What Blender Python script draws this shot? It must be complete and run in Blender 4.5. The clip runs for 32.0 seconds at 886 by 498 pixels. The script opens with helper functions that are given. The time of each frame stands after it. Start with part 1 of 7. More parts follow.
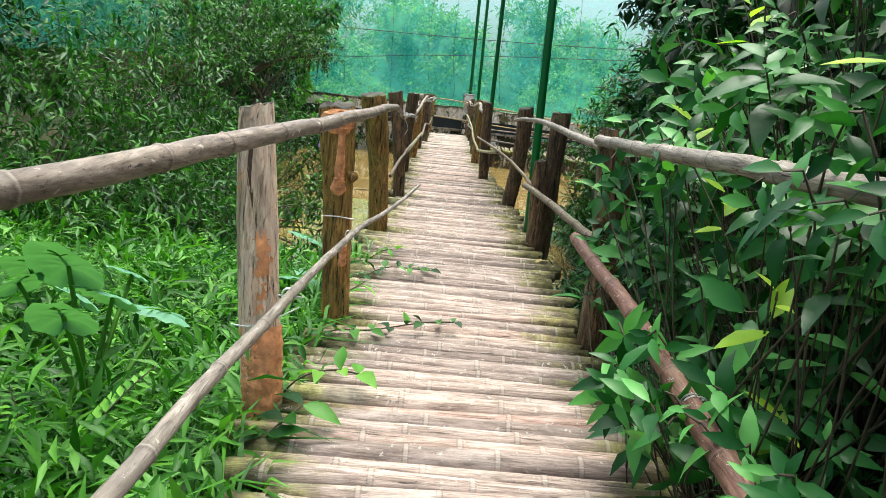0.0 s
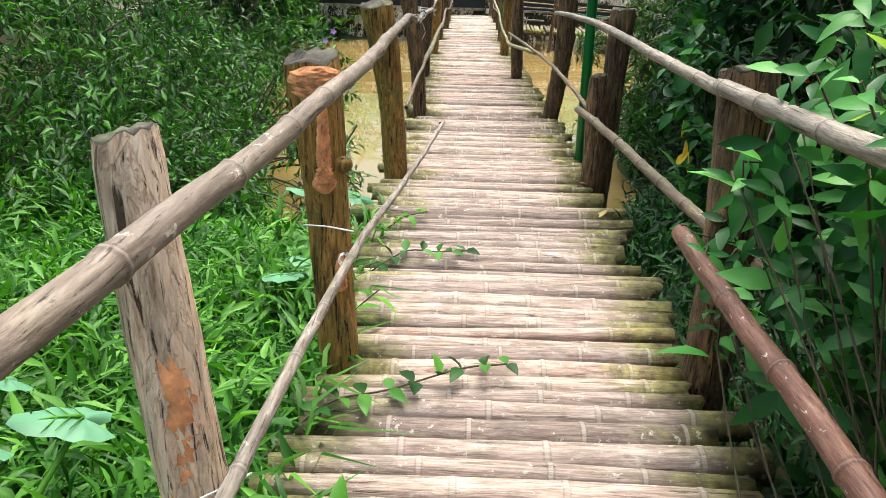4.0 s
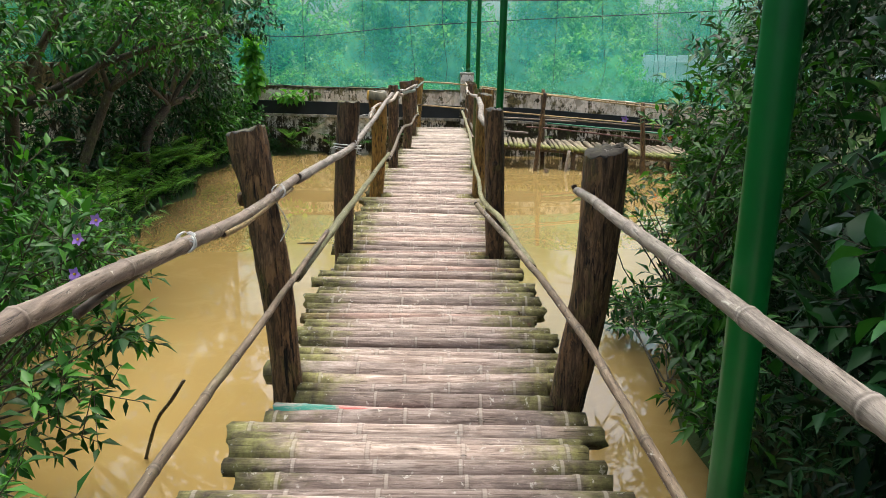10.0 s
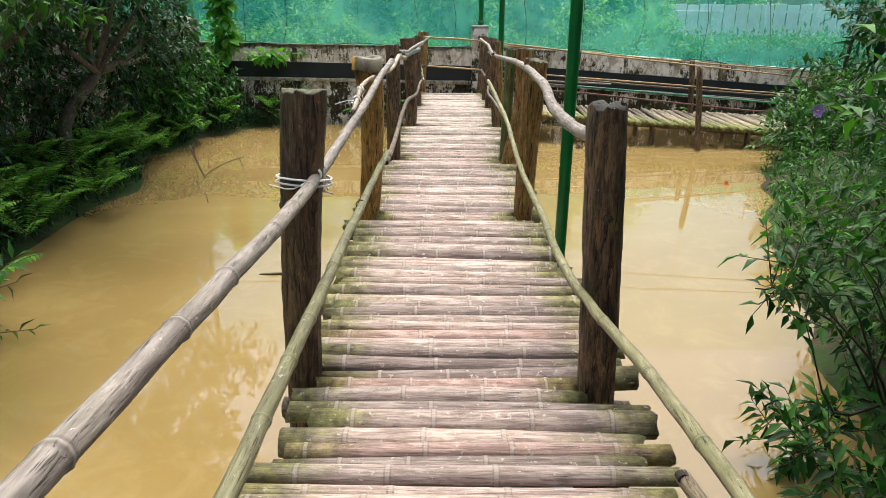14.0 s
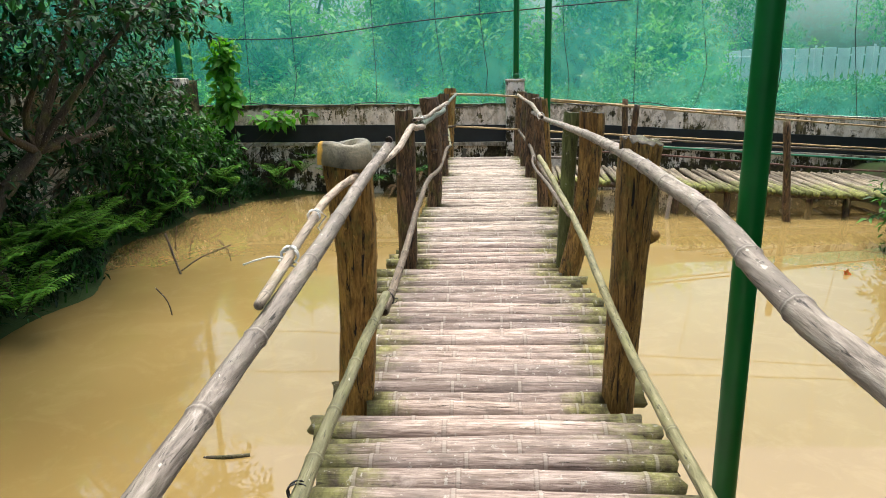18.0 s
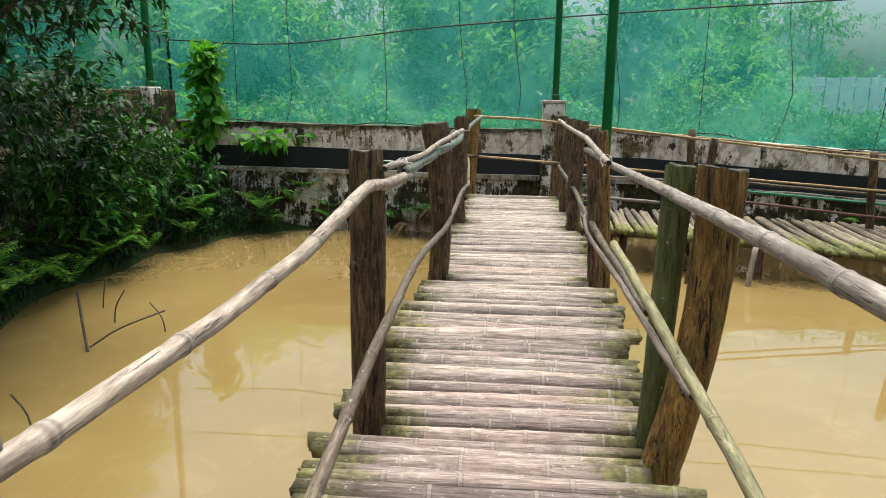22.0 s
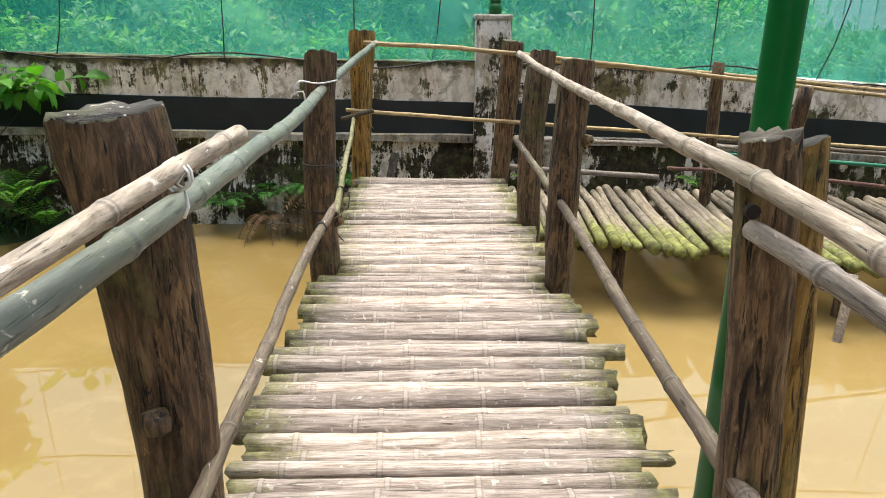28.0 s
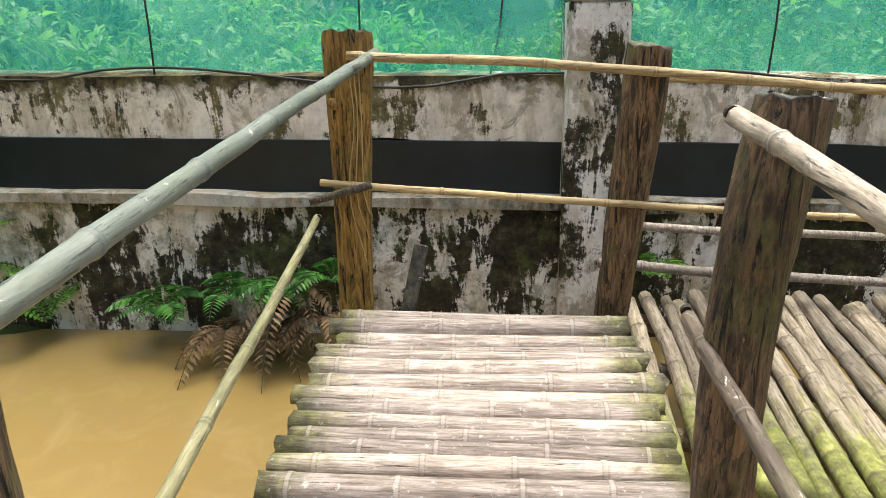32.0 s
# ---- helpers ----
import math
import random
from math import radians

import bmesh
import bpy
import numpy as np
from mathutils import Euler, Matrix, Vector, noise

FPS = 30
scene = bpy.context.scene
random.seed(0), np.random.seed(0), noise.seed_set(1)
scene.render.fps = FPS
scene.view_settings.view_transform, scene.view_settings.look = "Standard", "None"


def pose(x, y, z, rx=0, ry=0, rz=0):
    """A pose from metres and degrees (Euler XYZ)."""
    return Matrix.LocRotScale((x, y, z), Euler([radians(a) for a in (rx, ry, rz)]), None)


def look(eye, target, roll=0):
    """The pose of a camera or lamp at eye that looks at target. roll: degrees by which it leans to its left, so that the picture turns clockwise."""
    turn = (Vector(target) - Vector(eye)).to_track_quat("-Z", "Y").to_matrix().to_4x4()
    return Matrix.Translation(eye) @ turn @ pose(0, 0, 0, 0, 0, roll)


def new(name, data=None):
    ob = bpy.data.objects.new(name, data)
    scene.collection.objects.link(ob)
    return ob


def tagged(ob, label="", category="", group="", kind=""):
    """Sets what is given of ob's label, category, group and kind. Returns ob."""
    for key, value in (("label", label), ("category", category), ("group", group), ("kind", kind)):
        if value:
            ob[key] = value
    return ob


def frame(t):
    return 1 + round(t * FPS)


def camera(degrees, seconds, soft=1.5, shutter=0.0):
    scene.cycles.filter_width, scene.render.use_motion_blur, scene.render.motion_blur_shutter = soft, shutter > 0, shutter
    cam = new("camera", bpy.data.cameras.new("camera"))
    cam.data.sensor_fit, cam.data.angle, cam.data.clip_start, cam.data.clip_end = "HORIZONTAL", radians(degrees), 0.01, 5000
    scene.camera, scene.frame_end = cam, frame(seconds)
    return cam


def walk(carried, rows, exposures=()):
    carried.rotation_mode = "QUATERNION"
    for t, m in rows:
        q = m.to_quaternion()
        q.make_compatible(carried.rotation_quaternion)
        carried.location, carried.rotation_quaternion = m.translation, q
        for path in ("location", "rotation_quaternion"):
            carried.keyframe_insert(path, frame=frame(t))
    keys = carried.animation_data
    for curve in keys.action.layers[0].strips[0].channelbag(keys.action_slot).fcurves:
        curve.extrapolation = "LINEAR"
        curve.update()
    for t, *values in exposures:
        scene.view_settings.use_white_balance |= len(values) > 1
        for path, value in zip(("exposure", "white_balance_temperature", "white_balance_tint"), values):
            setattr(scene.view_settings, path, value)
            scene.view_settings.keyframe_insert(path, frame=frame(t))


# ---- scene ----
cam = camera(65.3, 32.0, soft=0.4)
PATH = [
    (0, (-0.196, 1.474, 1.107), (-0.157, 3.427, 0.679), 5.4),
    (0.5, (-0.2, 1.529, 1.11), (-0.165, 3.476, 0.654), 6.6),
    (1, (-0.217, 1.591, 1.094), (-0.201, 3.524, 0.579), 5.3),
    (1.5, (-0.219, 1.743, 1.103), (-0.27, 3.678, 0.602), 2.5),
    (2, (-0.193, 1.928, 1.14), (-0.306, 3.845, 0.58), 0.5),
    (2.5, (-0.213, 2.059, 1.176), (-0.381, 3.946, 0.536), 0.6),
    (3, (-0.233, 2.271, 1.231), (-0.346, 4.141, 0.53), 1.7),
    (3.5, (-0.231, 2.408, 1.28), (-0.313, 4.264, 0.539), 1.3),
    (5.5, (-0.221, 3.398, 1.302), (-0.116, 5.24, 0.531), 2.0),
    (6, (-0.134, 3.681, 1.332), (-0.078, 5.553, 0.631), 0.7),
    (6.5, (-0.111, 3.986, 1.307), (-0.013, 5.856, 0.606), 2.5),
    (7, (-0.068, 4.301, 1.333), (0.131, 6.144, 0.581), 2.1),
    (7.5, (0.038, 4.612, 1.329), (0.081, 6.49, 0.642), 2.3),
    (8, (0.089, 4.887, 1.322), (0.156, 6.75, 0.596), 1.8),
    (8.5, (0.038, 5.2, 1.333), (0.135, 7.054, 0.588), 1.8),
    (9, (0.046, 5.577, 1.325), (0.091, 7.458, 0.645), 1.9),
    (9.5, (0.101, 5.863, 1.365), (0.079, 7.774, 0.775), -0.6),
    (10, (0.073, 6.229, 1.354), (0.076, 8.164, 0.849), 0.9),
    (10.5, (0.035, 6.512, 1.341), (0.01, 8.413, 0.72), 1.0),
    (11, (0.021, 6.898, 1.333), (-0.097, 8.806, 0.743), 0.2),
    (11.5, (-0.002, 7.207, 1.317), (-0.06, 9.113, 0.716), 1.7),
    (12, (-0.061, 7.524, 1.332), (-0.11, 9.419, 0.695), -0.1),
    (12.5, (-0.044, 7.862, 1.332), (-0.096, 9.766, 0.722), -0.3),
    (13, (-0.066, 8.13, 1.346), (-0.16, 10.031, 0.729), -0.3),
    (13.5, (-0.109, 8.485, 1.326), (-0.029, 10.388, 0.716), 0.4),
    (14, (-0.124, 8.806, 1.346), (-0.121, 10.706, 0.72), 0.4),
    (14.5, (-0.027, 9.125, 1.424), (-0.082, 11.041, 0.853), -1.2),
    (16.5, (-0.142, 10.243, 1.353), (-0.164, 12.177, 0.845), -0.3),
    (17, (-0.153, 10.489, 1.36), (-0.16, 12.422, 0.845), -0.4),
    (17.5, (-0.162, 10.696, 1.347), (-0.192, 12.61, 0.769), -1.2),
    (18, (-0.141, 10.904, 1.355), (-0.23, 12.842, 0.868), -1.2),
    (18.5, (-0.106, 11.216, 1.318), (-0.224, 13.171, 0.916), -1.1),
    (19, (-0.082, 11.394, 1.312), (-0.155, 13.333, 0.826), -0.5),
    (19.5, (-0.093, 11.674, 1.351), (-0.086, 13.623, 0.903), 0.5),
    (20, (-0.058, 11.945, 1.322), (-0.169, 13.885, 0.847), -1.2),
    (20.5, (-0.035, 12.251, 1.347), (-0.194, 14.199, 0.923), -0.2),
    (21, (-0.058, 12.528, 1.344), (-0.203, 14.479, 0.929), 1.1),
    (21.5, (-0.119, 12.823, 1.323), (-0.323, 14.762, 0.878), -0.4),
    (22, (-0.102, 13.161, 1.333), (-0.267, 15.106, 0.897), 0.6),
    (22.5, (-0.1, 13.43, 1.323), (-0.238, 15.363, 0.828), 0.5),
    (23, (-0.129, 13.753, 1.329), (-0.263, 15.686, 0.832), 1.7),
    (23.5, (-0.13, 14.025, 1.347), (-0.164, 15.949, 0.803), -0.9),
    (24, (-0.067, 14.366, 1.336), (-0.035, 16.277, 0.749), -0.2),
    (24.5, (-0.061, 14.684, 1.337), (-0.01, 16.584, 0.715), 1.0),
    (25, (-0.124, 14.973, 1.347), (-0.041, 16.872, 0.723), -0.7),
    (25.5, (-0.132, 15.261, 1.337), (-0.158, 17.172, 0.747), -0.8),
    (27.5, (-0.048, 16.577, 1.312), (0.073, 18.473, 0.687), 0.8),
    (28, (-0.065, 16.906, 1.3), (0.003, 18.795, 0.647), 0.5),
    (28.5, (-0.087, 17.248, 1.292), (-0.022, 19.122, 0.597), 0.5),
    (29, (-0.011, 17.677, 1.266), (0.007, 19.584, 0.66), -0.4),
    (29.5, (-0.004, 17.983, 1.251), (-0.03, 19.872, 0.595), 0.8),
    (30, (-0.02, 18.369, 1.295), (-0.032, 20.22, 0.535), 0.2),
    (30.5, (0.022, 18.709, 1.298), (-0.097, 20.562, 0.554), -1.1),
    (31, (0.053, 19.042, 1.294), (-0.09, 20.902, 0.572), -0.5),
    (31.5, (0.054, 19.34, 1.313), (-0.067, 21.191, 0.565), -1.8),
    (32, (0.075, 19.698, 1.291), (-0.069, 21.565, 0.588), -1.3),
]
walk(cam, [(t, look(eye, target, roll)) for t, eye, target, roll in PATH], exposures=[(0.0, 0.38, 6100, -5.0), (3.0, 0.46, 6250, -2.0), (8.0, 0.3, 6400, 1.0), (10.0, 0.1, 6300, 1.0), (13.0, 0.16, 6200, 2.0), (19.0, 0.08, 6250, 0.0), (22.0, -0.1, 6200, 0.0), (23.5, 0.1, 6200, 1.0), (25.0, 0.12, 6250, 1.0), (28.0, 0.2, 6250, 1.0), (30.0, 0.05, 6250, 1.0), (32.0, 0.36, 6300, 1.0)])

# world: an overcast sky with a broad, weak sun
world = bpy.data.worlds.new("sky")
scene.world = world
world.use_nodes = True
wn = world.node_tree.nodes
sky = wn.new("ShaderNodeTexSky")
sky.sky_type = "NISHITA"
sky.sun_disc = False
sky.sun_elevation, sky.sun_rotation = radians(77), radians(10)
sky.air_density, sky.dust_density, sky.ozone_density = 0.6, 9.0, 1.0
world.node_tree.links.new(sky.outputs[0], wn["Background"].inputs[0])
wn["Background"].inputs[1].default_value = 0.37
sun = new("sun", bpy.data.lights.new("sun", "SUN"))
sun.data.energy, sun.data.angle, sun.data.color = 0.75, radians(35), (1.0, 0.97, 0.92)
sun.matrix_world = look((0.75, 12.1, 18), (0, 8, 0))


# ---- materials ----
class Mat:
    """A small builder for node materials."""

    def __init__(self, name, rough=0.8, metal=0.0, spec=0.4):
        self.m = bpy.data.materials.new(name)
        self.m.use_nodes = True
        self.nt = self.m.node_tree
        self.b = self.nt.nodes["Principled BSDF"]
        self.b.inputs["Roughness"].default_value = rough
        self.b.inputs["Metallic"].default_value = metal
        self.b.inputs["Specular IOR Level"].default_value = spec

    def node(self, kind, **sets):
        n = self.nt.nodes.new(kind)
        for k, v in sets.items():
            n.inputs[k].default_value = v
        return n

    def link(self, a, b):
        self.nt.links.new(a, b)

    def coords(self, stretch=(1, 1, 1), shift=True):
        tc = self.node("ShaderNodeTexCoord")
        mp = self.node("ShaderNodeMapping")
        mp.inputs["Scale"].default_value = stretch
        if shift:
            oi = self.node("ShaderNodeObjectInfo")
            mul = self.node("ShaderNodeMath")
            mul.operation = "MULTIPLY"
            mul.inputs[1].default_value = 37.0
            self.link(oi.outputs["Random"], mul.inputs[0])
            self.link(mul.outputs[0], mp.inputs["Location"])
        self.link(tc.outputs["Object"], mp.inputs["Vector"])
        return mp.outputs[0]

    def noise(self, vec, scale, detail=4.0, rough=0.6, dist=0.0):
        n = self.node("ShaderNodeTexNoise", Scale=scale, Detail=detail, Roughness=rough, Distortion=dist)
        self.link(vec, n.inputs["Vector"])
        return n.outputs["Fac"]

    def ramp(self, fac, *stops):
        r = self.node("ShaderNodeValToRGB")
        e = r.color_ramp.elements
        while len(e) < len(stops):
            e.new(0.5)
        for el, (p, c) in zip(e, stops):
            el.position, el.color = p, (*c, 1) if len(c) == 3 else c
        self.link(fac, r.inputs[0])
        return r.outputs[0]

    def mix(self, fac, a, b, mode="MIX"):
        n = self.node("ShaderNodeMix")
        n.data_type, n.blend_type = "RGBA", mode
        for val, sock in ((fac, n.inputs[0]), (a, n.inputs[6]), (b, n.inputs[7])):
            if isinstance(val, (int, float)):
                sock.default_value = val
            elif isinstance(val, tuple):
                sock.default_value = (*val, 1)
            else:
                self.link(val, sock)
        return n.outputs[2]

    def mask(self, fac, lo, hi):
        n = self.node("ShaderNodeMapRange")
        n.inputs[1].default_value, n.inputs[2].default_value = lo, hi
        self.link(fac, n.inputs[0])
        return n.outputs[0]

    def math(self, op, a, b=0.0):
        n = self.node("ShaderNodeMath")
        n.operation = op
        for val, sock in ((a, n.inputs[0]), (b, n.inputs[1])):
            if isinstance(val, (int, float)):
                sock.default_value = val
            else:
                self.link(val, sock)
        return n.outputs[0]

    def bump(self, fac, strength=0.4, distance=0.01):
        n = self.node("ShaderNodeBump", Strength=strength, Distance=distance)
        self.link(fac, n.inputs["Height"])
        self.link(n.outputs[0], self.b.inputs["Normal"])

    def color(self, c):
        if isinstance(c, tuple):
            self.b.inputs["Base Color"].default_value = (*c, 1)
        else:
            self.link(c, self.b.inputs["Base Color"])
        return self

    def random(self):
        return self.node("ShaderNodeObjectInfo").outputs["Random"]

    def joint(self):
        n = self.node("ShaderNodeAttribute")
        n.attribute_name = "joint"
        return n.outputs["Fac"]

    def island(self):
        return self.node("ShaderNodeNewGeometry").outputs["Random Per Island"]

    def axis(self, which, shift=False):
        tc = self.node("ShaderNodeTexCoord")
        sx = self.node("ShaderNodeSeparateXYZ")
        self.link(tc.outputs["Object"], sx.inputs[0])
        return sx.outputs[which]


def wood_grain(name, dark, mid, light, stretch, rough=0.85, moss=0.0, grain=14.0, bump=0.6, bamboo=False):
    """Weathered round wood: streaks along the grain, stains, a little moss."""
    m = Mat(name, rough, 0, 0.3)
    v = m.coords(stretch)
    fine = m.noise(v, grain, 6, 0.65, 0.3)
    col = m.ramp(fine, (0.3, dark), (0.52, mid), (0.72, light))
    big = m.noise(m.coords(), 2.6, 4, 0.6)
    col = m.mix(m.mask(big, 0.45, 0.75), col, tuple(c * 0.55 for c in mid))
    col = m.mix(1.0, col, m.ramp(m.random(), (0.0, (0.72, 0.72, 0.74)), (1.0, (1.12, 1.06, 0.98))), "MULTIPLY")
    if moss:
        g = m.noise(m.coords(), 5.0, 5, 0.7)
        col = m.mix(m.math("MULTIPLY", m.mask(g, 0.5, 0.7), moss), col, (0.16, 0.19, 0.05))
    spots = m.noise(m.coords(tuple(1 + 0.12 * q for q in stretch)), 24.0, 5, 0.7, 0.5)
    col = m.mix(m.math("MULTIPLY", m.mask(spots, 0.63, 0.68), 0.7), col, (0.62, 0.58, 0.5))
    crack = m.noise(m.coords(tuple(q * 2.2 if q > 3 else q * 0.8 for q in stretch)), 9.0, 5, 0.7, 0.6)
    col = m.mix(m.mask(crack, 0.57, 0.65), col, tuple(c * 0.3 for c in dark))
    if bamboo:
        j = m.joint()
        col = m.mix(m.math("MULTIPLY", m.mask(j, 0.2, 0.6), 0.55), col, tuple(c * 0.8 for c in dark))
        col = m.mix(m.math("MULTIPLY", m.mask(j, 0.75, 1.0), 0.35), col, light)
    m.color(col)
    m.bump(m.math("SUBTRACT", fine, m.math("MULTIPLY", m.mask(crack, 0.58, 0.68), 0.8)), bump, 0.014)
    return m.m


def log_material(name, tones, wear, moss_in, moss_out):
    """Walked bamboo: bleached in the middle, mossy near the ends, dark joints; tones from dark to light."""
    m = Mat(name, 0.82, 0, 0.22)
    fine = m.noise(m.coords((0.8, 11, 11)), 8.0, 7, 0.7, 0.4)
    col = m.ramp(fine, *zip((0.25, 0.43, 0.58, 0.76), tones))
    blot = m.noise(m.coords((0.9, 2.2, 2.2)), 5.5, 7, 0.72, 0.3)
    col = m.mix(m.math("MULTIPLY", m.mask(blot, 0.5, 0.6), wear), col, tuple(0.45 * c for c in tones[2]))
    scuff = m.noise(m.coords((0.5, 1.6, 1.6)), 6.0, 6, 0.7, 0.5)
    col = m.mix(m.math("MULTIPLY", m.mask(scuff, 0.56, 0.66), 0.5), col, tones[3])
    x = m.math("ABSOLUTE", m.axis(0))
    edge = m.math("ADD", x, m.math("MULTIPLY", m.noise(m.coords((1, 2, 2)), 3.2, 6, 0.78), 0.8))
    mossy = m.ramp(m.noise(m.coords(), 18, 5, 0.65), (0.32, (0.05, 0.042, 0.024)), (0.46, (0.13, 0.125, 0.045)), (0.62, (0.25, 0.255, 0.085)), (0.75, (0.4, 0.37, 0.26)))
    col = m.mix(m.math("MULTIPLY", m.mask(edge, moss_in, moss_out), 0.88), col, mossy)
    col = m.mix(1.0, col, m.ramp(m.random(), (0.0, (0.55, 0.52, 0.51)), (0.3, (0.84, 0.81, 0.79)), (0.7, (1.05, 1.01, 0.97)), (0.93, (1.2, 1.14, 1.08)), (1.0, (1.0, 0.82, 0.77))), "MULTIPLY")
    lich = m.noise(m.coords(), 34.0, 4, 0.65)
    col = m.mix(m.math("MULTIPLY", m.mask(lich, 0.62, 0.67), 0.45), col, (0.64, 0.61, 0.55))
    paint = m.math("MULTIPLY", m.mask(m.noise(m.coords(), 2.2, 4, 0.7), 0.7, 0.75), 0.4)
    col = m.mix(paint, col, (0.42, 0.14, 0.13))
    crack = m.noise(m.coords((0.9, 16, 16)), 5.0, 5, 0.7, 0.4)
    col = m.mix(m.math("MULTIPLY", m.mask(crack, 0.61, 0.67), 0.85), col, (0.05, 0.04, 0.032))
    j = m.joint()
    col = m.mix(m.math("MULTIPLY", m.mask(j, 0.3, 0.5), 0.3), col, (0.12, 0.095, 0.075))
    col = m.mix(m.math("MULTIPLY", m.mask(j, 0.75, 1.0), 0.25), col, (0.6, 0.54, 0.48))
    m.color(col)
    m.bump(m.math("SUBTRACT", fine, m.math("MULTIPLY", m.mask(crack, 0.6, 0.68), 0.8)), 0.6, 0.008)
    return m.m


def platform_material():
    """Old bamboo of the side platform: grey culms, green with moss towards the pond."""
    m = Mat("platform_bamboo", 0.8, 0, 0.25)
    fine = m.noise(m.coords((9, 0.9, 9)), 8.0, 7, 0.7, 0.4)
    col = m.ramp(fine, (0.25, (0.06, 0.046, 0.032)), (0.45, (0.21, 0.175, 0.13)), (0.62, (0.36, 0.315, 0.255)), (0.78, (0.52, 0.47, 0.4)))
    along = m.math("ADD", m.math("MULTIPLY", m.axis(1), -0.5), m.math("MULTIPLY", m.noise(m.coords((2, 1.2, 2)), 3.4, 6, 0.75), 0.9))
    mossy = m.ramp(m.noise(m.coords(), 16, 5, 0.65), (0.32, (0.05, 0.05, 0.018)), (0.5, (0.15, 0.17, 0.035)), (0.7, (0.33, 0.36, 0.1)))
    col = m.mix(m.math("MULTIPLY", m.mask(along, 0.5, 0.72), 0.85), col, mossy)
    col = m.mix(1.0, col, m.ramp(m.random(), (0.0, (0.62, 0.6, 0.58)), (0.5, (0.95, 0.92, 0.9)), (1.0, (1.2, 1.15, 1.05))), "MULTIPLY")
    spot = m.noise(m.coords(), 30.0, 4, 0.65)
    col = m.mix(m.math("MULTIPLY", m.mask(spot, 0.6, 0.66), 0.5), col, (0.045, 0.035, 0.026))
    col = m.mix(m.math("MULTIPLY", m.mask(m.joint(), 0.4, 0.8), 0.5), col, (0.1, 0.08, 0.06))
    m.color(col)
    m.bump(fine, 0.6, 0.008)
    return m.m


def leaf_material(name, a, b, c, rough=0.45, trans=0.25, vein=True):
    m = Mat(name, rough, 0, 0.22)
    col = m.ramp(m.island(), (0.0, a), (0.55, b), (1.0, c))
    n = m.noise(m.coords(shift=False), 9.0, 3, 0.6)
    col = m.mix(m.mask(n, 0.3, 0.75), m.mix(1.0, col, (0.7, 0.78, 0.7), "MULTIPLY"), col)
    m.color(col)
    tl = m.node("ShaderNodeBsdfTranslucent")
    m.link(m.mix(1.0, col, (1.35, 1.6, 0.5), "MULTIPLY"), tl.inputs[0])
    ms = m.node("ShaderNodeMixShader")
    ms.inputs[0].default_value = trans
    out = m.nt.nodes["Material Output"]
    m.link(m.b.outputs[0], ms.inputs[1])
    m.link(tl.outputs[0], ms.inputs[2])
    m.link(ms.outputs[0], out.inputs[0])
    m.bump(m.noise(m.coords(shift=False), 40, 2, 0.5), 0.25, 0.004)
    return m.m


def plain(name, col, rough=0.6, metal=0.0, var=0.25, scale=8.0, bump=0.15):
    m = Mat(name, rough, metal)
    n = m.noise(m.coords(), scale, 5, 0.65)
    m.color(m.ramp(n, (0.3, tuple(c * (1 - var) for c in col)), (0.7, tuple(min(1, c * (1 + var)) for c in col))))
    m.bump(n, bump, 0.004)
    return m.m


def wall_material(name, paint, stain_lo, stain_hi, moss=0.5, crust=None):
    """Old lime plaster with black mould, brown runs and moss; crust: height above which it is dirty."""
    m = Mat(name, 0.92, 0, 0.15)
    v = m.coords((1, 1, 1), False)
    big = m.noise(v, 1.9, 9, 0.74)
    run = m.noise(m.coords((3.2, 3.2, 0.7), False), 2.4, 8, 0.75, 0.6)
    both = m.math("ADD", m.math("MULTIPLY", big, 0.62), m.math("MULTIPLY", run, 0.38))
    base = m.ramp(m.noise(v, 7.0, 7, 0.75), (0.3, tuple(c * 0.7 for c in paint)), (0.62, paint))
    base = m.mix(m.math("MULTIPLY", m.mask(m.noise(m.coords((1.6, 1.6, 0.6), False), 3.1, 6, 0.7), 0.47, 0.64), 0.7), base, (0.4, 0.31, 0.19))
    wash = m.noise(m.coords((1.1, 1.1, 0.8), False), 4.2, 8, 0.76, 0.5)
    base = m.mix(m.math("MULTIPLY", m.mask(wash, 0.52, 0.57), 0.6), base, m.ramp(m.noise(v, 17.0, 5, 0.7), (0.35, (0.13, 0.095, 0.05)), (0.65, (0.34, 0.25, 0.15))))
    dirt = m.ramp(m.noise(v, 13.0, 6, 0.75), (0.35, (0.014, 0.013, 0.01)), (0.55, (0.05, 0.042, 0.024)), (0.75, (0.15, 0.12, 0.07)))
    fac = m.mask(both, stain_lo, stain_hi)
    if crust is not None:
        top = m.math("ADD", m.axis(2), m.math("MULTIPLY", m.noise(v, 5.0, 6, 0.75), 0.3))
        fac = m.math("MAXIMUM", fac, m.mask(top, crust + 0.15, crust + 0.2))
        dirt = m.mix(m.mask(m.noise(v, 6.0, 5, 0.7), 0.45, 0.62), dirt, (0.2, 0.16, 0.075))
    col = m.mix(fac, base, dirt)
    col = m.mix(m.math("MULTIPLY", m.mask(m.noise(v, 4.6, 7, 0.75), 0.5, 0.62), moss), col, m.ramp(m.noise(v, 20, 4, 0.6), (0.3, (0.035, 0.045, 0.014)), (0.7, (0.14, 0.15, 0.045))))
    m.color(col)
    m.bump(both, 0.8, 0.03)
    return m.m


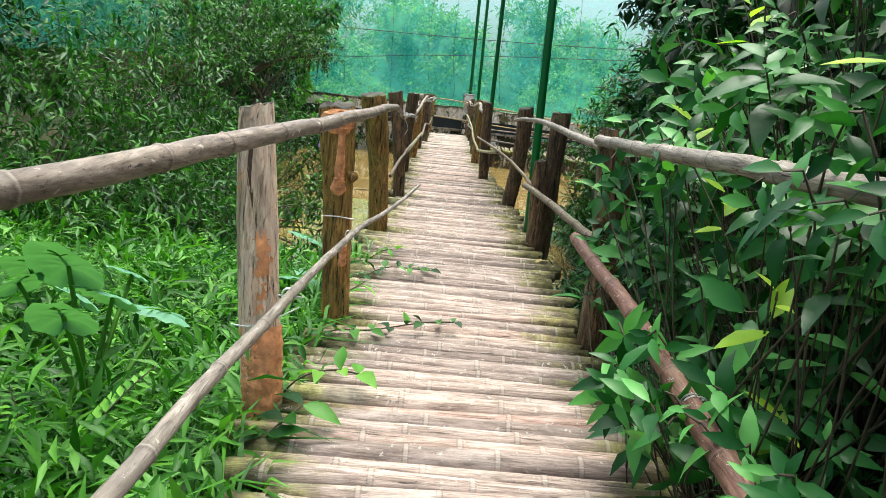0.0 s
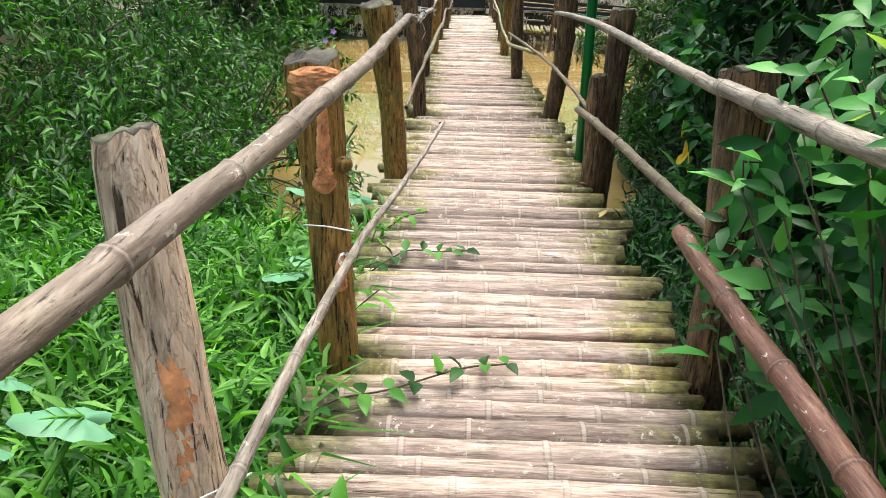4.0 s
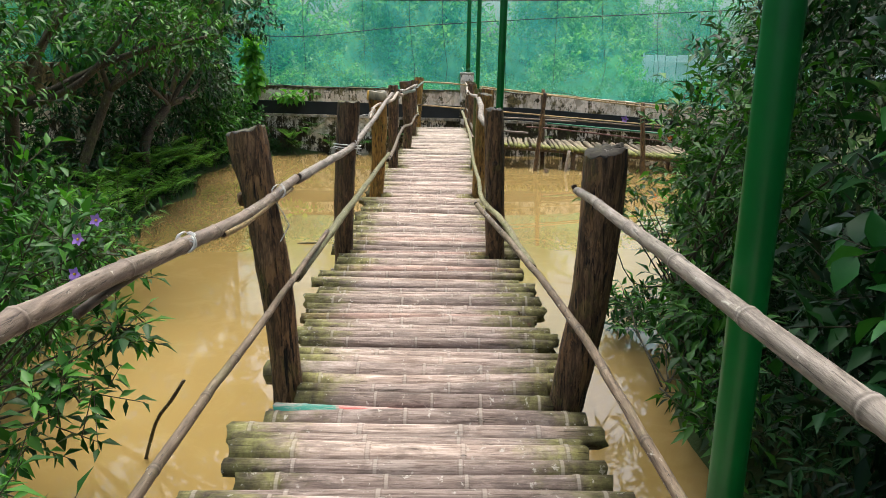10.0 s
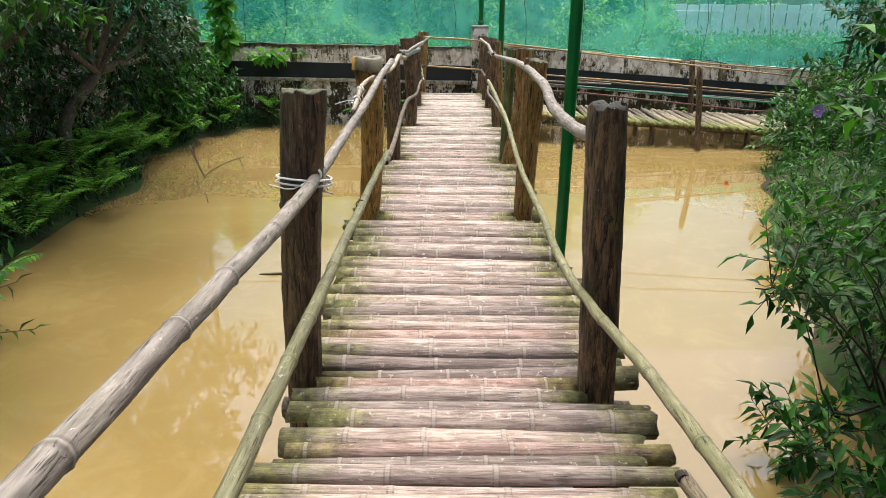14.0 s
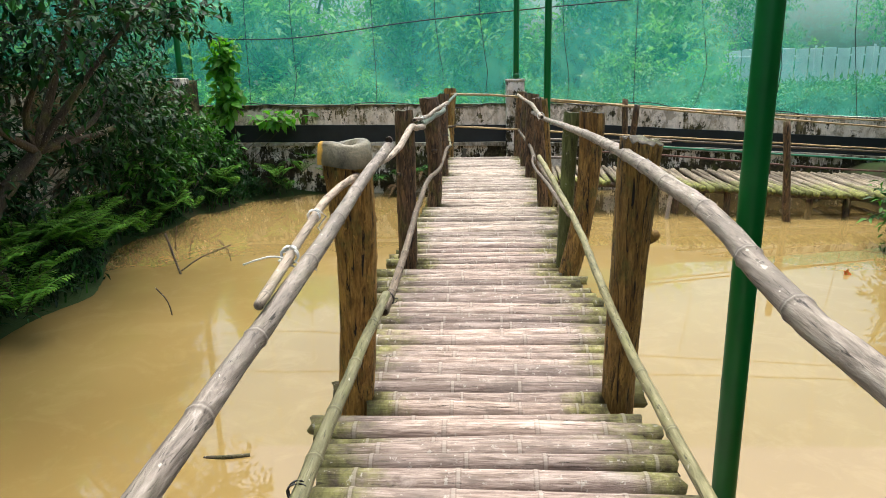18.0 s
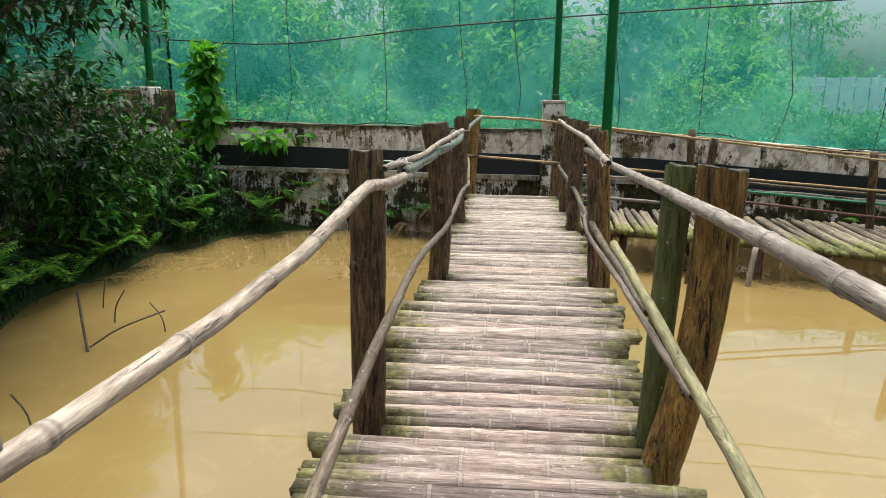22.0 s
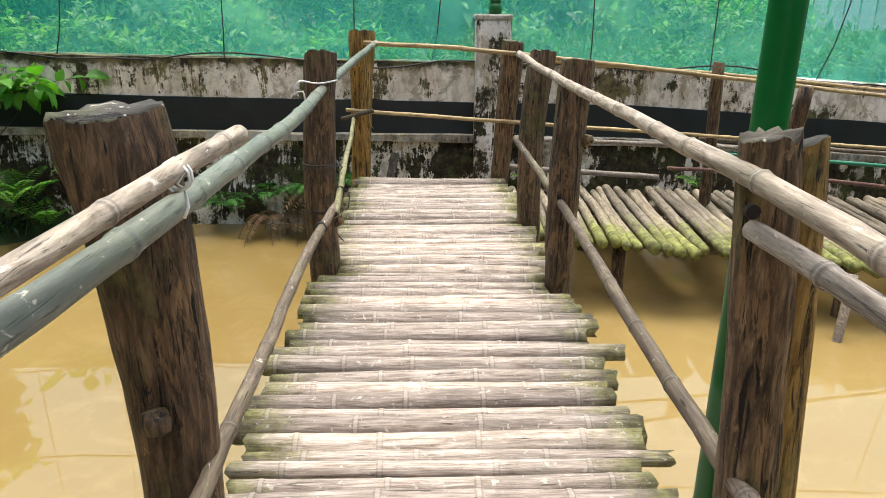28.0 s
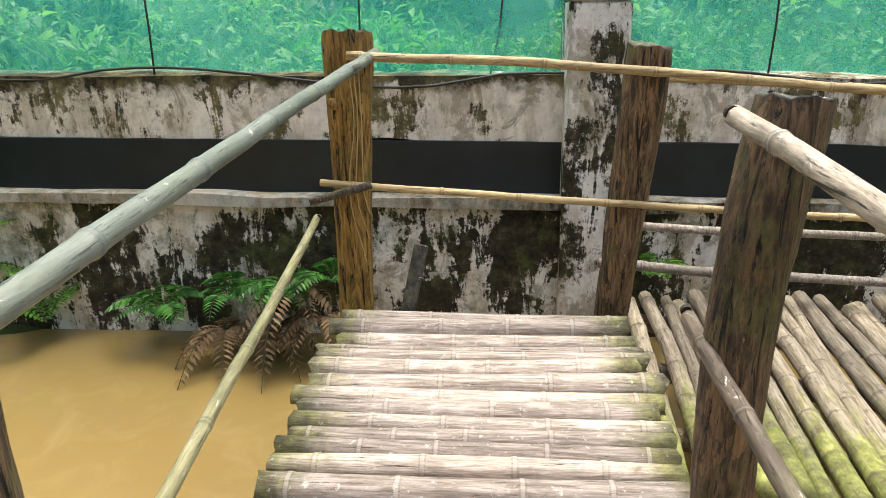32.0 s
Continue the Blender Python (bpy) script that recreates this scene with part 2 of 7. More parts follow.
def water_material():
    m = Mat("muddy_water", 0.012, 0, 1.0)
    m.b.inputs["IOR"].default_value = 1.5
    n = m.noise(m.coords((1, 1, 1), False), 0.5, 3, 0.5)
    scum = m.noise(m.coords((1, 1, 1), False), 2.6, 6, 0.7, 0.8)
    col = m.ramp(n, (0.3, (0.215, 0.146, 0.05)), (0.7, (0.265, 0.187, 0.07)))
    m.color(m.mix(m.math("MULTIPLY", m.mask(scum, 0.5, 0.72), 0.3), col, (0.35, 0.26, 0.12)))
    m.bump(m.noise(m.coords((1, 1, 1), False), 2.2, 2, 0.5), 0.02, 0.02)
    return m.m


def net_material():
    """Woven shade net: fine green threads with open holes between them."""
    m = Mat("shade_net", 0.6, 0, 0.2)
    v = m.coords((1, 1, 1), False)
    folds = m.noise(v, 1.1, 4, 0.6)
    col = m.ramp(folds, (0.3, (0.06, 0.56, 0.44)), (0.7, (0.2, 0.8, 0.68)))
    m.color(col)
    tl = m.node("ShaderNodeBsdfTranslucent")
    m.link(col, tl.inputs[0])
    ms = m.node("ShaderNodeMixShader")
    ms.inputs[0].default_value = 0.55
    m.link(m.b.outputs[0], ms.inputs[1])
    m.link(tl.outputs[0], ms.inputs[2])
    tr = m.node("ShaderNodeBsdfTransparent")
    out = m.node("ShaderNodeMixShader")
    weave = m.noise(m.coords((1, 1, 1), False), 130.0, 1, 0.5)
    cover = m.math("ADD", m.math("MULTIPLY", folds, 0.25), m.math("MULTIPLY", weave, 0.25))
    m.link(m.math("ADD", cover, 0.13), out.inputs[0])
    m.link(tr.outputs[0], out.inputs[1])
    m.link(ms.outputs[0], out.inputs[2])
    m.link(out.outputs[0], m.nt.nodes["Material Output"].inputs[0])
    return m.m


def ground_material():
    m = Mat("wet_soil", 0.9, 0, 0.2)
    v = m.coords((1, 1, 1), False)
    n = m.noise(v, 3.0, 6, 0.7)
    col = m.ramp(n, (0.3, (0.018, 0.013, 0.008)), (0.55, (0.05, 0.035, 0.02)), (0.75, (0.1, 0.07, 0.04)))
    col = m.mix(m.mask(m.noise(v, 0.9, 5, 0.7), 0.38, 0.55), col, (0.03, 0.052, 0.013))
    m.color(col)
    m.bump(n, 0.8, 0.03)
    return m.m


def post_bark(name, dark, mid, light, patch, moss=0.4, cover=0.52):
    """Half-peeled trunk: dark streaked bark, patches of bare wood, cracks, wet stains and moss."""
    m = Mat(name, 0.62, 0, 0.35)
    v = m.coords((7, 7, 1.0))
    fine = m.noise(v, 9.0, 7, 0.68, 0.5)
    wood = m.ramp(fine, (0.28, dark), (0.46, mid), (0.66, light))
    strip = m.noise(m.coords((3.4, 3.4, 0.9)), 5.0, 7, 0.7, 0.6)
    bare = m.ramp(m.noise(m.coords((9, 9, 1.2)), 7.0, 6, 0.7, 0.4), (0.3, tuple(0.5 * c for c in patch)), (0.55, patch), (0.75, tuple(min(1.0, 1.5 * c) for c in patch)))
    peel = m.mask(strip, cover, cover + 0.03)
    col = m.mix(m.math("MULTIPLY", peel, 0.85), wood, bare)
    wet = m.noise(m.coords((1.6, 1.6, 0.5)), 3.4, 6, 0.7, 0.5)
    col = m.mix(m.math("MULTIPLY", m.mask(wet, 0.5, 0.62), 0.7), col, m.mix(1.0, col, (0.35, 0.3, 0.26), "MULTIPLY"))
    g = m.noise(m.coords((1.3, 1.3, 0.8)), 6.0, 6, 0.72)
    col = m.mix(m.math("MULTIPLY", m.mask(g, 0.53, 0.63), moss), col, m.ramp(m.noise(m.coords(), 40, 4, 0.6), (0.3, (0.05, 0.055, 0.012)), (0.7, (0.19, 0.19, 0.05))))
    fleck = m.noise(m.coords((1.5, 1.5, 0.8)), 30.0, 5, 0.7, 0.6)
    col = m.mix(m.math("MULTIPLY", m.mask(fleck, 0.66, 0.7), 0.55), col, tuple(min(1.0, 2.4 * c) for c in light))
    crack = m.noise(m.coords((11, 11, 0.8)), 5.0, 6, 0.72, 0.8)
    gap = m.mask(crack, 0.56, 0.61)
    col = m.mix(gap, col, tuple(0.25 * c for c in dark))
    col = m.mix(1.0, col, m.ramp(m.random(), (0.0, (0.78, 0.76, 0.74)), (1.0, (1.2, 1.12, 1.0))), "MULTIPLY")
    m.color(col)
    h = m.math("SUBTRACT", m.math("ADD", m.math("MULTIPLY", fine, 0.7), m.math("MULTIPLY", peel, -0.35)), m.math("MULTIPLY", gap, 0.9))
    m.bump(h, 0.85, 0.016)
    return m.m


def cap_material():
    """Weathered translucent plastic, grimy, with an ochre run down one side."""
    m = Mat("grimy_plastic_cap", 0.45, 0, 0.4)
    v = m.coords((1, 1, 1), False)
    col = m.ramp(m.noise(v, 14.0, 6, 0.7, 0.4), (0.3, (0.04, 0.036, 0.024)), (0.5, (0.12, 0.105, 0.065)), (0.72, (0.25, 0.215, 0.14)))
    west = m.math("SUBTRACT", m.math("MULTIPLY", m.axis(0), -1.0), 0.66)
    run = m.mask(m.math("ADD", west, m.math("MULTIPLY", m.noise(v, 12.0, 5, 0.7), 0.05)), 0.055, 0.068)
    m.color(m.mix(m.math("MULTIPLY", run, 0.85), col, (0.55, 0.31, 0.04)))
    m.bump(m.noise(v, 22.0, 5, 0.7), 0.6, 0.01)
    return m.m


LOG = log_material("walked_bamboo", ((0.075, 0.056, 0.047), (0.25, 0.195, 0.172), (0.44, 0.365, 0.332), (0.64, 0.56, 0.52)), 0.7, 0.78, 0.98)
LOG_PALE = log_material("newer_walked_bamboo", ((0.085, 0.066, 0.054), (0.28, 0.232, 0.198), (0.48, 0.42, 0.375), (0.72, 0.66, 0.6)), 0.55, 0.87, 1.06)
POST = post_bark("weathered_post", (0.008, 0.005, 0.003), (0.07, 0.042, 0.022), (0.23, 0.15, 0.085), (0.24, 0.145, 0.07), 0.45, 0.54)
POST_OCHRE = post_bark("ochre_post", (0.018, 0.009, 0.003), (0.19, 0.105, 0.022), (0.42, 0.26, 0.075), (0.4, 0.24, 0.06), 0.6, 0.53)
POST_PALE = post_bark("pale_barked_post", (0.34, 0.21, 0.14), (0.86, 0.62, 0.46), (0.92, 0.77, 0.64), (0.92, 0.72, 0.58), 0.03, 0.48)
CUT = wood_grain("cut_wood", (0.022, 0.02, 0.017), (0.07, 0.065, 0.056), (0.15, 0.14, 0.122), (1, 1, 1), 0.9, 0.35, 20)
BAMBOO = wood_grain("greyed_bamboo", (0.1, 0.08, 0.065), (0.33, 0.28, 0.235), (0.57, 0.51, 0.45), (8, 1.0, 8), 0.55, 0.12, 10, 0.3, True)
BAMBOO_DARK = wood_grain("dark_bamboo", (0.06, 0.045, 0.035), (0.17, 0.13, 0.095), (0.3, 0.25, 0.19), (8, 1.0, 8), 0.6, 0.25, 10, 0.3, True)
BAMBOO_GREEN = wood_grain("greenish_bamboo", (0.11, 0.105, 0.05), (0.27, 0.25, 0.13), (0.42, 0.39, 0.24), (8, 1.0, 8), 0.5, 0.3, 10, 0.3, True)
BAMBOO_GREY = wood_grain("grey_green_bamboo", (0.105, 0.12, 0.105), (0.15, 0.17, 0.15), (0.2, 0.225, 0.205), (8, 1.0, 8), 0.4, 0.2, 10, 0.25, True)
BAMBOO_BROWN = wood_grain("browned_pole", (0.09, 0.065, 0.05), (0.26, 0.2, 0.155), (0.44, 0.37, 0.31), (8, 1.0, 8), 0.5, 0.12, 10, 0.35, True)
BAMBOO_YELLOW = wood_grain("straw_bamboo", (0.2, 0.135, 0.06), (0.46, 0.34, 0.17), (0.62, 0.5, 0.28), (1.0, 8, 8), 0.5, 0.12, 10, 0.3, True)
BAMBOO_RED = wood_grain("reddish_bamboo", (0.06, 0.028, 0.022), (0.18, 0.09, 0.068), (0.32, 0.2, 0.16), (8, 1.0, 8), 0.55, 0.1, 10, 0.3, True)
PLATFORM = platform_material()
STAKE_GREEN = wood_grain("mossy_green_stake", (0.05, 0.06, 0.018), (0.12, 0.135, 0.045), (0.21, 0.225, 0.09), (8, 8, 1.0), 0.6, 0.5, 10, 0.4)
# near-black brown that stands for the shade inside a cut culm
HOLLOW_SHADE = plain("shaded_hollow_end", (0.03, 0.022, 0.016), 0.9)
MUD = plain("termite_mud", (0.64, 0.285, 0.13), 0.95, 0, 0.45, 30, 1.0)
GREEN_PAINT = plain("green_gloss_paint", (0.006, 0.1, 0.018), 0.32, 0, 0.2, 5, 0.08)
GREEN_PIPE = plain("green_plastic_pipe", (0.04, 0.2, 0.11), 0.45, 0, 0.25, 6)
WIRE = plain("white_twine", (0.66, 0.66, 0.64), 0.6)
WIRE_DARK = plain("dark_wire", (0.03, 0.028, 0.026), 0.6)
STRAW = plain("dry_fibre_twine", (0.4, 0.3, 0.12), 0.8)
WALL = wall_material("stained_plaster", (0.9, 0.8, 0.68), 0.52, 0.545, 0.3, 0.77)
WALL_LOW = wall_material("mouldy_plaster", (0.88, 0.82, 0.73), 0.478, 0.498, 0.6)
PILLAR = wall_material("peeling_lime_paint", (0.8, 0.75, 0.68), 0.5, 0.525, 0.25)
LEDGE = wall_material("ledge_cement", (0.5, 0.47, 0.41), 0.48, 0.6, 0.4)
BLACK = plain("black_sheet", (0.012, 0.016, 0.018), 0.42, 0, 0.35, 4)
WATER = water_material()
NET = net_material()
SOIL = ground_material()
BARK = wood_grain("bark", (0.03, 0.024, 0.018), (0.085, 0.068, 0.05), (0.16, 0.135, 0.1), (7, 7, 1.2), 0.9, 0.4)
TWIG = plain("green_brown_twig", (0.045, 0.038, 0.02), 0.8)
# leaf green taken near black: the shade of dense growth sits in this colour
LEAF_SHADE = leaf_material("shaded_glossy_leaf", (0.003, 0.017, 0.005), (0.009, 0.044, 0.011), (0.034, 0.125, 0.028), 0.5, 0.14)
LEAF_GLOSSY = leaf_material("glossy_leaf", (0.009, 0.05, 0.014), (0.026, 0.115, 0.026), (0.1, 0.3, 0.07), 0.3, 0.2)
LEAF_BROAD = leaf_material("broad_leaf", (0.007, 0.045, 0.009), (0.036, 0.155, 0.03), (0.15, 0.4, 0.09), 0.34, 0.24)
LEAF_SHOOT = leaf_material("yellow_green_shoot", (0.25, 0.42, 0.03), (0.36, 0.55, 0.05), (0.5, 0.66, 0.1), 0.4, 0.4)
LEAF_MID = leaf_material("mid_green_leaf", (0.008, 0.036, 0.006), (0.026, 0.1, 0.013), (0.095, 0.25, 0.036), 0.42, 0.22)
LEAF_FRESH = leaf_material("fresh_leaf", (0.06, 0.19, 0.018), (0.115, 0.3, 0.035), (0.22, 0.43, 0.07), 0.42, 0.38)
LEAF_FERN = leaf_material("fern_leaf", (0.045, 0.14, 0.014), (0.1, 0.24, 0.028), (0.19, 0.36, 0.055), 0.5, 0.35)
LEAF_DRY = leaf_material("dry_fern_leaf", (0.1, 0.055, 0.028), (0.17, 0.1, 0.055), (0.26, 0.17, 0.1), 0.8, 0.15)
LEAF_TARO = leaf_material("taro_leaf", (0.09, 0.22, 0.13), (0.14, 0.31, 0.19), (0.2, 0.39, 0.25), 0.42, 0.2)
LEAF_YELLOW = leaf_material("yellow_leaf", (0.5, 0.32, 0.02), (0.6, 0.4, 0.03), (0.7, 0.52, 0.06), 0.5, 0.3)
GRASS = leaf_material("grass_blade", (0.016, 0.075, 0.007), (0.055, 0.175, 0.018), (0.15, 0.35, 0.05), 0.45, 0.28)
# distant green made paler: the haze is put into the leaf colour
HAZY_LEAF = leaf_material("hazy_far_leaf", (0.06, 0.15, 0.06), (0.14, 0.27, 0.11), (0.28, 0.43, 0.19), 0.55, 0.4)
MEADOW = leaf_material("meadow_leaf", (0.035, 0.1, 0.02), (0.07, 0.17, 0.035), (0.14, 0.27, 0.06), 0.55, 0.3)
PETAL_RED = plain("red_petal", (0.62, 0.03, 0.03), 0.6)
PETAL_VIOLET = plain("violet_petal", (0.36, 0.2, 0.6), 0.6)
PETAL_ORANGE = plain("orange_petal", (0.75, 0.22, 0.06), 0.6)
FUNGUS = plain("fungus_skin", (0.5, 0.3, 0.2), 0.8)
FENCE = plain("white_sheet_fence", (0.62, 0.66, 0.68), 0.6, 0, 0.12, 1.5)
CAP = cap_material()


# ---- mesh helpers ----
rng = np.random.default_rng(5)


def mesh_from(name, verts, faces, material, smooth=True):
    me = bpy.data.meshes.new(name)
    me.from_pydata([tuple(v) for v in verts], [], [tuple(f) for f in faces])
    me.materials.append(material)
    if smooth:
        me.shade_smooth()
    me.update()
    return me


def thing(name, label, category, group="", kind="", at=(0, 0, 0)):
    ob = new(name)
    ob.matrix_world = Matrix.Translation(at)
    ob.empty_display_size = 0.1
    return tagged(ob, label, category, group, kind)


def part(name, data, material, parent, label="", smooth=True):
    """One mesh object, from (verts, faces) in world metres or a ready mesh, under a thing."""
    me = data if isinstance(data, bpy.types.Mesh) else mesh_from(name, data[0], data[1], material, smooth)
    if not isinstance(data, bpy.types.Mesh) and len(data) > 2:
        mark_joints(me, data[2])
    ob = new(name, me)
    if parent is not None:
        ob.parent = parent
        root = parent
        while root.parent:
            root = root.parent
        ob.matrix_parent_inverse = root.matrix_world.inverted() if parent is root else Matrix()
    if label:
        ob["label"] = label
    return ob


def mark_joints(me, values):
    """Stores how near each vertex is to a joint of the bamboo."""
    me.attributes.new("joint", "FLOAT", "POINT").data.foreach_set("value", np.asarray(values, np.float32))
    return me


def join(*pieces):
    verts, faces = [], []
    for v, f in pieces:
        k = len(verts)
        verts.extend(tuple(p) for p in v)
        faces.extend(tuple(i + k for i in face) for face in f)
    return verts, faces


def box(x0, x1, y0, y1, z0, z1, bevel=0.01):
    bm = bmesh.new()
    bmesh.ops.create_cube(bm, size=1.0)
    for v in bm.verts:
        v.co = ((x0 + x1) / 2 + v.co.x * (x1 - x0), (y0 + y1) / 2 + v.co.y * (y1 - y0), (z0 + z1) / 2 + v.co.z * (z1 - z0))
    if bevel:
        bmesh.ops.bevel(bm, geom=bm.edges[:], offset=bevel, segments=1, affect="EDGES")
    bm.verts.index_update()
    out = [v.co[:] for v in bm.verts], [[v.index for v in f.verts] for f in bm.faces]
    bm.free()
    return out


def smooth_path(pts, step=0.12):
    """A Catmull-Rom line through the points, with an even step."""
    p = np.array(pts, float)
    if len(p) == 2:
        n = max(2, int(np.linalg.norm(p[1] - p[0]) / step))
        return p[0] + (p[1] - p[0]) * np.linspace(0, 1, n + 1)[:, None]
    q = np.vstack([2 * p[0] - p[1], p, 2 * p[-1] - p[-2]])
    out = []
    for i in range(1, len(q) - 2):
        n = max(2, int(np.linalg.norm(q[i + 1] - q[i]) / step))
        for t in np.arange(n) / n:
            a, b, c, d = q[i - 1 : i + 3]
            out.append(0.5 * (2 * b + (c - a) * t + (2 * a - 5 * b + 4 * c - d) * t * t + (3 * b - a - 3 * c + d) * t**3))
    out.append(p[-1])
    return np.array(out)


def tube(line, radii, sides=8, rough=0.0, close=True, seed=0):
    """A tube along a line with one radius a point; rough: how far its skin wanders, as a share of the radius."""
    line = np.asarray(line, float)
    radii = np.broadcast_to(np.asarray(radii, float), len(line))
    r = np.random.default_rng(seed)
    tang = np.gradient(line, axis=0)
    tang /= np.linalg.norm(tang, axis=1)[:, None] + 1e-9
    ref = np.array([0, 0, 1.0]) if abs(tang[0][2]) < 0.8 else np.array([1.0, 0, 0])
    a = np.cross(tang, ref)
    a /= np.linalg.norm(a, axis=1)[:, None] + 1e-9
    b = np.cross(tang, a)
    ang = np.arange(sides) * 2 * np.pi / sides
    wob = 1 + rough * r.normal(size=(1, sides)) * 0.6 + rough * r.normal(size=(len(line), sides)) * 0.4
    ring = np.cos(ang)[None, :, None] * a[:, None] + np.sin(ang)[None, :, None] * b[:, None]
    v = (line[:, None] + ring * (radii[:, None] * wob)[:, :, None]).reshape(-1, 3)
    n = len(line)
    f = [(i * sides + j, i * sides + (j + 1) % sides, (i + 1) * sides + (j + 1) % sides, (i + 1) * sides + j) for i in range(n - 1) for j in range(sides)]
    if close:
        f += [tuple(range(sides))[::-1], tuple((n - 1) * sides + j for j in range(sides))]
    return v.tolist(), f


def culm(pts, radius, taper=0.85, gap=0.3, seed=0, sides=10, bow=0.0):
    """A bamboo culm: a tube with ringed joints every gap metres or so; also gives the joint mark of each vertex."""
    r = np.random.default_rng(seed)
    line = smooth_path(pts, 0.06)
    s = np.r_[0, np.cumsum(np.linalg.norm(np.diff(line, axis=0), axis=1))]
    line = line + np.cumsum(r.normal(0, 0.0012, line.shape), axis=0)
    joints, at = [], r.uniform(0.05, gap)
    while at < s[-1] - 0.03:
        joints.append(at)
        at += gap * r.uniform(0.75, 1.25)
    joints = np.array(joints)
    fresh = np.concatenate([joints + d for d in (-0.016, -0.006, 0.0, 0.006, 0.016)])
    grid = np.unique(np.r_[s[::2], s[-1], fresh[(fresh > 0) & (fresh < s[-1])]])
    path = np.stack([np.interp(grid, s, line[:, k]) for k in range(3)], 1)
    near = np.min(np.abs(grid[:, None] - joints[None]), axis=1) if len(joints) else np.full(len(grid), 9.0)
    mark = np.interp(near, [0, 0.003, 0.0065, 0.012, 0.016], [1.0, 1.0, 0.6, 0.25, 0.0])
    rad = radius * (1 + (taper - 1) * grid / s[-1]) * (1 + 0.13 * np.interp(near, [0, 0.006, 0.016], [1, 0.7, 0]))
    v, f = tube(path, rad, sides, 0.03, True, seed)
    return v, f, np.repeat(mark, sides)


def loop_of_twine(centre, across, radius, thick=0.004, turns=2, seed=0, tail=0.12):
    """Twine wound round a pole whose direction is across, with loose tails."""
    r = np.random.default_rng(seed)
    d = Vector(across).normalized()
    a = d.orthogonal().normalized()
    b = d.cross(a)
    pts = []
    for i in range(turns * 12 + 1):
        t = i / 12 * 2 * math.pi
        w = Vector(centre) + (a * math.cos(t) + b * math.sin(t)) * radius * r.uniform(0.98, 1.08) + d * (i / 12 - turns / 2) * 0.012
        pts.append(w)
    end = pts[-1]
    for k in range(1, 5):
        pts.append(end + Vector((r.normal(0, 0.02), r.normal(0, 0.02), -tail * k / 4)))
    return tube(pts, thick, 5, 0, True, seed)


# ---- foliage ----
def leaves(org, way, up, length, width, fold=0.25, droop=0.2):
    """Many leaves at once, four triangles each, folded along the midrib."""
    org, way, up = (np.asarray(v, float) for v in (org, way, up))
    way = way / (np.linalg.norm(way, axis=1)[:, None] + 1e-9)
    side = np.cross(way, up)
    side /= np.linalg.norm(side, axis=1)[:, None] + 1e-9
    nrm = np.cross(side, way)
    L, W = np.asarray(length)[:, None], np.asarray(width)[:, None]
    mid = org + way * L * 0.42
    v = np.stack([org, mid + side * W / 2 + nrm * W * fold, mid - nrm * L * 0.02, mid - side * W / 2 + nrm * W * fold, org + way * L - nrm * L * droop], 1)
    n = len(org)
    k = np.arange(n)[:, None] * 5
    f = np.concatenate([k + [0, 1, 2], k + [0, 2, 3], k + [1, 4, 2], k + [2, 4, 3]], 1).reshape(-1, 3)
    return v.reshape(-1, 3), f


def fine_leaves(org, way, up, length, width, fold=0.2, droop=0.3):
    """Leaves with a rounder outline, twelve triangles each, for those near the path."""
    org, way, up = (np.asarray(v, float) for v in (org, way, up))
    way = way / (np.linalg.norm(way, axis=1)[:, None] + 1e-9)
    side = np.cross(way, up)
    side /= np.linalg.norm(side, axis=1)[:, None] + 1e-9
    nrm = np.cross(side, way)
    L, W = np.asarray(length)[:, None], np.asarray(width)[:, None]
    rows = []
    for s, w in ((0.0, 0.04), (0.18, 0.62), (0.45, 1.0), (0.75, 0.62), (1.0, 0.02)):
        mid = org + way * L * s - nrm * L * droop * s * s
        rows += [mid + side * W / 2 * w + nrm * W * fold * w, mid, mid - side * W / 2 * w + nrm * W * fold * w]
    v = np.stack(rows, 1)
    q = [(3 * i + j, 3 * i + j + 1, 3 * i + j + 4, 3 * i + j + 3) for i in range(4) for j in (0, 1)]
    k = np.arange(len(org))[:, None]
    f = (k * 15)[:, :, None] + np.array(q)[None]
    return v.reshape(-1, 3), f.reshape(-1, 4)


def leaf_mesh(name, v, f, material):
    me = bpy.data.meshes.new(name)
    f = np.asarray(f)
    me.vertices.add(len(v))
    me.vertices.foreach_set("co", np.asarray(v, np.float32).ravel())
    k = f.shape[1]
    me.loops.add(f.size)
    me.loops.foreach_set("vertex_index", f.ravel().astype(np.int32))
    me.polygons.add(len(f))
    me.polygons.foreach_set("loop_start", np.arange(0, f.size, k, dtype=np.int32))
    me.materials.append(material)
    me.update(calc_edges=True)
    me.shade_smooth()
    return me


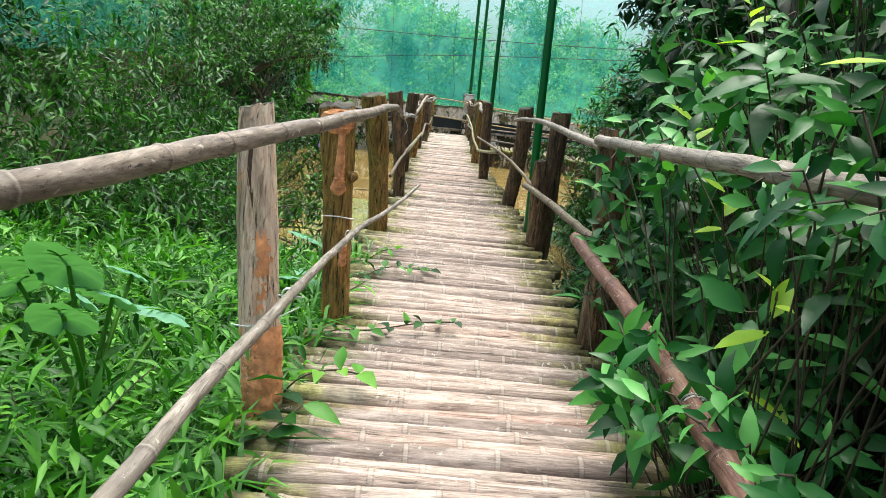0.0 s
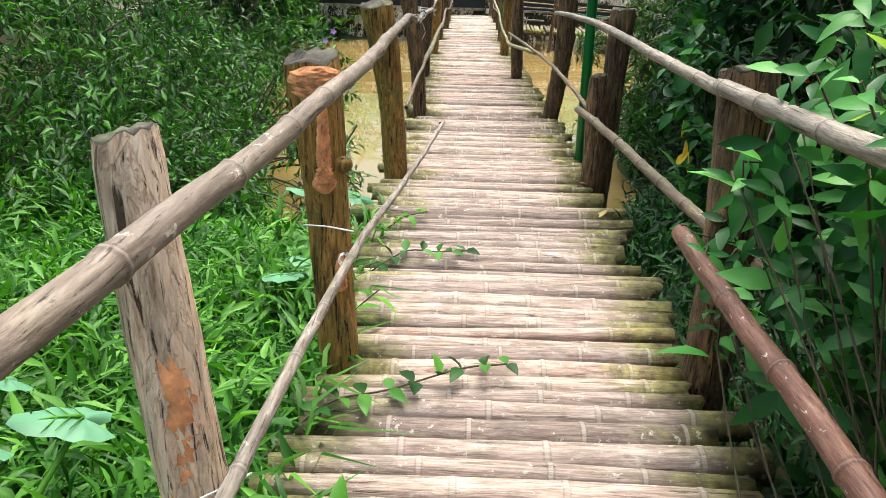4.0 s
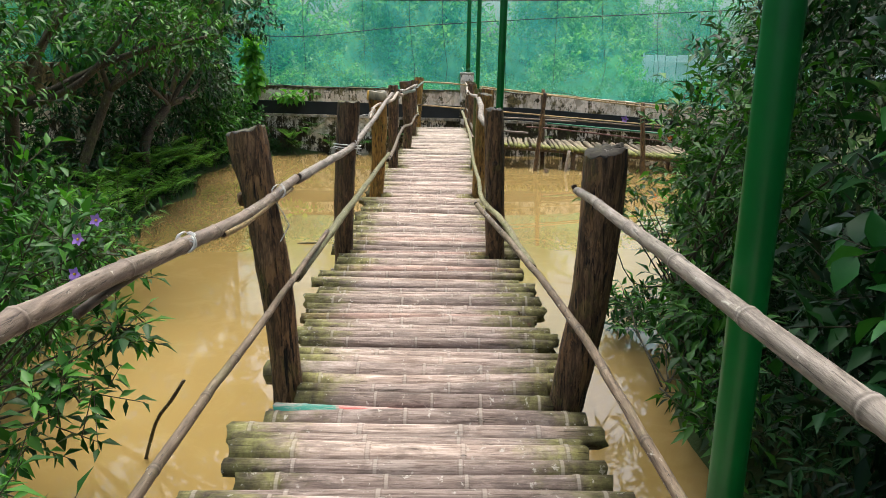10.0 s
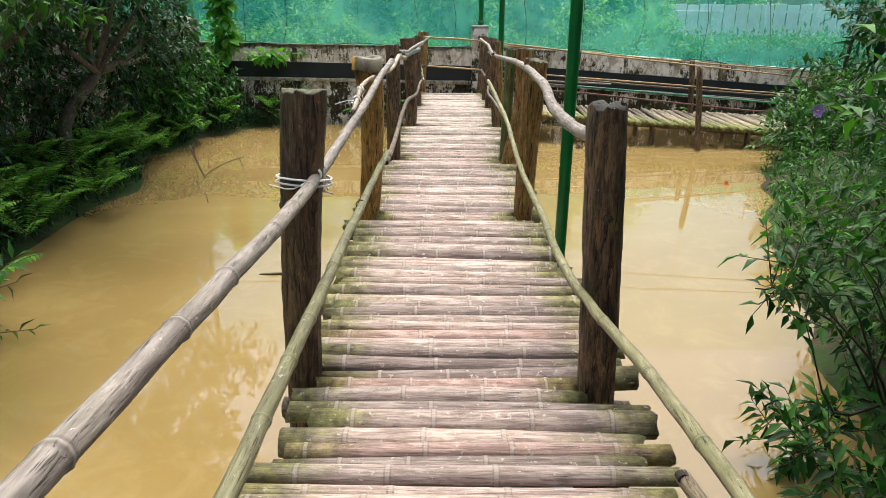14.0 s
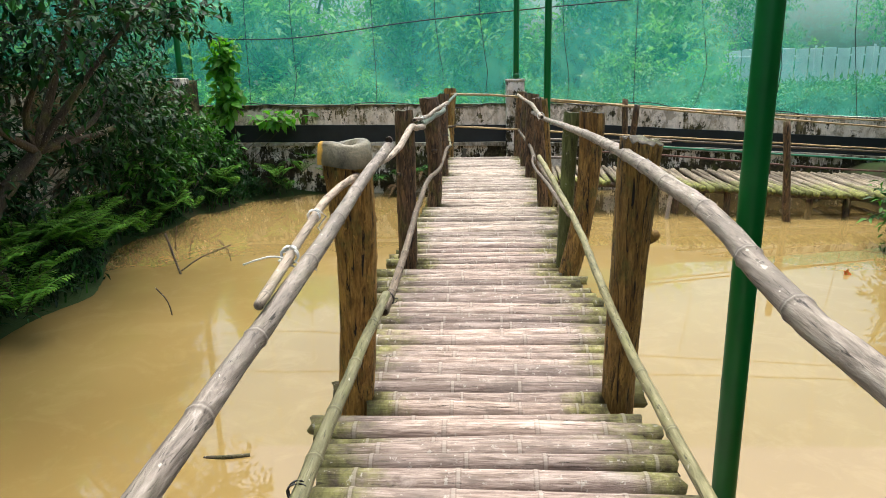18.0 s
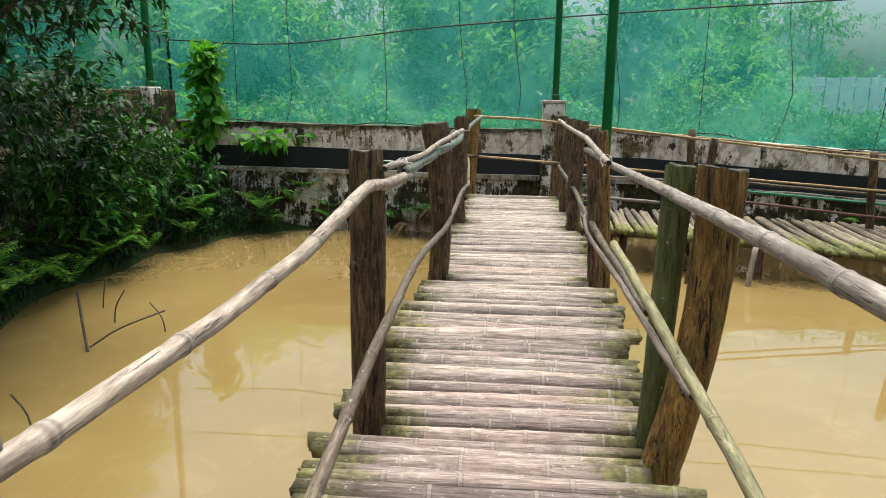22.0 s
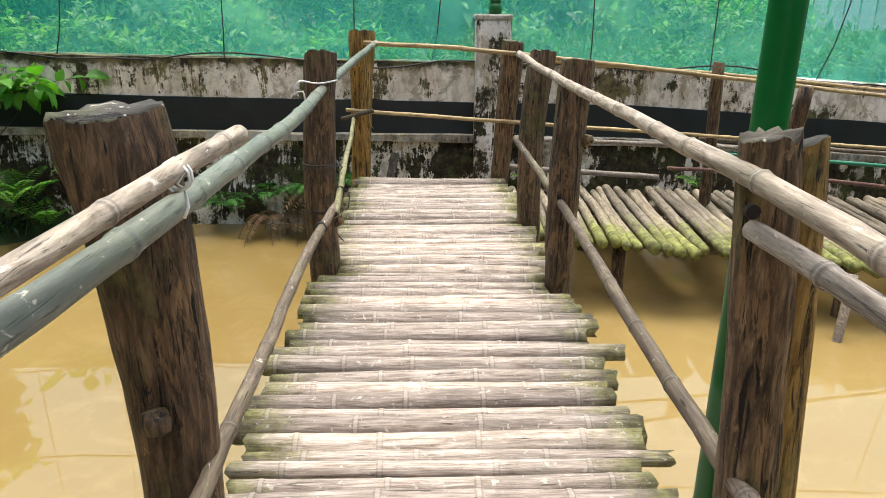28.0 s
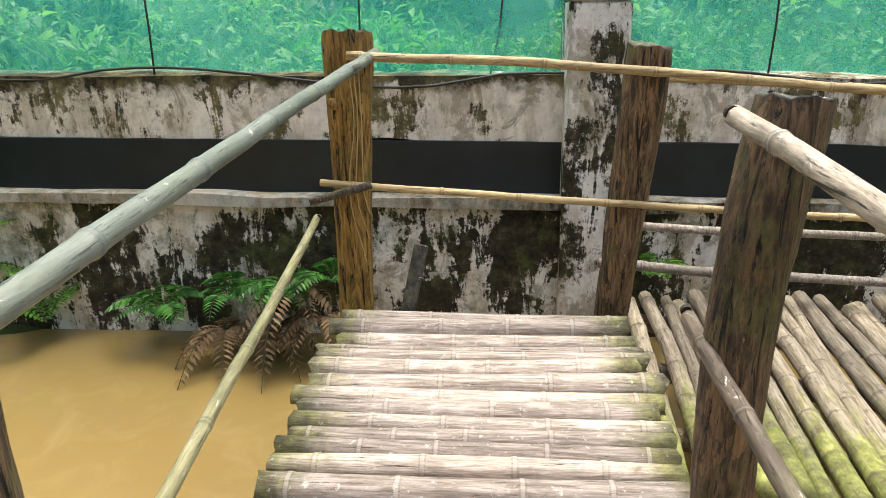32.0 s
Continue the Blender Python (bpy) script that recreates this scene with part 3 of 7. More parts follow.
def sprays(blobs, size, per=8, seed=0, width=0.38, twig=0.28, fine=False, hang=0.1, shell=0.55):
    """Twigs with alternating leaves that fill ellipsoids (cx, cy, cz, rx, ry, rz, twigs)."""
    r = np.random.default_rng(seed)
    O, D, U, ls, twigs = [], [], [], [], []
    for cx, cy, cz, rx, ry, rz, n in blobs:
        d = r.normal(size=(n, 3))
        d /= np.linalg.norm(d, axis=1)[:, None]
        rad = r.uniform(shell, 1.0, (n, 1)) * (1 + 0.22 * r.normal(size=(n, 1)))
        p = np.array([cx, cy, cz]) + d * rad * [rx, ry, rz]
        go = d + r.normal(0, 0.45, (n, 3)) + [0, 0, 0.25]
        go /= np.linalg.norm(go, axis=1)[:, None]
        tl = twig * r.uniform(0.6, 1.4, n)
        twigs += [(p[i] - go[i] * tl[i] * 0.5, p[i] + go[i] * tl[i] * 0.5) for i in range(n)]
        side = np.cross(go, r.normal(size=(n, 3)))
        side /= np.linalg.norm(side, axis=1)[:, None] + 1e-9
        for j in range(per):
            s = (j + 0.6) / per - 0.5
            o = p + go * (tl * s)[:, None]
            sg = 1 if j % 2 else -1
            w = go * (0.55 if j < per - 1 else 2.0) + side * sg * 0.9 + r.normal(0, 0.25, (n, 3)) - [0, 0, hang]
            O.append(o), D.append(w), U.append(r.normal(0, 0.3, (n, 3)) + [0, 0, 1.0]), ls.append(size * r.uniform(0.6, 1.25, n))
    O, D, U, ls = np.concatenate(O), np.concatenate(D), np.concatenate(U), np.concatenate(ls)
    make = fine_leaves if fine else leaves
    v, f = make(O, D, U, ls, ls * width * r.uniform(0.8, 1.2, len(ls)))
    return v, f, twigs


def twig_mesh(twigs, thick=0.0035):
    """Thin three-sided twigs."""
    a = np.array([t[0] for t in twigs])
    b = np.array([t[1] for t in twigs])
    d = b - a
    s = np.cross(d, [0.3, 0.5, 0.8])
    s /= np.linalg.norm(s, axis=1)[:, None] + 1e-9
    u = np.cross(d, s)
    u /= np.linalg.norm(u, axis=1)[:, None] + 1e-9
    tri = [s, -0.5 * s + 0.87 * u, -0.5 * s - 0.87 * u]
    v = np.stack([a + t * thick for t in tri] + [b + t * thick * 0.5 for t in tri], 1).reshape(-1, 3)
    k = np.arange(len(a))[:, None, None] * 6
    f = (k + np.array([(0, 1, 4, 3), (1, 2, 5, 4), (2, 0, 3, 5)])[None]).reshape(-1, 4)
    return v, f


def bush(name, label, category, root, blobs, size, material, seed, per=8, width=0.38, twig=0.28, stem=0.025, fine=False, hang=0.1, group="", kind="", shell=0.55):
    """A shrub or tree: stems (or a trunk with limbs) into each leafy mass, twigs and leaves."""
    r = np.random.default_rng(seed)
    t = thing(name, label, category, group, kind, root)
    v, f, tw = sprays(blobs, size, per, seed, width, twig, fine, hang, shell)
    root = np.array(root, float)
    mid = np.array([[b[0], b[1], b[2]] for b in blobs]).mean(0)
    bark = BARK if stem > 0.03 else TWIG
    start = root
    if stem > 0.03:
        start = root + (mid - root) * [0.45, 0.45, 0.5]
        line = smooth_path([root - [0, 0, 0.15], root + (start - root) * 0.5 + r.normal(0, 0.07, 3) * [1, 1, 0], start], 0.12)
        part("trunk", tube(line, np.linspace(stem * 1.5, stem, len(line)), 9, 0.07, True, seed), bark, t)
    for i, (cx, cy, cz, rx, ry, rz, n) in enumerate(blobs):
        for k in range(1 if stem > 0.03 else 2):
            end = np.array([cx, cy, cz]) + r.normal(0, 0.3, 3) * [rx, ry, rz]
            begin = start + (r.normal(0, 0.04, 3) * [1, 1, 0] if stem <= 0.03 else 0)
            way = begin * 0.5 + end * 0.5 + r.normal(0, 0.1, 3)
            way[2] = max(way[2], min(begin[2], end[2]) + 0.1)
            line = smooth_path([begin, way, end], 0.15)
            part("limb" if stem > 0.03 else "stem", tube(line, np.linspace(stem * 0.75, stem * 0.25, len(line)), 6, 0.08, True, seed + k), bark, t)
    tagged(part("twig_mass", leaf_mesh("twig_mass", *twig_mesh(tw), TWIG), TWIG, t), kind="stuff")
    tagged(part("foliage", leaf_mesh("foliage", v, f, material), material, t), kind="stuff")
    return t


def frond_set(root, n, length, seed, spread=1.0, droop=0.5, lean=(0, 0, 0), leaflet=0.075, pairs=16):
    """Fern fronds that arch out from one root: leaflet arrays and rachis lines."""
    r = np.random.default_rng(seed)
    O, D, U, S, lines = [], [], [], [], []
    for i in range(n):
        a = r.uniform(0, 2 * np.pi)
        out = np.array([np.cos(a), np.sin(a), 0]) * spread + np.array(lean)
        L = length * r.uniform(0.65, 1.15)
        s = np.linspace(0, 1, pairs + 2)[:, None]
        line = np.array(root) + out * L * s * 0.8 + np.array([0, 0, 1.0]) * L * (0.85 * s - droop * 1.25 * s * s)
        lines.append(line)
        tang = np.gradient(line, axis=0)
        tang /= np.linalg.norm(tang, axis=1)[:, None]
        side = np.cross(tang, [0, 0, 1.0])
        side /= np.linalg.norm(side, axis=1)[:, None] + 1e-9
        prof = np.sin(np.linspace(0.25, np.pi * 0.97, pairs + 2)) ** 0.8
        for sg in (-1, 1):
            O.append(line[1:]), D.append((side * sg + tang * 0.45 - [0, 0, 0.12])[1:])
            U.append(np.tile([0, 0, 1.0], (pairs + 1, 1)) + r.normal(0, 0.1, (pairs + 1, 3)))
            S.append((leaflet * 1.45 * prof * L / 0.6)[1:])
    S = np.concatenate(S)
    v, f = leaves(np.concatenate(O), np.concatenate(D), np.concatenate(U), S, S * 0.32, 0.1, 0.15)
    return v, f, lines


def fern(label, roots, length, seed, material=None, fronds=9, droop=0.5, name="fern", group="ferns on the bank", pairs=15, lean=(0, 0, 0)):
    material = material or LEAF_FERN
    t = thing(name, label, "fern", group, "", roots[0])
    V, F, tubes, k = [], [], [], 0
    for i, root in enumerate(roots):
        v, f, lines = frond_set(root, fronds, length, seed + i * 7, 0.75, droop, lean, pairs=pairs)
        V.append(v), F.append(f + k)
        k += len(v)
        tubes += [(ln[j], ln[j + 1]) for ln in lines for j in range(0, len(ln) - 1)]
    part("frond_mass", leaf_mesh("frond_mass", np.concatenate(V), np.concatenate(F), material), material, t)
    tagged(t.children[0], kind="stuff")
    tagged(part("stalk_mass", leaf_mesh("stalk_mass", *twig_mesh(tubes, 0.003), TWIG), TWIG, t), kind="stuff")
    return t


def grass_patch(name, label, spots, height, seed, material=None, lean=0.5):
    """Grass blades, bent in two, at the given ground points (an N x 3 array)."""
    r = np.random.default_rng(seed)
    p = np.asarray(spots, float)
    n = len(p)
    a = r.uniform(0, 2 * np.pi, n)
    h = height * r.uniform(0.5, 1.3, n)
    out = np.stack([np.cos(a), np.sin(a), 0 * a], 1)
    side = np.stack([-np.sin(a), np.cos(a), 0 * a], 1) * (0.006 + 0.004 * r.random((n, 1)))
    m = p + [0, 0, 1] * (h * 0.6)[:, None] + out * (h * lean * 0.3)[:, None]
    e = p + [0, 0, 1] * (h * (1 - 0.45 * lean))[:, None] + out * (h * lean * r.uniform(0.6, 1.4, n))[:, None]
    v = np.stack([p - side, p + side, m - side * 0.9, m + side * 0.9, e], 1).reshape(-1, 3)
    k = np.arange(n)[:, None] * 5
    f = np.concatenate([k + [0, 1, 3], k + [0, 3, 2], k + [2, 3, 4]], 1).reshape(-1, 3)
    ob = new(name, leaf_mesh(name, v, f, material or GRASS))
    return tagged(ob, label, "grass", "", "stuff")


# ---- ground, pond ----
WATER_Z = -0.73
SHORE = [(-0.5, 6.5), (-1.3, 6.75), (-1.8, 7.5), (-2.05, 8.8), (-2.4, 9.8), (-3.1, 11.5), (-3.5, 13.0), (-3.95, 14.4), (-4.15, 17.4), (-4.7, 19.4), (-4.55, 21.6), (-3.7, 23.0), (-2.6, 23.9), (6.0, 23.9), (6.0, 20.8), (4.8, 19.4), (4.0, 17.4), (2.95, 14.5), (2.0, 12.0), (1.75, 10.6), (1.5, 9.0), (1.1, 8.0), (0.5, 7.0)]


def shore_distance(x, y):
    """Metres outside (+) or inside (-) the pond's edge, for arrays."""
    p = np.array(SHORE)
    q = np.roll(p, -1, axis=0)
    best = np.full(np.shape(x), 1e9)
    inside = np.zeros(np.shape(x), bool)
    for (ax, ay), (bx, by) in zip(p, q):
        dx, dy = bx - ax, by - ay
        t = np.clip(((x - ax) * dx + (y - ay) * dy) / (dx * dx + dy * dy), 0, 1)
        best = np.minimum(best, np.hypot(x - ax - t * dx, y - ay - t * dy))
        cross = ((ay > y) != (by > y)) & (x < dx * (y - ay) / (dy if abs(dy) > 1e-9 else 1e-9) + ax)
        inside ^= cross
    return np.where(inside, -best, best)


def ground_height(x, y):
    x, y = np.asarray(x, float), np.asarray(y, float)
    d = shore_distance(x, y)
    land = WATER_Z + 0.42 * np.clip(d / 0.9, -1.0, 1.0) + 0.03 * np.clip(d - 0.9, 0, 6)
    land = land + 0.05 * np.sin(x * 2.1 + 0.7) * np.sin(y * 1.7) + 0.03 * np.sin(x * 5.3 + y * 3.1)
    land = np.where(y > 23.72, 0.42 + 0.02 * np.sin(x), land)
    land = np.where((x < -5.2) & (y <= 23.72), 0.2, land)
    return land


gx = np.unique(np.r_[-600, -250, -100, -50, -25, -14, np.arange(-9, 9.01, 0.2), 14, 25, 50, 100, 250, 600])
gy = np.unique(np.r_[-600, -250, -100, -40, -15, -7, np.arange(-3, 26.01, 0.2), 32, 45, 70, 120, 260, 600])
GX, GY = np.meshgrid(gx, gy)
GZ = ground_height(GX, GY)
gv = np.stack([GX, GY, GZ], -1).reshape(-1, 3)
nx, ny = len(gx), len(gy)
gf = [(j * nx + i, j * nx + i + 1, (j + 1) * nx + i + 1, (j + 1) * nx + i) for j in range(ny - 1) for i in range(nx - 1)]
ground = tagged(new("ground", mesh_from("ground", gv, gf, SOIL)), "damp brown soil banks round the pond", "ground", "", "structure")

wv = [(-7, 5.5, WATER_Z), (8, 5.5, WATER_Z), (8, 23.7, WATER_Z), (-7, 23.7, WATER_Z), (-7, 5.5, WATER_Z - 0.02), (8, 5.5, WATER_Z - 0.02), (8, 23.7, WATER_Z - 0.02), (-7, 23.7, WATER_Z - 0.02)]
water = tagged(new("water", mesh_from("water", wv, [(0, 1, 2, 3), (7, 6, 5, 4), (0, 4, 5, 1), (1, 5, 6, 2), (2, 6, 7, 3), (3, 7, 4, 0)], WATER, False)), "still muddy yellow-brown pond water", "water", "", "structure")


# ---- walls and net ----
def fall(x):
    """The old wall and the side platform sink towards the east."""
    return np.interp(x, [-6, -4, 2, 7, 10], [0.02, 0.0, -0.09, -0.42, -0.6])


def long_wall(x0, x1, y0, y1, z0, z1, step=0.35, rough=0.006, seed=1):
    """A wall piece along x whose edges wander a little."""
    r = np.random.default_rng(seed)
    xs = np.linspace(x0, x1, max(2, int((x1 - x0) / step)))
    verts, faces = [], []
    for x in xs:
        d = fall(x)
        for y, z in ((y0, z0), (y0, z1), (y1, z1), (y1, z0)):
            verts.append((x, y + r.normal(0, rough * 0.5), z + d * (z > -1) + r.normal(0, rough)))
    n = len(xs)
    for i in range(n - 1):
        for j in range(4):
            faces.append((4 * i + j, 4 * i + (j + 1) % 4, 4 * i + 4 + (j + 1) % 4, 4 * i + 4 + j))
    faces += [(3, 2, 1, 0), tuple(4 * (n - 1) + j for j in range(4))]
    return verts, faces


wall_north = thing("wall_north", "low plastered boundary wall with black mould stains", "wall", "", "structure", (0, 23.6, -1.2))
part("upper_wall", long_wall(-5.2, 9.5, 23.62, 23.85, 0.535, 0.9, seed=2), WALL, wall_north, "white plaster with dark mould runs", False)
part("dark_band", long_wall(-5.2, 9.5, 23.6, 23.86, 0.225, 0.535, rough=0.002, seed=3), BLACK, wall_north, "band covered with black sheeting", False)
part("ledge", long_wall(-5.2, 9.5, 23.49, 23.85, 0.165, 0.225, seed=4), LEDGE, wall_north, "worn cement ledge", False)
part("lower_wall", long_wall(-5.2, 9.5, 23.55, 23.84, -1.3, 0.165, rough=0.004, seed=5), WALL_LOW, wall_north, "mouldy plaster above the water", False)
pilaster = thing("wall_pillar", "white plastered wall pillar with peeling dark patches", "pillar", "", "structure", (0.62, 23.6, -1.2))
part("shaft", box(0.46, 0.78, 23.46, 23.88, -1.25, 1.22, 0.015), PILLAR, pilaster, "", False)
part("cap", box(0.45, 0.79, 23.45, 23.89, 1.22, 1.27, 0.012), LEDGE, pilaster, "", False)
wall_west = thing("wall_west", "taller mould-blackened plaster wall", "wall", "", "structure", (-5.2, 20, -1.2))
part("upper_wall", box(-5.36, -5.12, 12.0, 23.6, 0.62, 1.36, 0.015), WALL, wall_west, "", False)
part("lower_wall", box(-5.36, -5.1, 12.0, 23.6, -1.25, 0.62, 0.015), WALL_LOW, wall_west, "", False)
part("corner_pillar", box(-5.4, -4.98, 22.55, 22.9, -1.2, 1.4, 0.015), PILLAR, wall_west, "", False)
part("middle_pillar", box(-5.4, -4.95, 18.0, 18.35, -0.1, 1.3, 0.015), PILLAR, wall_west, "", False)


def net_sheet(a, b, low, high, seed, cell=0.22, sag=0.05):
    """A hanging net between two ground points, wavy, with a drooping hem."""
    r = np.random.default_rng(seed)
    a, b = np.array(a, float), np.array(b, float)
    n = int(np.linalg.norm(b - a) / cell)
    m = int((high - low) / cell)
    side = np.array([-(b - a)[1], (b - a)[0]]) / np.linalg.norm(b - a)
    ph = r.uniform(0, 6, 4)
    verts = []
    for j in range(m + 1):
        for i in range(n + 1):
            s, t = i / n * np.linalg.norm(b - a), j / m
            w = sag * (np.sin(s * 1.9 + ph[0]) * (1 - t) + 0.6 * np.sin(s * 4.3 + t * 5 + ph[1]) + 0.4 * np.sin(t * 9 + s + ph[2]))
            p = a + (b - a) * i / n + side * w
            hem = low + 0.035 * np.sin(s * 2.7 + ph[3]) + 0.02 * np.sin(s * 7.1) + (fall(p[0]) if abs(a[1] - b[1]) < 1 else 0)
            verts.append((p[0], p[1], hem + (high - hem) * t))
    faces = [(j * (n + 1) + i, j * (n + 1) + i + 1, (j + 1) * (n + 1) + i + 1, (j + 1) * (n + 1) + i) for j in range(m) for i in range(n)]
    return verts, faces


net_north = thing("net", "green woven shade net hung above the wall", "net", "shade nets", "structure", (2, 23.7, 0.8))
part("sheet", net_sheet((-5.25, 23.74), (10.5, 23.74), 0.84, 4.6, 3), NET, net_north)
net_west = thing("net", "green woven shade net hung above the side wall", "net", "shade nets", "structure", (-5.24, 16, 1.2))
part("sheet", net_sheet((-5.24, 6.0), (-5.24, 23.7), 1.25, 4.6, 4), NET, net_west)


def cord(label, pts, thick, parent, name="cord", material=None):
    return part(name, tube(smooth_path(pts, 0.4), thick, 5), material or WIRE_DARK, parent, label)


r0 = np.random.default_rng(8)
for x in (-4.1, -3.3, -1.95, -0.75, 0.05, 1.55, 2.75, 3.9, 5.2, 6.6):
    k = r0.normal(0, 0.06, 4)
    cord("", [(x + k[0], 23.69, 0.86 + fall(x)), (x + k[1], 23.67, 1.4), (x + k[2], 23.68, 2.4), (x + k[3], 23.69, 4.5)], 0.006, net_north)
cord("", [(-5.2, 23.66, 2.1), (-3.4, 23.66, 2.05), (-1.0, 23.66, 2.3), (2.0, 23.66, 2.52), (6, 23.66, 2.75), (10, 23.66, 3.0)], 0.011, net_north, "support_wire")
cord("", [(-5.2, 23.67, 2.9), (2.0, 23.67, 2.95), (10, 23.67, 3.2)], 0.012, net_north, "support_wire")
rh = np.random.default_rng(88)
cord("", [(x, 23.6 + rh.normal(0, 0.012), 0.9 + float(fall(x)) + 0.035 * math.sin(x * 2.7) + rh.normal(0, 0.022)) for x in np.arange(-5.2, 10.1, 0.38)], 0.008, net_north, "hem_rope")
cord("", [(-5.18, 23.6, 2.2), (-5.17, 18, 2.0), (-5.18, 12, 2.2), (-5.18, 6, 2.0)], 0.011, net_west, "support_wire")


def net_post(label, base, top, radius=0.035, name="net_post"):
    t = thing(name, label, "post", "green net posts", "", base)
    line = smooth_path([base, top], 0.3)
    part("pipe", tube(line, radius, 14, 0.004), GREEN_PAINT, t)
    part("collar", tube(smooth_path([np.array(base) + (0, 0, 0.02), np.array(base) + (0, 0, 0.10)], 0.04), radius * 1.25, 14), GREEN_PAINT, t)
    return t


net_post("tall green painted steel pipe beside the bridge", (0.65, 7.43, -0.6), (0.60, 7.43, 4.6), 0.034)
net_post("tall green painted steel pipe standing in the pond", (0.567, 12.71, -1.1), (0.61, 12.71, 4.6), 0.034)
net_post("tall green painted steel pipe beside a bridge post", (0.635, 18.27, -1.1), (0.63, 18.27, 4.6), 0.036)
net_post("tall dark green pipe fixed to the wall pillar", (0.64, 23.62, 1.26), (0.64, 23.62, 4.6), 0.05)
net_post("tall dark green pipe at the corner of the net", (-5.05, 22.72, 1.38), (-5.05, 22.72, 4.6), 0.05)

# ---- the bridge posts ----
# side, base x, base y, top x, top y, top z, base radius, top radius, bow, look
POSTS = [
    ("L", -0.92, 1.85, -0.94, 1.85, 1.02, 0.07, 0.065, 0.0, POST),
    ("L", -0.720, 3.68, -0.792, 3.70, 1.024, 0.067, 0.054, 0.017, POST_PALE),
    ("L", -0.622, 4.68, -0.677, 4.74, 1.024, 0.062, 0.092, -0.009, POST_OCHRE),
    ("L", -0.619, 6.89, -0.703, 6.81, 1.074, 0.076, 0.096, -0.073, POST_OCHRE),
    ("L", -0.583, 8.96, -0.712, 8.97, 1.107, 0.062, 0.075, -0.061, POST),
    ("L", -0.662, 11.24, -0.609, 11.25, 1.112, 0.068, 0.082, 0.034, POST),
    ("L", -0.650, 13.57, -0.621, 13.50, 1.075, 0.071, 0.090, -0.089, POST_OCHRE),
    ("L", -0.614, 15.74, -0.614, 15.74, 1.122, 0.067, 0.068, -0.003, POST),
    ("L", -0.556, 18.04, -0.585, 18.09, 1.133, 0.071, 0.095, -0.124, POST),
    ("L", -0.552, 20.27, -0.528, 20.30, 1.101, 0.077, 0.077, 0.060, POST),
    ("L", -0.545, 22.54, -0.517, 22.54, 1.131, 0.077, 0.100, -0.010, POST_OCHRE),
    ("R", 0.620, 4.60, 0.588, 4.62, 1.032, 0.079, 0.087, -0.056, POST),
    ("R", 0.700, 6.93, 0.725, 6.91, 1.066, 0.061, 0.074, 0.012, POST),
    ("R", 0.597, 8.86, 0.663, 8.81, 1.067, 0.068, 0.083, -0.075, POST),
    ("R", 0.465, 11.13, 0.421, 11.13, 1.084, 0.071, 0.069, 0.0, POST),
    ("R", 0.454, 13.58, 0.504, 13.57, 1.101, 0.064, 0.079, 0.021, POST_OCHRE),
    ("R", 0.516, 15.56, 0.653, 15.61, 1.094, 0.072, 0.087, -0.120, POST_OCHRE),
    ("R", 0.575, 17.97, 0.498, 18.0, 1.112, 0.055, 0.046, -0.03, POST),
    ("R", 0.615, 20.06, 0.645, 20.08, 1.089, 0.070, 0.080, 0.049, POST),
    ("R", 0.625, 21.06, 0.670, 21.15, 1.072, 0.069, 0.083, 0.115, POST),
    ("R", 0.602, 22.50, 0.666, 22.45, 1.075, 0.075, 0.088, 0.0, POST),
]


def post_shape(b, t, bottom, rb, rt, seed, sides=14, bow=0.0):
    """A rough trunk from its bottom through the deck level to its top: long ridges, dents and swellings."""
    r = np.random.default_rng(seed)
    b, t = np.array(b, float), np.array(t, float)
    slope = (t - b) / (t[2] - b[2])
    n = 44 if sides > 12 else 24
    sides = 26 if sides > 12 else sides
    zs = np.linspace(bottom, t[2], n)
    line = b + slope * (zs - b[2])[:, None]
    line[:, 0] += bow * (zs - b[2]) * (zs - t[2]) * (zs > b[2] - 0.3)
    bend = np.stack([np.interp(zs, np.linspace(bottom, t[2], 9), np.cumsum(r.normal(0, 0.0035, 9))) for _ in range(2)], 1)
    line[:, :2] += bend - bend[np.argmin(abs(zs))]
    k = np.clip((zs - b[2]) / (t[2] - b[2]), -0.4, 1)
    rad = rb + (rt - rb) * k**2 * np.sign(k)
    rad = rad * np.interp(zs, np.linspace(bottom, t[2], 12), 1 + 0.03 * r.normal(size=12))
    rad[-1] *= 0.955
    v, f = tube(line, rad, sides, 0.0, True, seed)
    v = np.array(v).reshape(n, sides, 3)
    a = np.arange(sides) * 2 * np.pi / sides
    relief = np.zeros((n, sides))
    for m in range(2, 11):
        drift = np.interp(zs, np.linspace(bottom, t[2], 6), np.cumsum(r.normal(0, 0.35, 6)))
        swell = np.interp(zs, np.linspace(bottom, t[2], 8), r.uniform(0.3, 1.2, 8))
        relief += 0.05 / m**0.65 * swell[:, None] * np.sin(m * a[None] + r.uniform(0, 6.28) + drift[:, None])
    relief += 0.014 * r.normal(size=(n, sides))
    for _ in range(5):
        z0, a0, h, w = r.uniform(0.05, t[2]), r.uniform(0, 6.28), r.uniform(0.03, 0.1), r.uniform(0.25, 0.6)
        relief += r.choice([-0.11, 0.08]) * np.exp(-(((zs - z0) / h) ** 2))[:, None] * np.exp(-((np.angle(np.exp(1j * (a - a0))) / w) ** 2))[None]
    v = line[:, None] + (v - line[:, None]) * (1 + relief)[:, :, None]
    v = v.reshape(-1, 3)
    tilt = r.normal(0, 0.1, 2)
    top = v[-sides:]
    top[:, 2] += (top[:, :2] - line[-1][:2]) @ tilt + r.normal(0, 0.005, sides)
    v[-sides:] = top
    return v, f[:-2] + [f[-2]], v[-sides:]


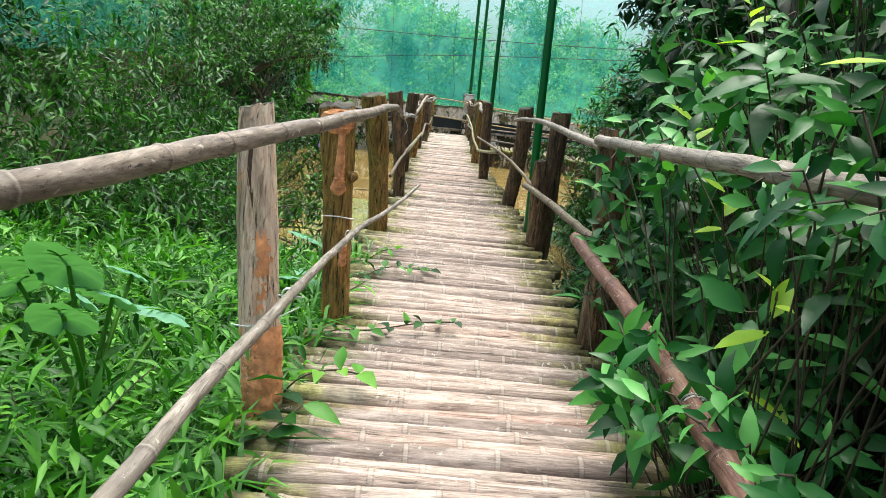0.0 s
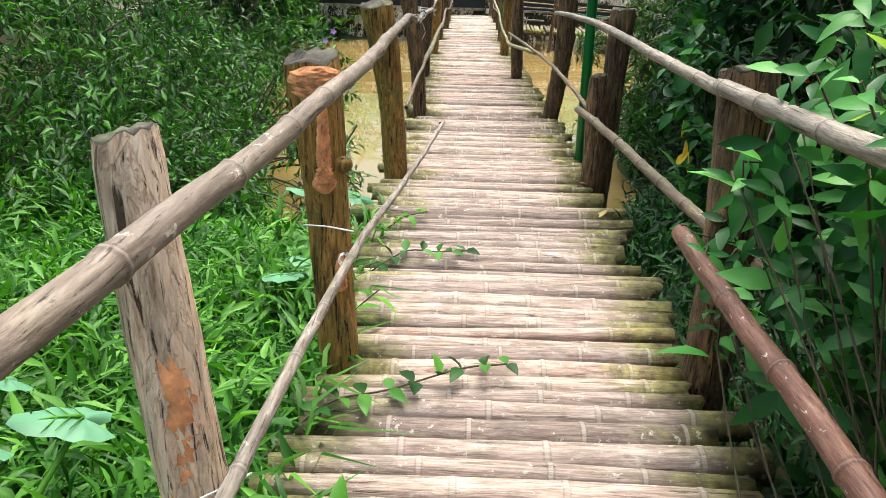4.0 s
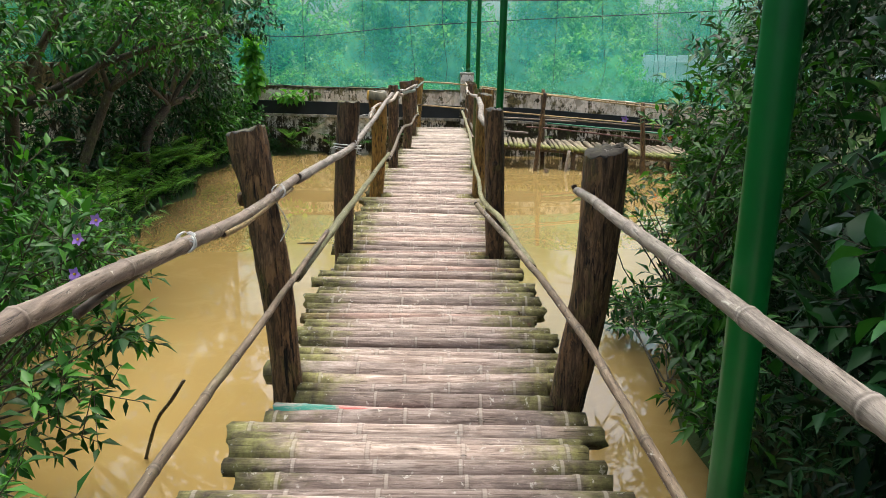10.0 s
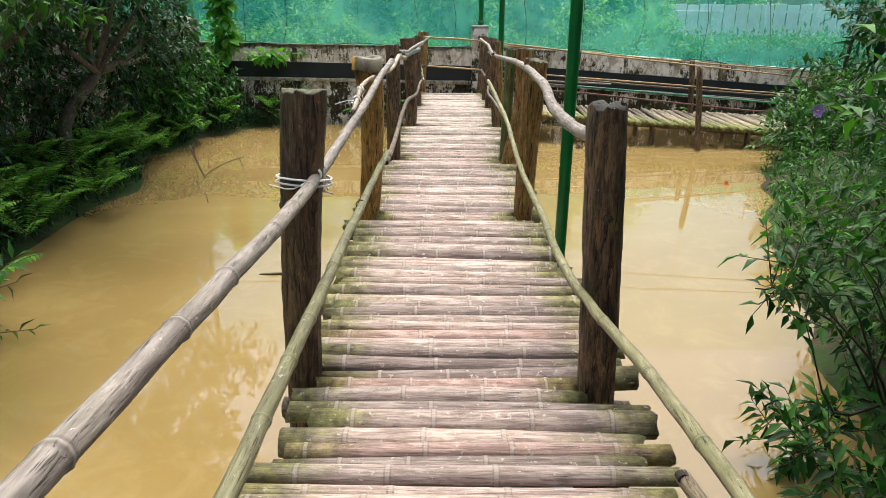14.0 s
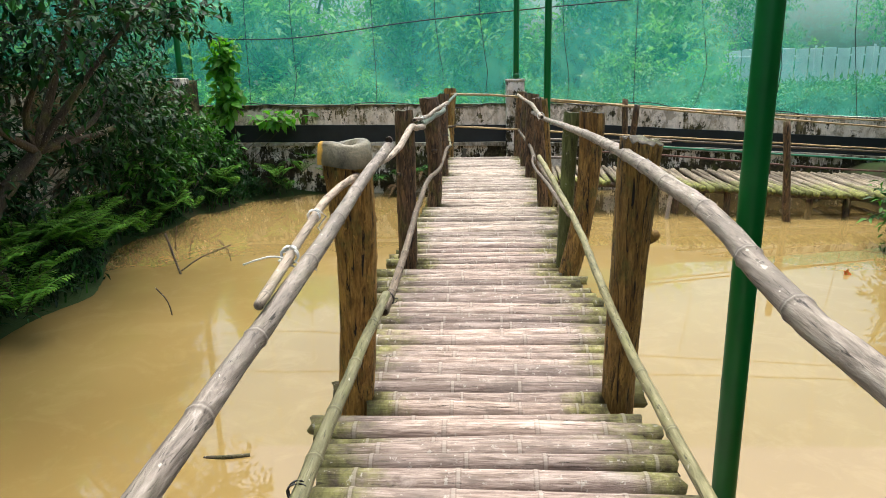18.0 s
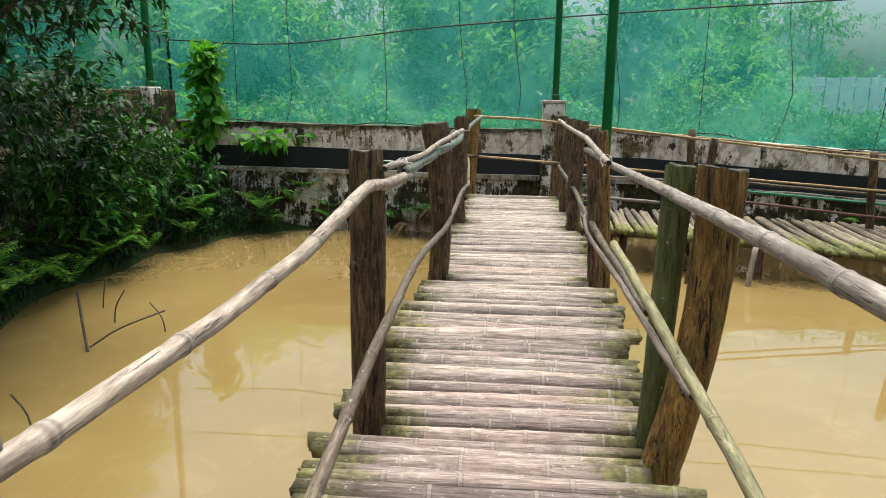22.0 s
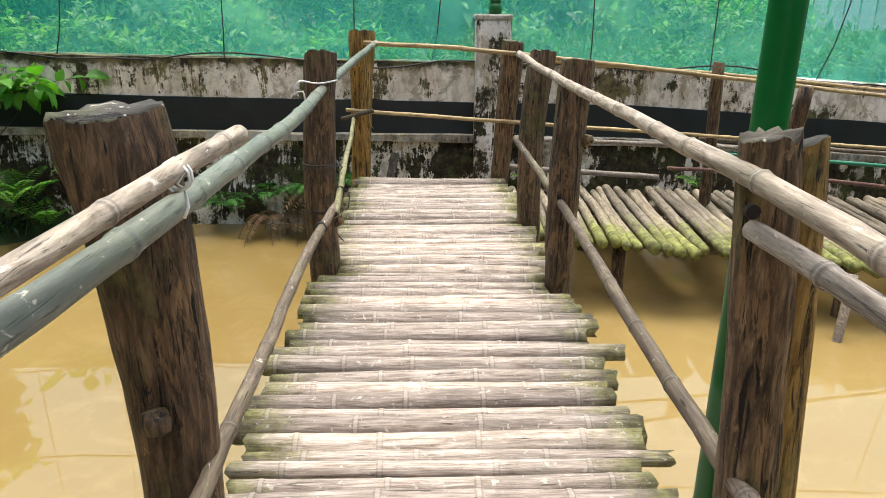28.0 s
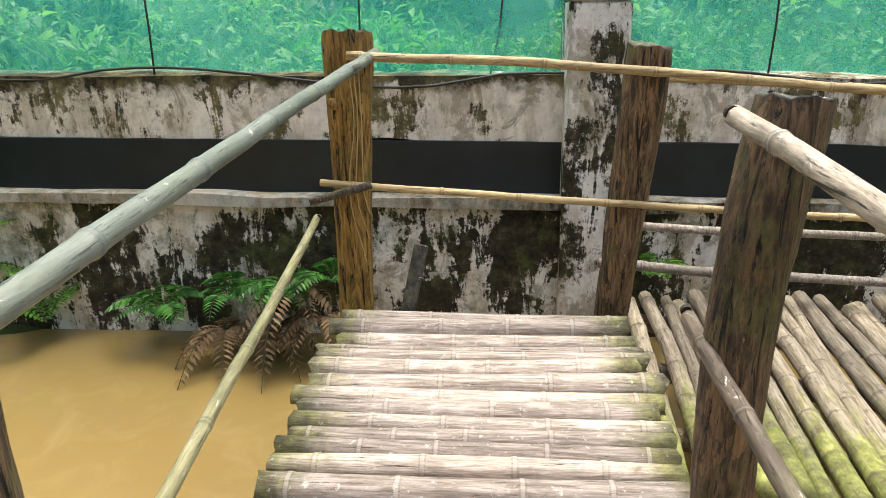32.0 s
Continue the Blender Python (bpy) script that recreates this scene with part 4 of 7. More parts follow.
def bridge_post(i, side, bx, by, tx, ty, tz, rb, rt, bow, mat):
    ground = float(ground_height(np.array([bx]), np.array([by]))[0])
    bottom = min(ground, -0.8) - 0.35
    look_of = {"pale_barked_post": "pale peeling-barked wooden railing post", "ochre_post": "ochre-brown weathered wooden railing post"}.get(mat.name, "dark weathered round wooden railing post")
    t = thing("railing_post", look_of + " with a sawn top", "post", "railing posts of the bridge", "", (bx, by, bottom))
    v, f, ring = post_shape((bx, by, 0), (tx, ty, tz), bottom, rb, rt, 100 + i, 14, bow)
    trunk = part("trunk", (v, f), mat, t)
    c = ring.mean(0)
    cv = [tuple(c + (0, 0, 0.004))] + [tuple(c + (p - c) * s + (0, 0, 0.003)) for s in (0.5, 0.98) for p in ring] + [tuple(c + (p - c) * 0.97 - (0, 0, 0.02)) for p in ring]
    n = len(ring)
    cf = [(0, 1 + j, 1 + (j + 1) % n) for j in range(n)]
    for q in (1, 1 + n):
        cf += [(q + j, q + n + j, q + n + (j + 1) % n, q + (j + 1) % n) for j in range(n)]
    part("sawn_top", (cv, cf), CUT, t, "grey sawn end grain")
    r = np.random.default_rng(300 + i)
    for k in range(r.integers(1, 3)):
        z = r.uniform(0.25, 0.9)
        a = r.uniform(0, 2 * np.pi)
        p = np.array([bx + (tx - bx) * z, by, z]) + np.array([np.cos(a), np.sin(a), 0]) * (rb + (rt - rb) * z)
        d = np.array([np.cos(a), np.sin(a), 0.25]) * 0.022
        part("knot", tube([p - d, p, p + d * 0.9], [0.03, 0.026, 0.014], 8, 0.12, True, i), mat, trunk)
    return t


post_things = [bridge_post(i, *p) for i, p in enumerate(POSTS)]


def mud_crust(post, centre, out, size, seed):
    """A lumpy crust of termite earth on a post's skin."""
    r = np.random.default_rng(seed)
    c, o = np.array(centre, float), np.array(out, float)
    o = o / np.linalg.norm(o)
    u = np.cross(o, [0, 0, 1.0])
    u /= np.linalg.norm(u)
    nu, nv = 18, 30
    verts, faces = [], []
    rag = np.clip(1 + 0.3 * np.convolve(r.normal(size=nv + 11), np.ones(11) / 4, "valid"), 0.45, 1.4)
    for j in range(nv + 1):
        t = j / nv * 2 - 1
        for i in range(nu + 1):
            s = i / nu * 2 - 1
            w = size[0] * rag[j] * (1 - 0.45 * abs(t) ** 3)
            h = max(0.0, 1 - s * s) * max(0.0, 1 - t**4)
            a = s * w / size[2]
            rad = size[2] + (0.012 * h - 0.006) + r.normal(0, 0.0045) * h
            p = c + (o * math.cos(a) + u * math.sin(a)) * rad
            verts.append(tuple(p + np.array([0, 0, 1.0]) * t * size[1]))
    for j in range(nv):
        for i in range(nu):
            k = j * (nu + 1) + i
            faces.append((k, k + 1, k + nu + 2, k + nu + 1))
    return part("mud_crust", (verts, faces), MUD, post, "crust of orange-brown termite earth")


mud_crust(post_things[1], (-0.755, 3.69, 0.42), (0.55, -1, 0), (0.09, 0.24, 0.066), 1)
mud_crust(post_things[1], (-0.728, 3.685, 0.1), (0.35, -1, 0), (0.12, 0.22, 0.071), 2)
mud_crust(post_things[1], (-0.733, 3.685, 0.22), (-0.2, -1, 0), (0.05, 0.1, 0.069), 6)
mud_crust(post_things[1], (-0.775, 3.697, 0.8), (-0.5, -1, 0), (0.035, 0.06, 0.058), 7)
mud_crust(post_things[2], (-0.674, 4.73, 0.955), (0.3, -1, 0), (0.085, 0.055, 0.094), 3)
mud_crust(post_things[2], (-0.668, 4.725, 0.8), (0.4, -1, 0), (0.026, 0.13, 0.088), 4)
mud_crust(post_things[2], (-0.663, 4.72, 0.68), (0.35, -1, 0), (0.034, 0.06, 0.084), 8)
mud_crust(post_things[2], (-0.64, 4.70, 0.35), (0.75, -1, 0), (0.03, 0.07, 0.074), 5)


def extra_stake(label, base, top, rb, rt, mat, seed):
    """A second, thinner stake lashed beside a railing post."""
    bottom = min(float(ground_height(np.array([base[0]]), np.array([base[1]]))[0]), -0.8) - 0.3
    t = thing("stake", label, "stake", "stakes beside the posts", "", (base[0], base[1], bottom))
    v, f, ring = post_shape(base, top, bottom, rb, rt, seed, 12)
    c = ring.mean(0)
    n = len(ring)
    k = len(v)
    part("trunk", (v, f), mat, t)
    part("sawn_top", ([tuple(c + (0, 0, 0.002))] + [tuple(p) for p in ring] + [tuple(c + (p - c) * 0.96 - (0, 0, 0.02)) for p in ring], [(0, 1 + j, 1 + (j + 1) % n) for j in range(n)] + [(1 + j, 1 + n + j, 1 + n + (j + 1) % n, 1 + (j + 1) % n) for j in range(n)]), CUT, t, "pale sawn end")
    return t


extra_stake("short dark wooden stake beside a railing post", (0.608, 6.78, 0), (0.604, 6.8, 0.70), 0.06, 0.053, POST, 41)
extra_stake("mossy green bamboo stake beside a railing post", (0.49, 15.69, 0), (0.535, 15.70, 1.094), 0.046, 0.056, STAKE_GREEN, 42)
extra_stake("greenish wooden stake beside a railing post", (0.635, 18.0, 0), (0.572, 18.03, 1.10), 0.05, 0.044, POST_OCHRE, 43)

# ---- rails ----
RAILS = [
    ("long tapering smooth greyed handrail pole", BAMBOO_BROWN, 0.026, 0.72, [(-1.245, 0.60, 0.831), (-1.032, 1.60, 0.869), (-0.693, 2.60, 0.955), (-0.574, 3.60, 0.989), (-0.520, 4.70, 1.014), (-0.525, 6.00, 1.023), (-0.545, 7.20, 0.993), (-0.555, 8.30, 0.898), (-0.563, 9.26, 0.885)]),
    ("thin yellowish bamboo lashed under the handrail", BAMBOO_YELLOW, 0.012, 0.85, [(-0.553, 8.15, 0.886), (-0.556, 8.40, 0.869), (-0.56, 9.10, 0.859)]),
    ("long greyed bamboo handrail", BAMBOO, 0.023, 0.85, [(-0.577, 9.27, 0.868), (-0.561, 10.20, 0.855), (-0.575, 11.30, 0.835), (-0.531, 12.40, 0.954), (-0.513, 13.20, 1.037), (-0.461, 13.57, 1.120)]),
    ("greyed bamboo handrail with an open end", BAMBOO, 0.0105, 2.1, [(-0.551, 12.14, 0.939), (-0.601, 13.10, 0.989), (-0.534, 13.80, 1.019), (-0.536, 14.60, 1.011), (-0.535, 15.30, 1.060), (-0.53, 15.60, 1.036), (-0.527, 15.86, 1.024), (-0.521, 16.15, 1.012)]),
    ("pale jointed bamboo handrail", BAMBOO, 0.0135, 1.25, [(-0.538, 15.70, 1.062), (-0.507, 16.50, 1.038), (-0.485, 17.30, 1.044), (-0.397, 18.19, 1.076)]),
    ("smooth grey-green bamboo handrail", BAMBOO_GREY, 0.0255, 0.85, [(-0.523, 16.04, 1.014), (-0.514, 16.4, 1.003), (-0.493, 17.50, 0.981), (-0.475, 18.40, 0.964), (-0.482, 19.30, 0.942), (-0.515, 20.40, 0.937), (-0.396, 22.55, 1.041)]),
    ("thin weathered pole sloping down to the deck", BAMBOO, 0.019, 0.55, [(-0.551, 0.39, 0.721), (-0.584, 2.00, 0.577), (-0.594, 3.20, 0.516), (-0.556, 4.40, 0.484), (-0.438, 5.60, 0.447), (-0.329, 6.48, 0.463)]),
    ("thin brown lower rail", BAMBOO_DARK, 0.014, 0.8, [(-0.556, 6.92, 0.461), (-0.544, 7.80, 0.509), (-0.527, 8.60, 0.513), (-0.540, 9.80, 0.504)]),
    ("ochre bamboo lower rail", BAMBOO_GREEN, 0.023, 0.85, [(-0.555, 9.09, 0.471), (-0.535, 10.20, 0.485), (-0.548, 11.60, 0.443), (-0.542, 12.80, 0.441), (-0.516, 13.67, 0.457)]),
    ("long dark wooden lower rail", BAMBOO_DARK, 0.02, 0.85, [(-0.523, 13.67, 0.388), (-0.515, 14.50, 0.424), (-0.522, 15.50, 0.501), (-0.519, 16.60, 0.507), (-0.469, 17.80, 0.459), (-0.455, 19.00, 0.507), (-0.439, 19.88, 0.478)]),
    ("straight greyed lower rail", BAMBOO_GREEN, 0.016, 0.8, [(-0.423, 19.75, 0.475), (-0.459, 20.50, 0.509), (-0.498, 21.40, 0.544), (-0.530, 21.96, 0.558)]),
    ("thick greyed bamboo handrail", BAMBOO, 0.028, 0.85, [(0.606, 2.30, 1.018), (0.534, 3.50, 0.998), (0.530, 4.62, 0.969)]),
    ("long greyed bamboo handrail", BAMBOO, 0.0245, 0.6, [(0.612, 4.35, 0.933), (0.605, 5.40, 0.956), (0.560, 6.40, 1.000), (0.538, 7.60, 0.997), (0.548, 8.71, 0.946)]),
    ("long bent pale bamboo handrail", BAMBOO, 0.026, 0.65, [(0.407, 11.10, 0.990), (0.405, 11.45, 0.944), (0.375, 11.80, 0.971), (0.382, 12.10, 0.987), (0.406, 12.60, 1.036), (0.438, 14.00, 1.056), (0.454, 15.40, 1.044), (0.469, 16.20, 1.026), (0.474, 17.10, 1.006), (0.452, 17.93, 1.008)]),
    ("pale jointed bamboo handrail", BAMBOO, 0.0175, 1.1, [(0.425, 16.68, 1.008), (0.431, 17.60, 1.059), (0.481, 18.60, 1.036), (0.552, 19.80, 1.013), (0.497, 20.97, 1.075)]),
    ("reddish bamboo lower rail", BAMBOO_RED, 0.033, 0.85, [(0.444, 1.34, 0.265), (0.466, 2.60, 0.390), (0.480, 3.60, 0.489), (0.484, 4.64, 0.534)]),
    ("greyed bamboo lower rail", BAMBOO_DARK, 0.026, 0.85, [(0.694, 4.50, 0.450), (0.654, 5.20, 0.447), (0.578, 6.00, 0.479), (0.495, 6.74, 0.504)]),
    ("thin brown lower rail", BAMBOO_DARK, 0.015, 0.8, [(0.601, 6.71, 0.446), (0.561, 7.60, 0.514), (0.460, 8.60, 0.598), (0.241, 9.70, 0.692)]),
    ("greenish bamboo lower rail", BAMBOO_GREEN, 0.019, 0.85, [(0.438, 8.90, 0.587), (0.435, 10.20, 0.488), (0.373, 11.20, 0.425), (0.383, 12.20, 0.410), (0.373, 13.20, 0.464), (0.369, 14.40, 0.614), (0.320, 15.70, 0.778)]),
    ("thin brown bamboo lower rail", BAMBOO_BROWN, 0.013, 0.9, [(0.441, 15.00, 0.520), (0.428, 16.20, 0.536), (0.427, 17.40, 0.516), (0.452, 17.70, 0.563)]),
    ("dark grey wooden lower rail", BAMBOO_DARK, 0.022, 0.85, [(0.553, 16.15, 0.403), (0.519, 18.50, 0.487), (0.574, 19.80, 0.455), (0.537, 21.24, 0.558)]),
]
for i, (label, mat, rad, taper, pts) in enumerate(RAILS):
    rail = thing("bamboo_rail", label, "rail", "rails of the bridge", "", pts[0])
    pole = part("culm", culm(pts, rad, taper, 0.32, 500 + i), mat, rail)
    for k, (p, q) in enumerate(((pts[0], pts[1]), (pts[-1], pts[-2]))):
        d = np.subtract(q, p) / np.linalg.norm(np.subtract(q, p))
        rr = rad * (taper if k else 1.0)
        # solid flat disc; the hollow's inner shade is only its dark colour
        part("cut_end", tube([np.array(p) - d * 0.0015, np.array(p) + d * 0.01], [rr * 0.7, rr * 0.72], 10), HOLLOW_SHADE, pole, "dark disc for the shaded hollow of the cut end", False)

# twine and wire lashings
def rail_point(start, y):
    """Place, direction and radius of a rail (named by where it starts) at a distance along the bridge."""
    label, mat, rad, taper, pts = min(RAILS, key=lambda q: np.linalg.norm(np.subtract(q[4][0], start)))
    line = smooth_path(pts, 0.05)
    k = int(np.argmin(abs(line[:, 1] - y)))
    d = line[min(k + 1, len(line) - 1)] - line[max(k - 1, 0)]
    return line[k], d / np.linalg.norm(d), rad * (1 + (taper - 1) * k / len(line))


# where the rail starts (x, y, z), distance of the lashing, look, label, extra radius, tail
TIES = [
    ((-1.275, 0.60, 0.864), 7.85, WIRE, "white plastic twine", 0.004, 0.02), ((-1.275, 0.60, 0.864), 8.85, WIRE, "white plastic twine", 0.006, 0.22),
    ((-0.58, 9.27, 0.84), 11.2, WIRE, "white plastic twine", 0.004, 0.02), ((-0.51, 12.24, 0.93), 12.8, WIRE, "white plastic twine", 0.005, 0.1),
    ((-0.51, 12.24, 0.93), 12.45, WIRE, "white plastic twine", 0.008, 0.04), ((-0.51, 12.24, 0.93), 13.5, WIRE, "white plastic twine", 0.012, 0.04), ((-0.498, 15.70, 1.040), 16.05, WIRE, "white plastic twine", 0.008, 0.05),
    ((-0.498, 15.70, 1.040), 17.95, WIRE, "white plastic twine", 0.006, 0.08), ((-0.49, 0.4, 0.79), 3.4, WIRE, "pale twine", 0.003, 0.02),
    ((-0.49, 0.4, 0.79), 4.45, WIRE, "pale twine", 0.003, 0.06), ((-0.46, 13.66, 0.38), 13.8, WIRE_DARK, "dark wire", 0.004, 0.05),
    ((-0.55, 9.09, 0.41), 12.3, WIRE_DARK, "dark wire", 0.003, 0.02), ((-0.46, 13.66, 0.38), 19.5, WIRE_DARK, "dark wire", 0.004, 0.03),
    ((-0.5, 19.76, 0.53), 20.1, WIRE_DARK, "dark wire", 0.004, 0.12), 
    ((0.46, 1.34, 0.27), 3.0, WIRE, "white plastic twine", 0.003, 0.05), ((0.49, 4.5, 0.56), 4.6, WIRE, "white plastic twine", 0.004, 0.02),
    ((0.47, 16.67, 0.98), 16.8, WIRE, "white plastic twine", 0.01, 0.06),
]
for i, (start, y, mat, label, gap, tail) in enumerate(TIES):
    c, d, rad = rail_point(start, y)
    t = thing("lashing", label + " lashed round the rail", "twine", "rail lashings", "", c)
    part("twine", loop_of_twine(c, d, rad + gap, 0.0026, 2, i, tail), mat, t)
for i, (pts, mat, label) in enumerate([
    ([(-0.623, 15.97, 1.061), (-0.581, 15.97, 1.067), (-0.533, 15.97, 1.063), (-0.468, 15.97, 1.059)], WIRE, "stiff white twine end at a lashing"),
    ([(-0.683, 12.45, 0.933), (-0.62, 12.45, 0.952), (-0.575, 12.44, 0.948), (-0.509, 12.45, 0.919)], WIRE, "stiff white twine tied in a bow on the rail"),
    ([(-0.82, 3.63, 0.32), (-0.73, 3.61, 0.33), (-0.6, 3.62, 0.4)], WIRE, "pale twine from the post to the rail"),
    ([(-0.71, 4.63, 0.52), (-0.64, 4.6, 0.53), (-0.54, 4.56, 0.53)], WIRE, "pale twine from the post to the rail"),
    ([(0.48, 4.55, 0.56), (0.58, 4.5, 0.55), (0.69, 4.53, 0.53)], WIRE_DARK, "dark wire from the post to the rail"),
    ([(-0.73, 11.17, 0.80), (-0.64, 11.15, 0.79), (-0.56, 11.2, 0.84)], WIRE, "pale twine from the post to the rail"),
]):
    t = thing("twine_end", label, "twine", "rail lashings", "", pts[0])
    part("twine", tube(smooth_path(pts, 0.03), 0.0024, 6), mat, t)
t = thing("twine_loop", "loose loop of white twine round a post", "twine", "", "", (-0.57, 20.17, 0.95))
part("twine", tube(smooth_path([(-0.44, 20.2, 0.99), (-0.53, 20.19, 0.975), (-0.615, 20.18, 0.985), (-0.64, 20.18, 0.93), (-0.6, 20.18, 0.94), (-0.59, 20.19, 0.83)], 0.02), 0.004, 6), WIRE, t)
t = thing("twine_loop", "pale blue twine wound round a post and rail", "twine", "", "", (-0.53, 11.2, 0.8))
part("twine", join(*[loop_of_twine((-0.622, 11.245, 0.79 + 0.02 * k), (0.1, 0.1, 1), 0.098, 0.004, 1, 70 + k, 0.05) for k in range(2)]), WIRE, t)
for z, w in ((0.58, 0), (0.35, 1)):
    t = thing("wire_tie", "dark wire wound round a railing post", "wire", "", "", (-0.61, 20.17, z))
    part("wire", loop_of_twine((-0.55, 20.28, z), (0.03, 0, 1), 0.086, 0.003, 2, 80 + w, 0.2), WIRE_DARK, t)
t = thing("fibre_strands", "dry yellow fibre strands hanging from the corner post", "twine", "", "", (-0.6, 22.38, 1.0))
for k in range(3):
    part("strand", tube(smooth_path([(-0.49 + 0.02 * k, 22.43, 1.02), (-0.48 + 0.015 * k, 22.43, 0.8), (-0.52 + 0.03 * k, 22.44, 0.5), (-0.47 + 0.02 * k, 22.45, 0.2 + 0.1 * k)], 0.05), 0.0025, 5), STRAW, t)

fungi = thing("bracket_fungus", "small pinkish bracket fungi on a post", "fungus", "", "", (-0.56, 13.43, 0.97))
for k, (dx, dz, sz) in enumerate([(0.0, 0.0, 0.022), (0.02, -0.03, 0.018), (-0.022, -0.045, 0.016)]):
    part("cap", tube([(-0.585 + dx, 13.44, 0.975 + dz), (-0.585 + dx, 13.437, 0.982 + dz), (-0.585 + dx, 13.432, 0.987 + dz)], [sz * 0.6, sz, sz * 0.5], 10), FUNGUS, fungi)

# a hollow plastic pot turned over one post
pot = thing("post_cap", "grey weathered plastic cap over the top of a post", "cap", "", "", (-0.621, 13.50, 1.07))
ring = [(np.cos(a), np.sin(a)) for a in np.arange(16) * 2 * np.pi / 16]
cv, cf = [], []
for rad, z in ((0.104, 1.035), (0.105, 1.055), (0.094, 1.11), (0.082, 1.122), (0.045, 1.118), (0.04, 1.09), (0.01, 1.085)):
    cv += [(-0.621 + rad * c * (1 + 0.07 * math.sin(3 * i) + 0.04 * math.sin(7 * i + z * 40)), 13.50 + rad * s * (1 + 0.06 * math.sin(2 * i + 1)), z + 0.014 * math.sin(i * 1.3) * (z < 1.02) + 0.008 * math.sin(i * 0.8)) for i, (c, s) in enumerate(ring)]
for k in range(6):
    cf += [(k * 16 + j, k * 16 + (j + 1) % 16, (k + 1) * 16 + (j + 1) % 16, (k + 1) * 16 + j) for j in range(16)]
part("shell", (cv, cf), CAP, pot)

# ---- the side platform along the wall ----
def platform_front(x):
    return np.interp(x, [0.6, 1.0, 2.2, 4.0, 8.0], [21.6, 21.55, 21.25, 20.85, 20.3])


def platform_z(x):
    return -0.19 + np.interp(x, [0.6, 2, 7], [0.0, -0.03, -0.25])


# pole along x with waypoints, look, radius
side_rails = [
    ("straw-coloured bamboo rail across the end of the bridge", BAMBOO_YELLOW, 0.018, [(-0.49, 22.42, 1.06), (0.62, 22.36, 1.0), (2.65, 22.45, 0.785), (4.9, 22.5, 0.56), (7.2, 22.6, 0.36)]),
    ("thin straw-coloured bamboo rail along the platform", BAMBOO_YELLOW, 0.016, [(0.7, 22.7, 0.93), (2.4, 22.75, 0.82), (4.95, 22.8, 0.6), (7.2, 22.85, 0.42)]),
    ("straw-coloured bamboo lower rail across the bridge end", BAMBOO_YELLOW, 0.016, [(-0.64, 22.44, 0.55), (0.6, 22.4, 0.475), (2.06, 22.45, 0.365), (5.0, 22.55, 0.17), (7.2, 22.65, 0.02)]),
    ("greyed bamboo pole along the platform", BAMBOO, 0.02, [(0.6, 22.6, 0.33), (1.01, 22.6, 0.29), (3.14, 22.6, 0.2)]),
    ("dark bamboo pole along the platform", BAMBOO_DARK, 0.02, [(2.3, 22.65, 0.29), (3.01, 22.65, 0.25), (5.0, 22.65, 0.1), (7.0, 22.7, -0.03)]),
    ("green plastic pipe along the platform", GREEN_PIPE, 0.018, [(2.5, 22.75, 0.14), (2.9, 22.75, 0.12), (5.1, 22.8, -0.05), (7.0, 22.85, -0.2)]),
    ("reddish pole along the platform", BAMBOO_RED, 0.018, [(2.0, 22.5, 0.07), (2.72, 22.5, 0.03), (5.05, 22.5, -0.19), (6.8, 22.5, -0.33)]),
    ("whitish peeling pole beside the bridge end", BAMBOO, 0.028, [(0.6, 22.95, 0.0), (1.25, 22.95, -0.05), (2.1, 22.95, -0.1)]),
]
for i, (label, mat, rad, pts) in enumerate(side_rails):
    t = thing("bamboo_rail" if mat is not GREEN_PIPE else "plastic_pipe", label, "rail" if mat is not GREEN_PIPE else "pipe", "rails of the platform", "", pts[0])
    part("culm" if mat is not GREEN_PIPE else "pipe", culm(pts, rad, 0.85, 0.34, 900 + i, 8) if mat is not GREEN_PIPE else tube(smooth_path(pts, 0.3), rad, 10), mat, t)

platform_posts = [(2.08, 20.93, 2.16, 20.9, 0.9, 0.045), (4.2, 20.6, 4.12, 20.6, 0.66, 0.05), (6.3, 20.35, 6.2, 20.35, 0.5, 0.05), (2.4, 22.62, 2.36, 22.6, 0.92, 0.05), (4.75, 22.62, 4.68, 22.62, 0.66, 0.055), (7.15, 22.6, 7.1, 22.6, 0.4, 0.06)]
for i, (bx, by, tx, ty, tz, rad) in enumerate(platform_posts):
    t = thing("platform_post", "slim dark wooden post of the side platform", "post", "posts of the side platform", "", (bx, by, -1.4))
    v, f, ring = post_shape((bx, by, -0.2), (tx, ty, tz), -1.4, rad, rad * 0.95, 700 + i, 10)
    part("trunk", (v, f + [tuple(range(len(v) - len(ring), len(v)))]), POST, t)

# ---- water things ----
t = thing("dead_branch", "bare dead branch sticking out of the water", "branch", "", "", (-3.2, 17.6, WATER_Z))
part("stem", tube(smooth_path([(-3.3, 18.05, -0.85), (-3.5, 18.3, -0.62), (-3.72, 18.6, -0.36)], 0.08), [0.012] * len(smooth_path([(-3.3, 18.05, -0.85), (-3.5, 18.3, -0.62), (-3.72, 18.6, -0.36)], 0.08)), 6, 0.1), BARK, t)
part("side_twig", tube(smooth_path([(-3.4, 18.2, -0.7), (-3.25, 18.4, -0.6), (-3.0, 18.7, -0.53)], 0.08), 0.008, 6), BARK, t)
t = thing("floating_stick", "dark stick floating in the water", "stick", "", "", (-1.5, 14.2, WATER_Z))
part("stick", tube(smooth_path([(-1.69, 14.38, -0.735), (-1.56, 14.37, -0.722), (-1.43, 14.4, -0.728)], 0.04), 0.012, 7, 0.1), BARK, t)


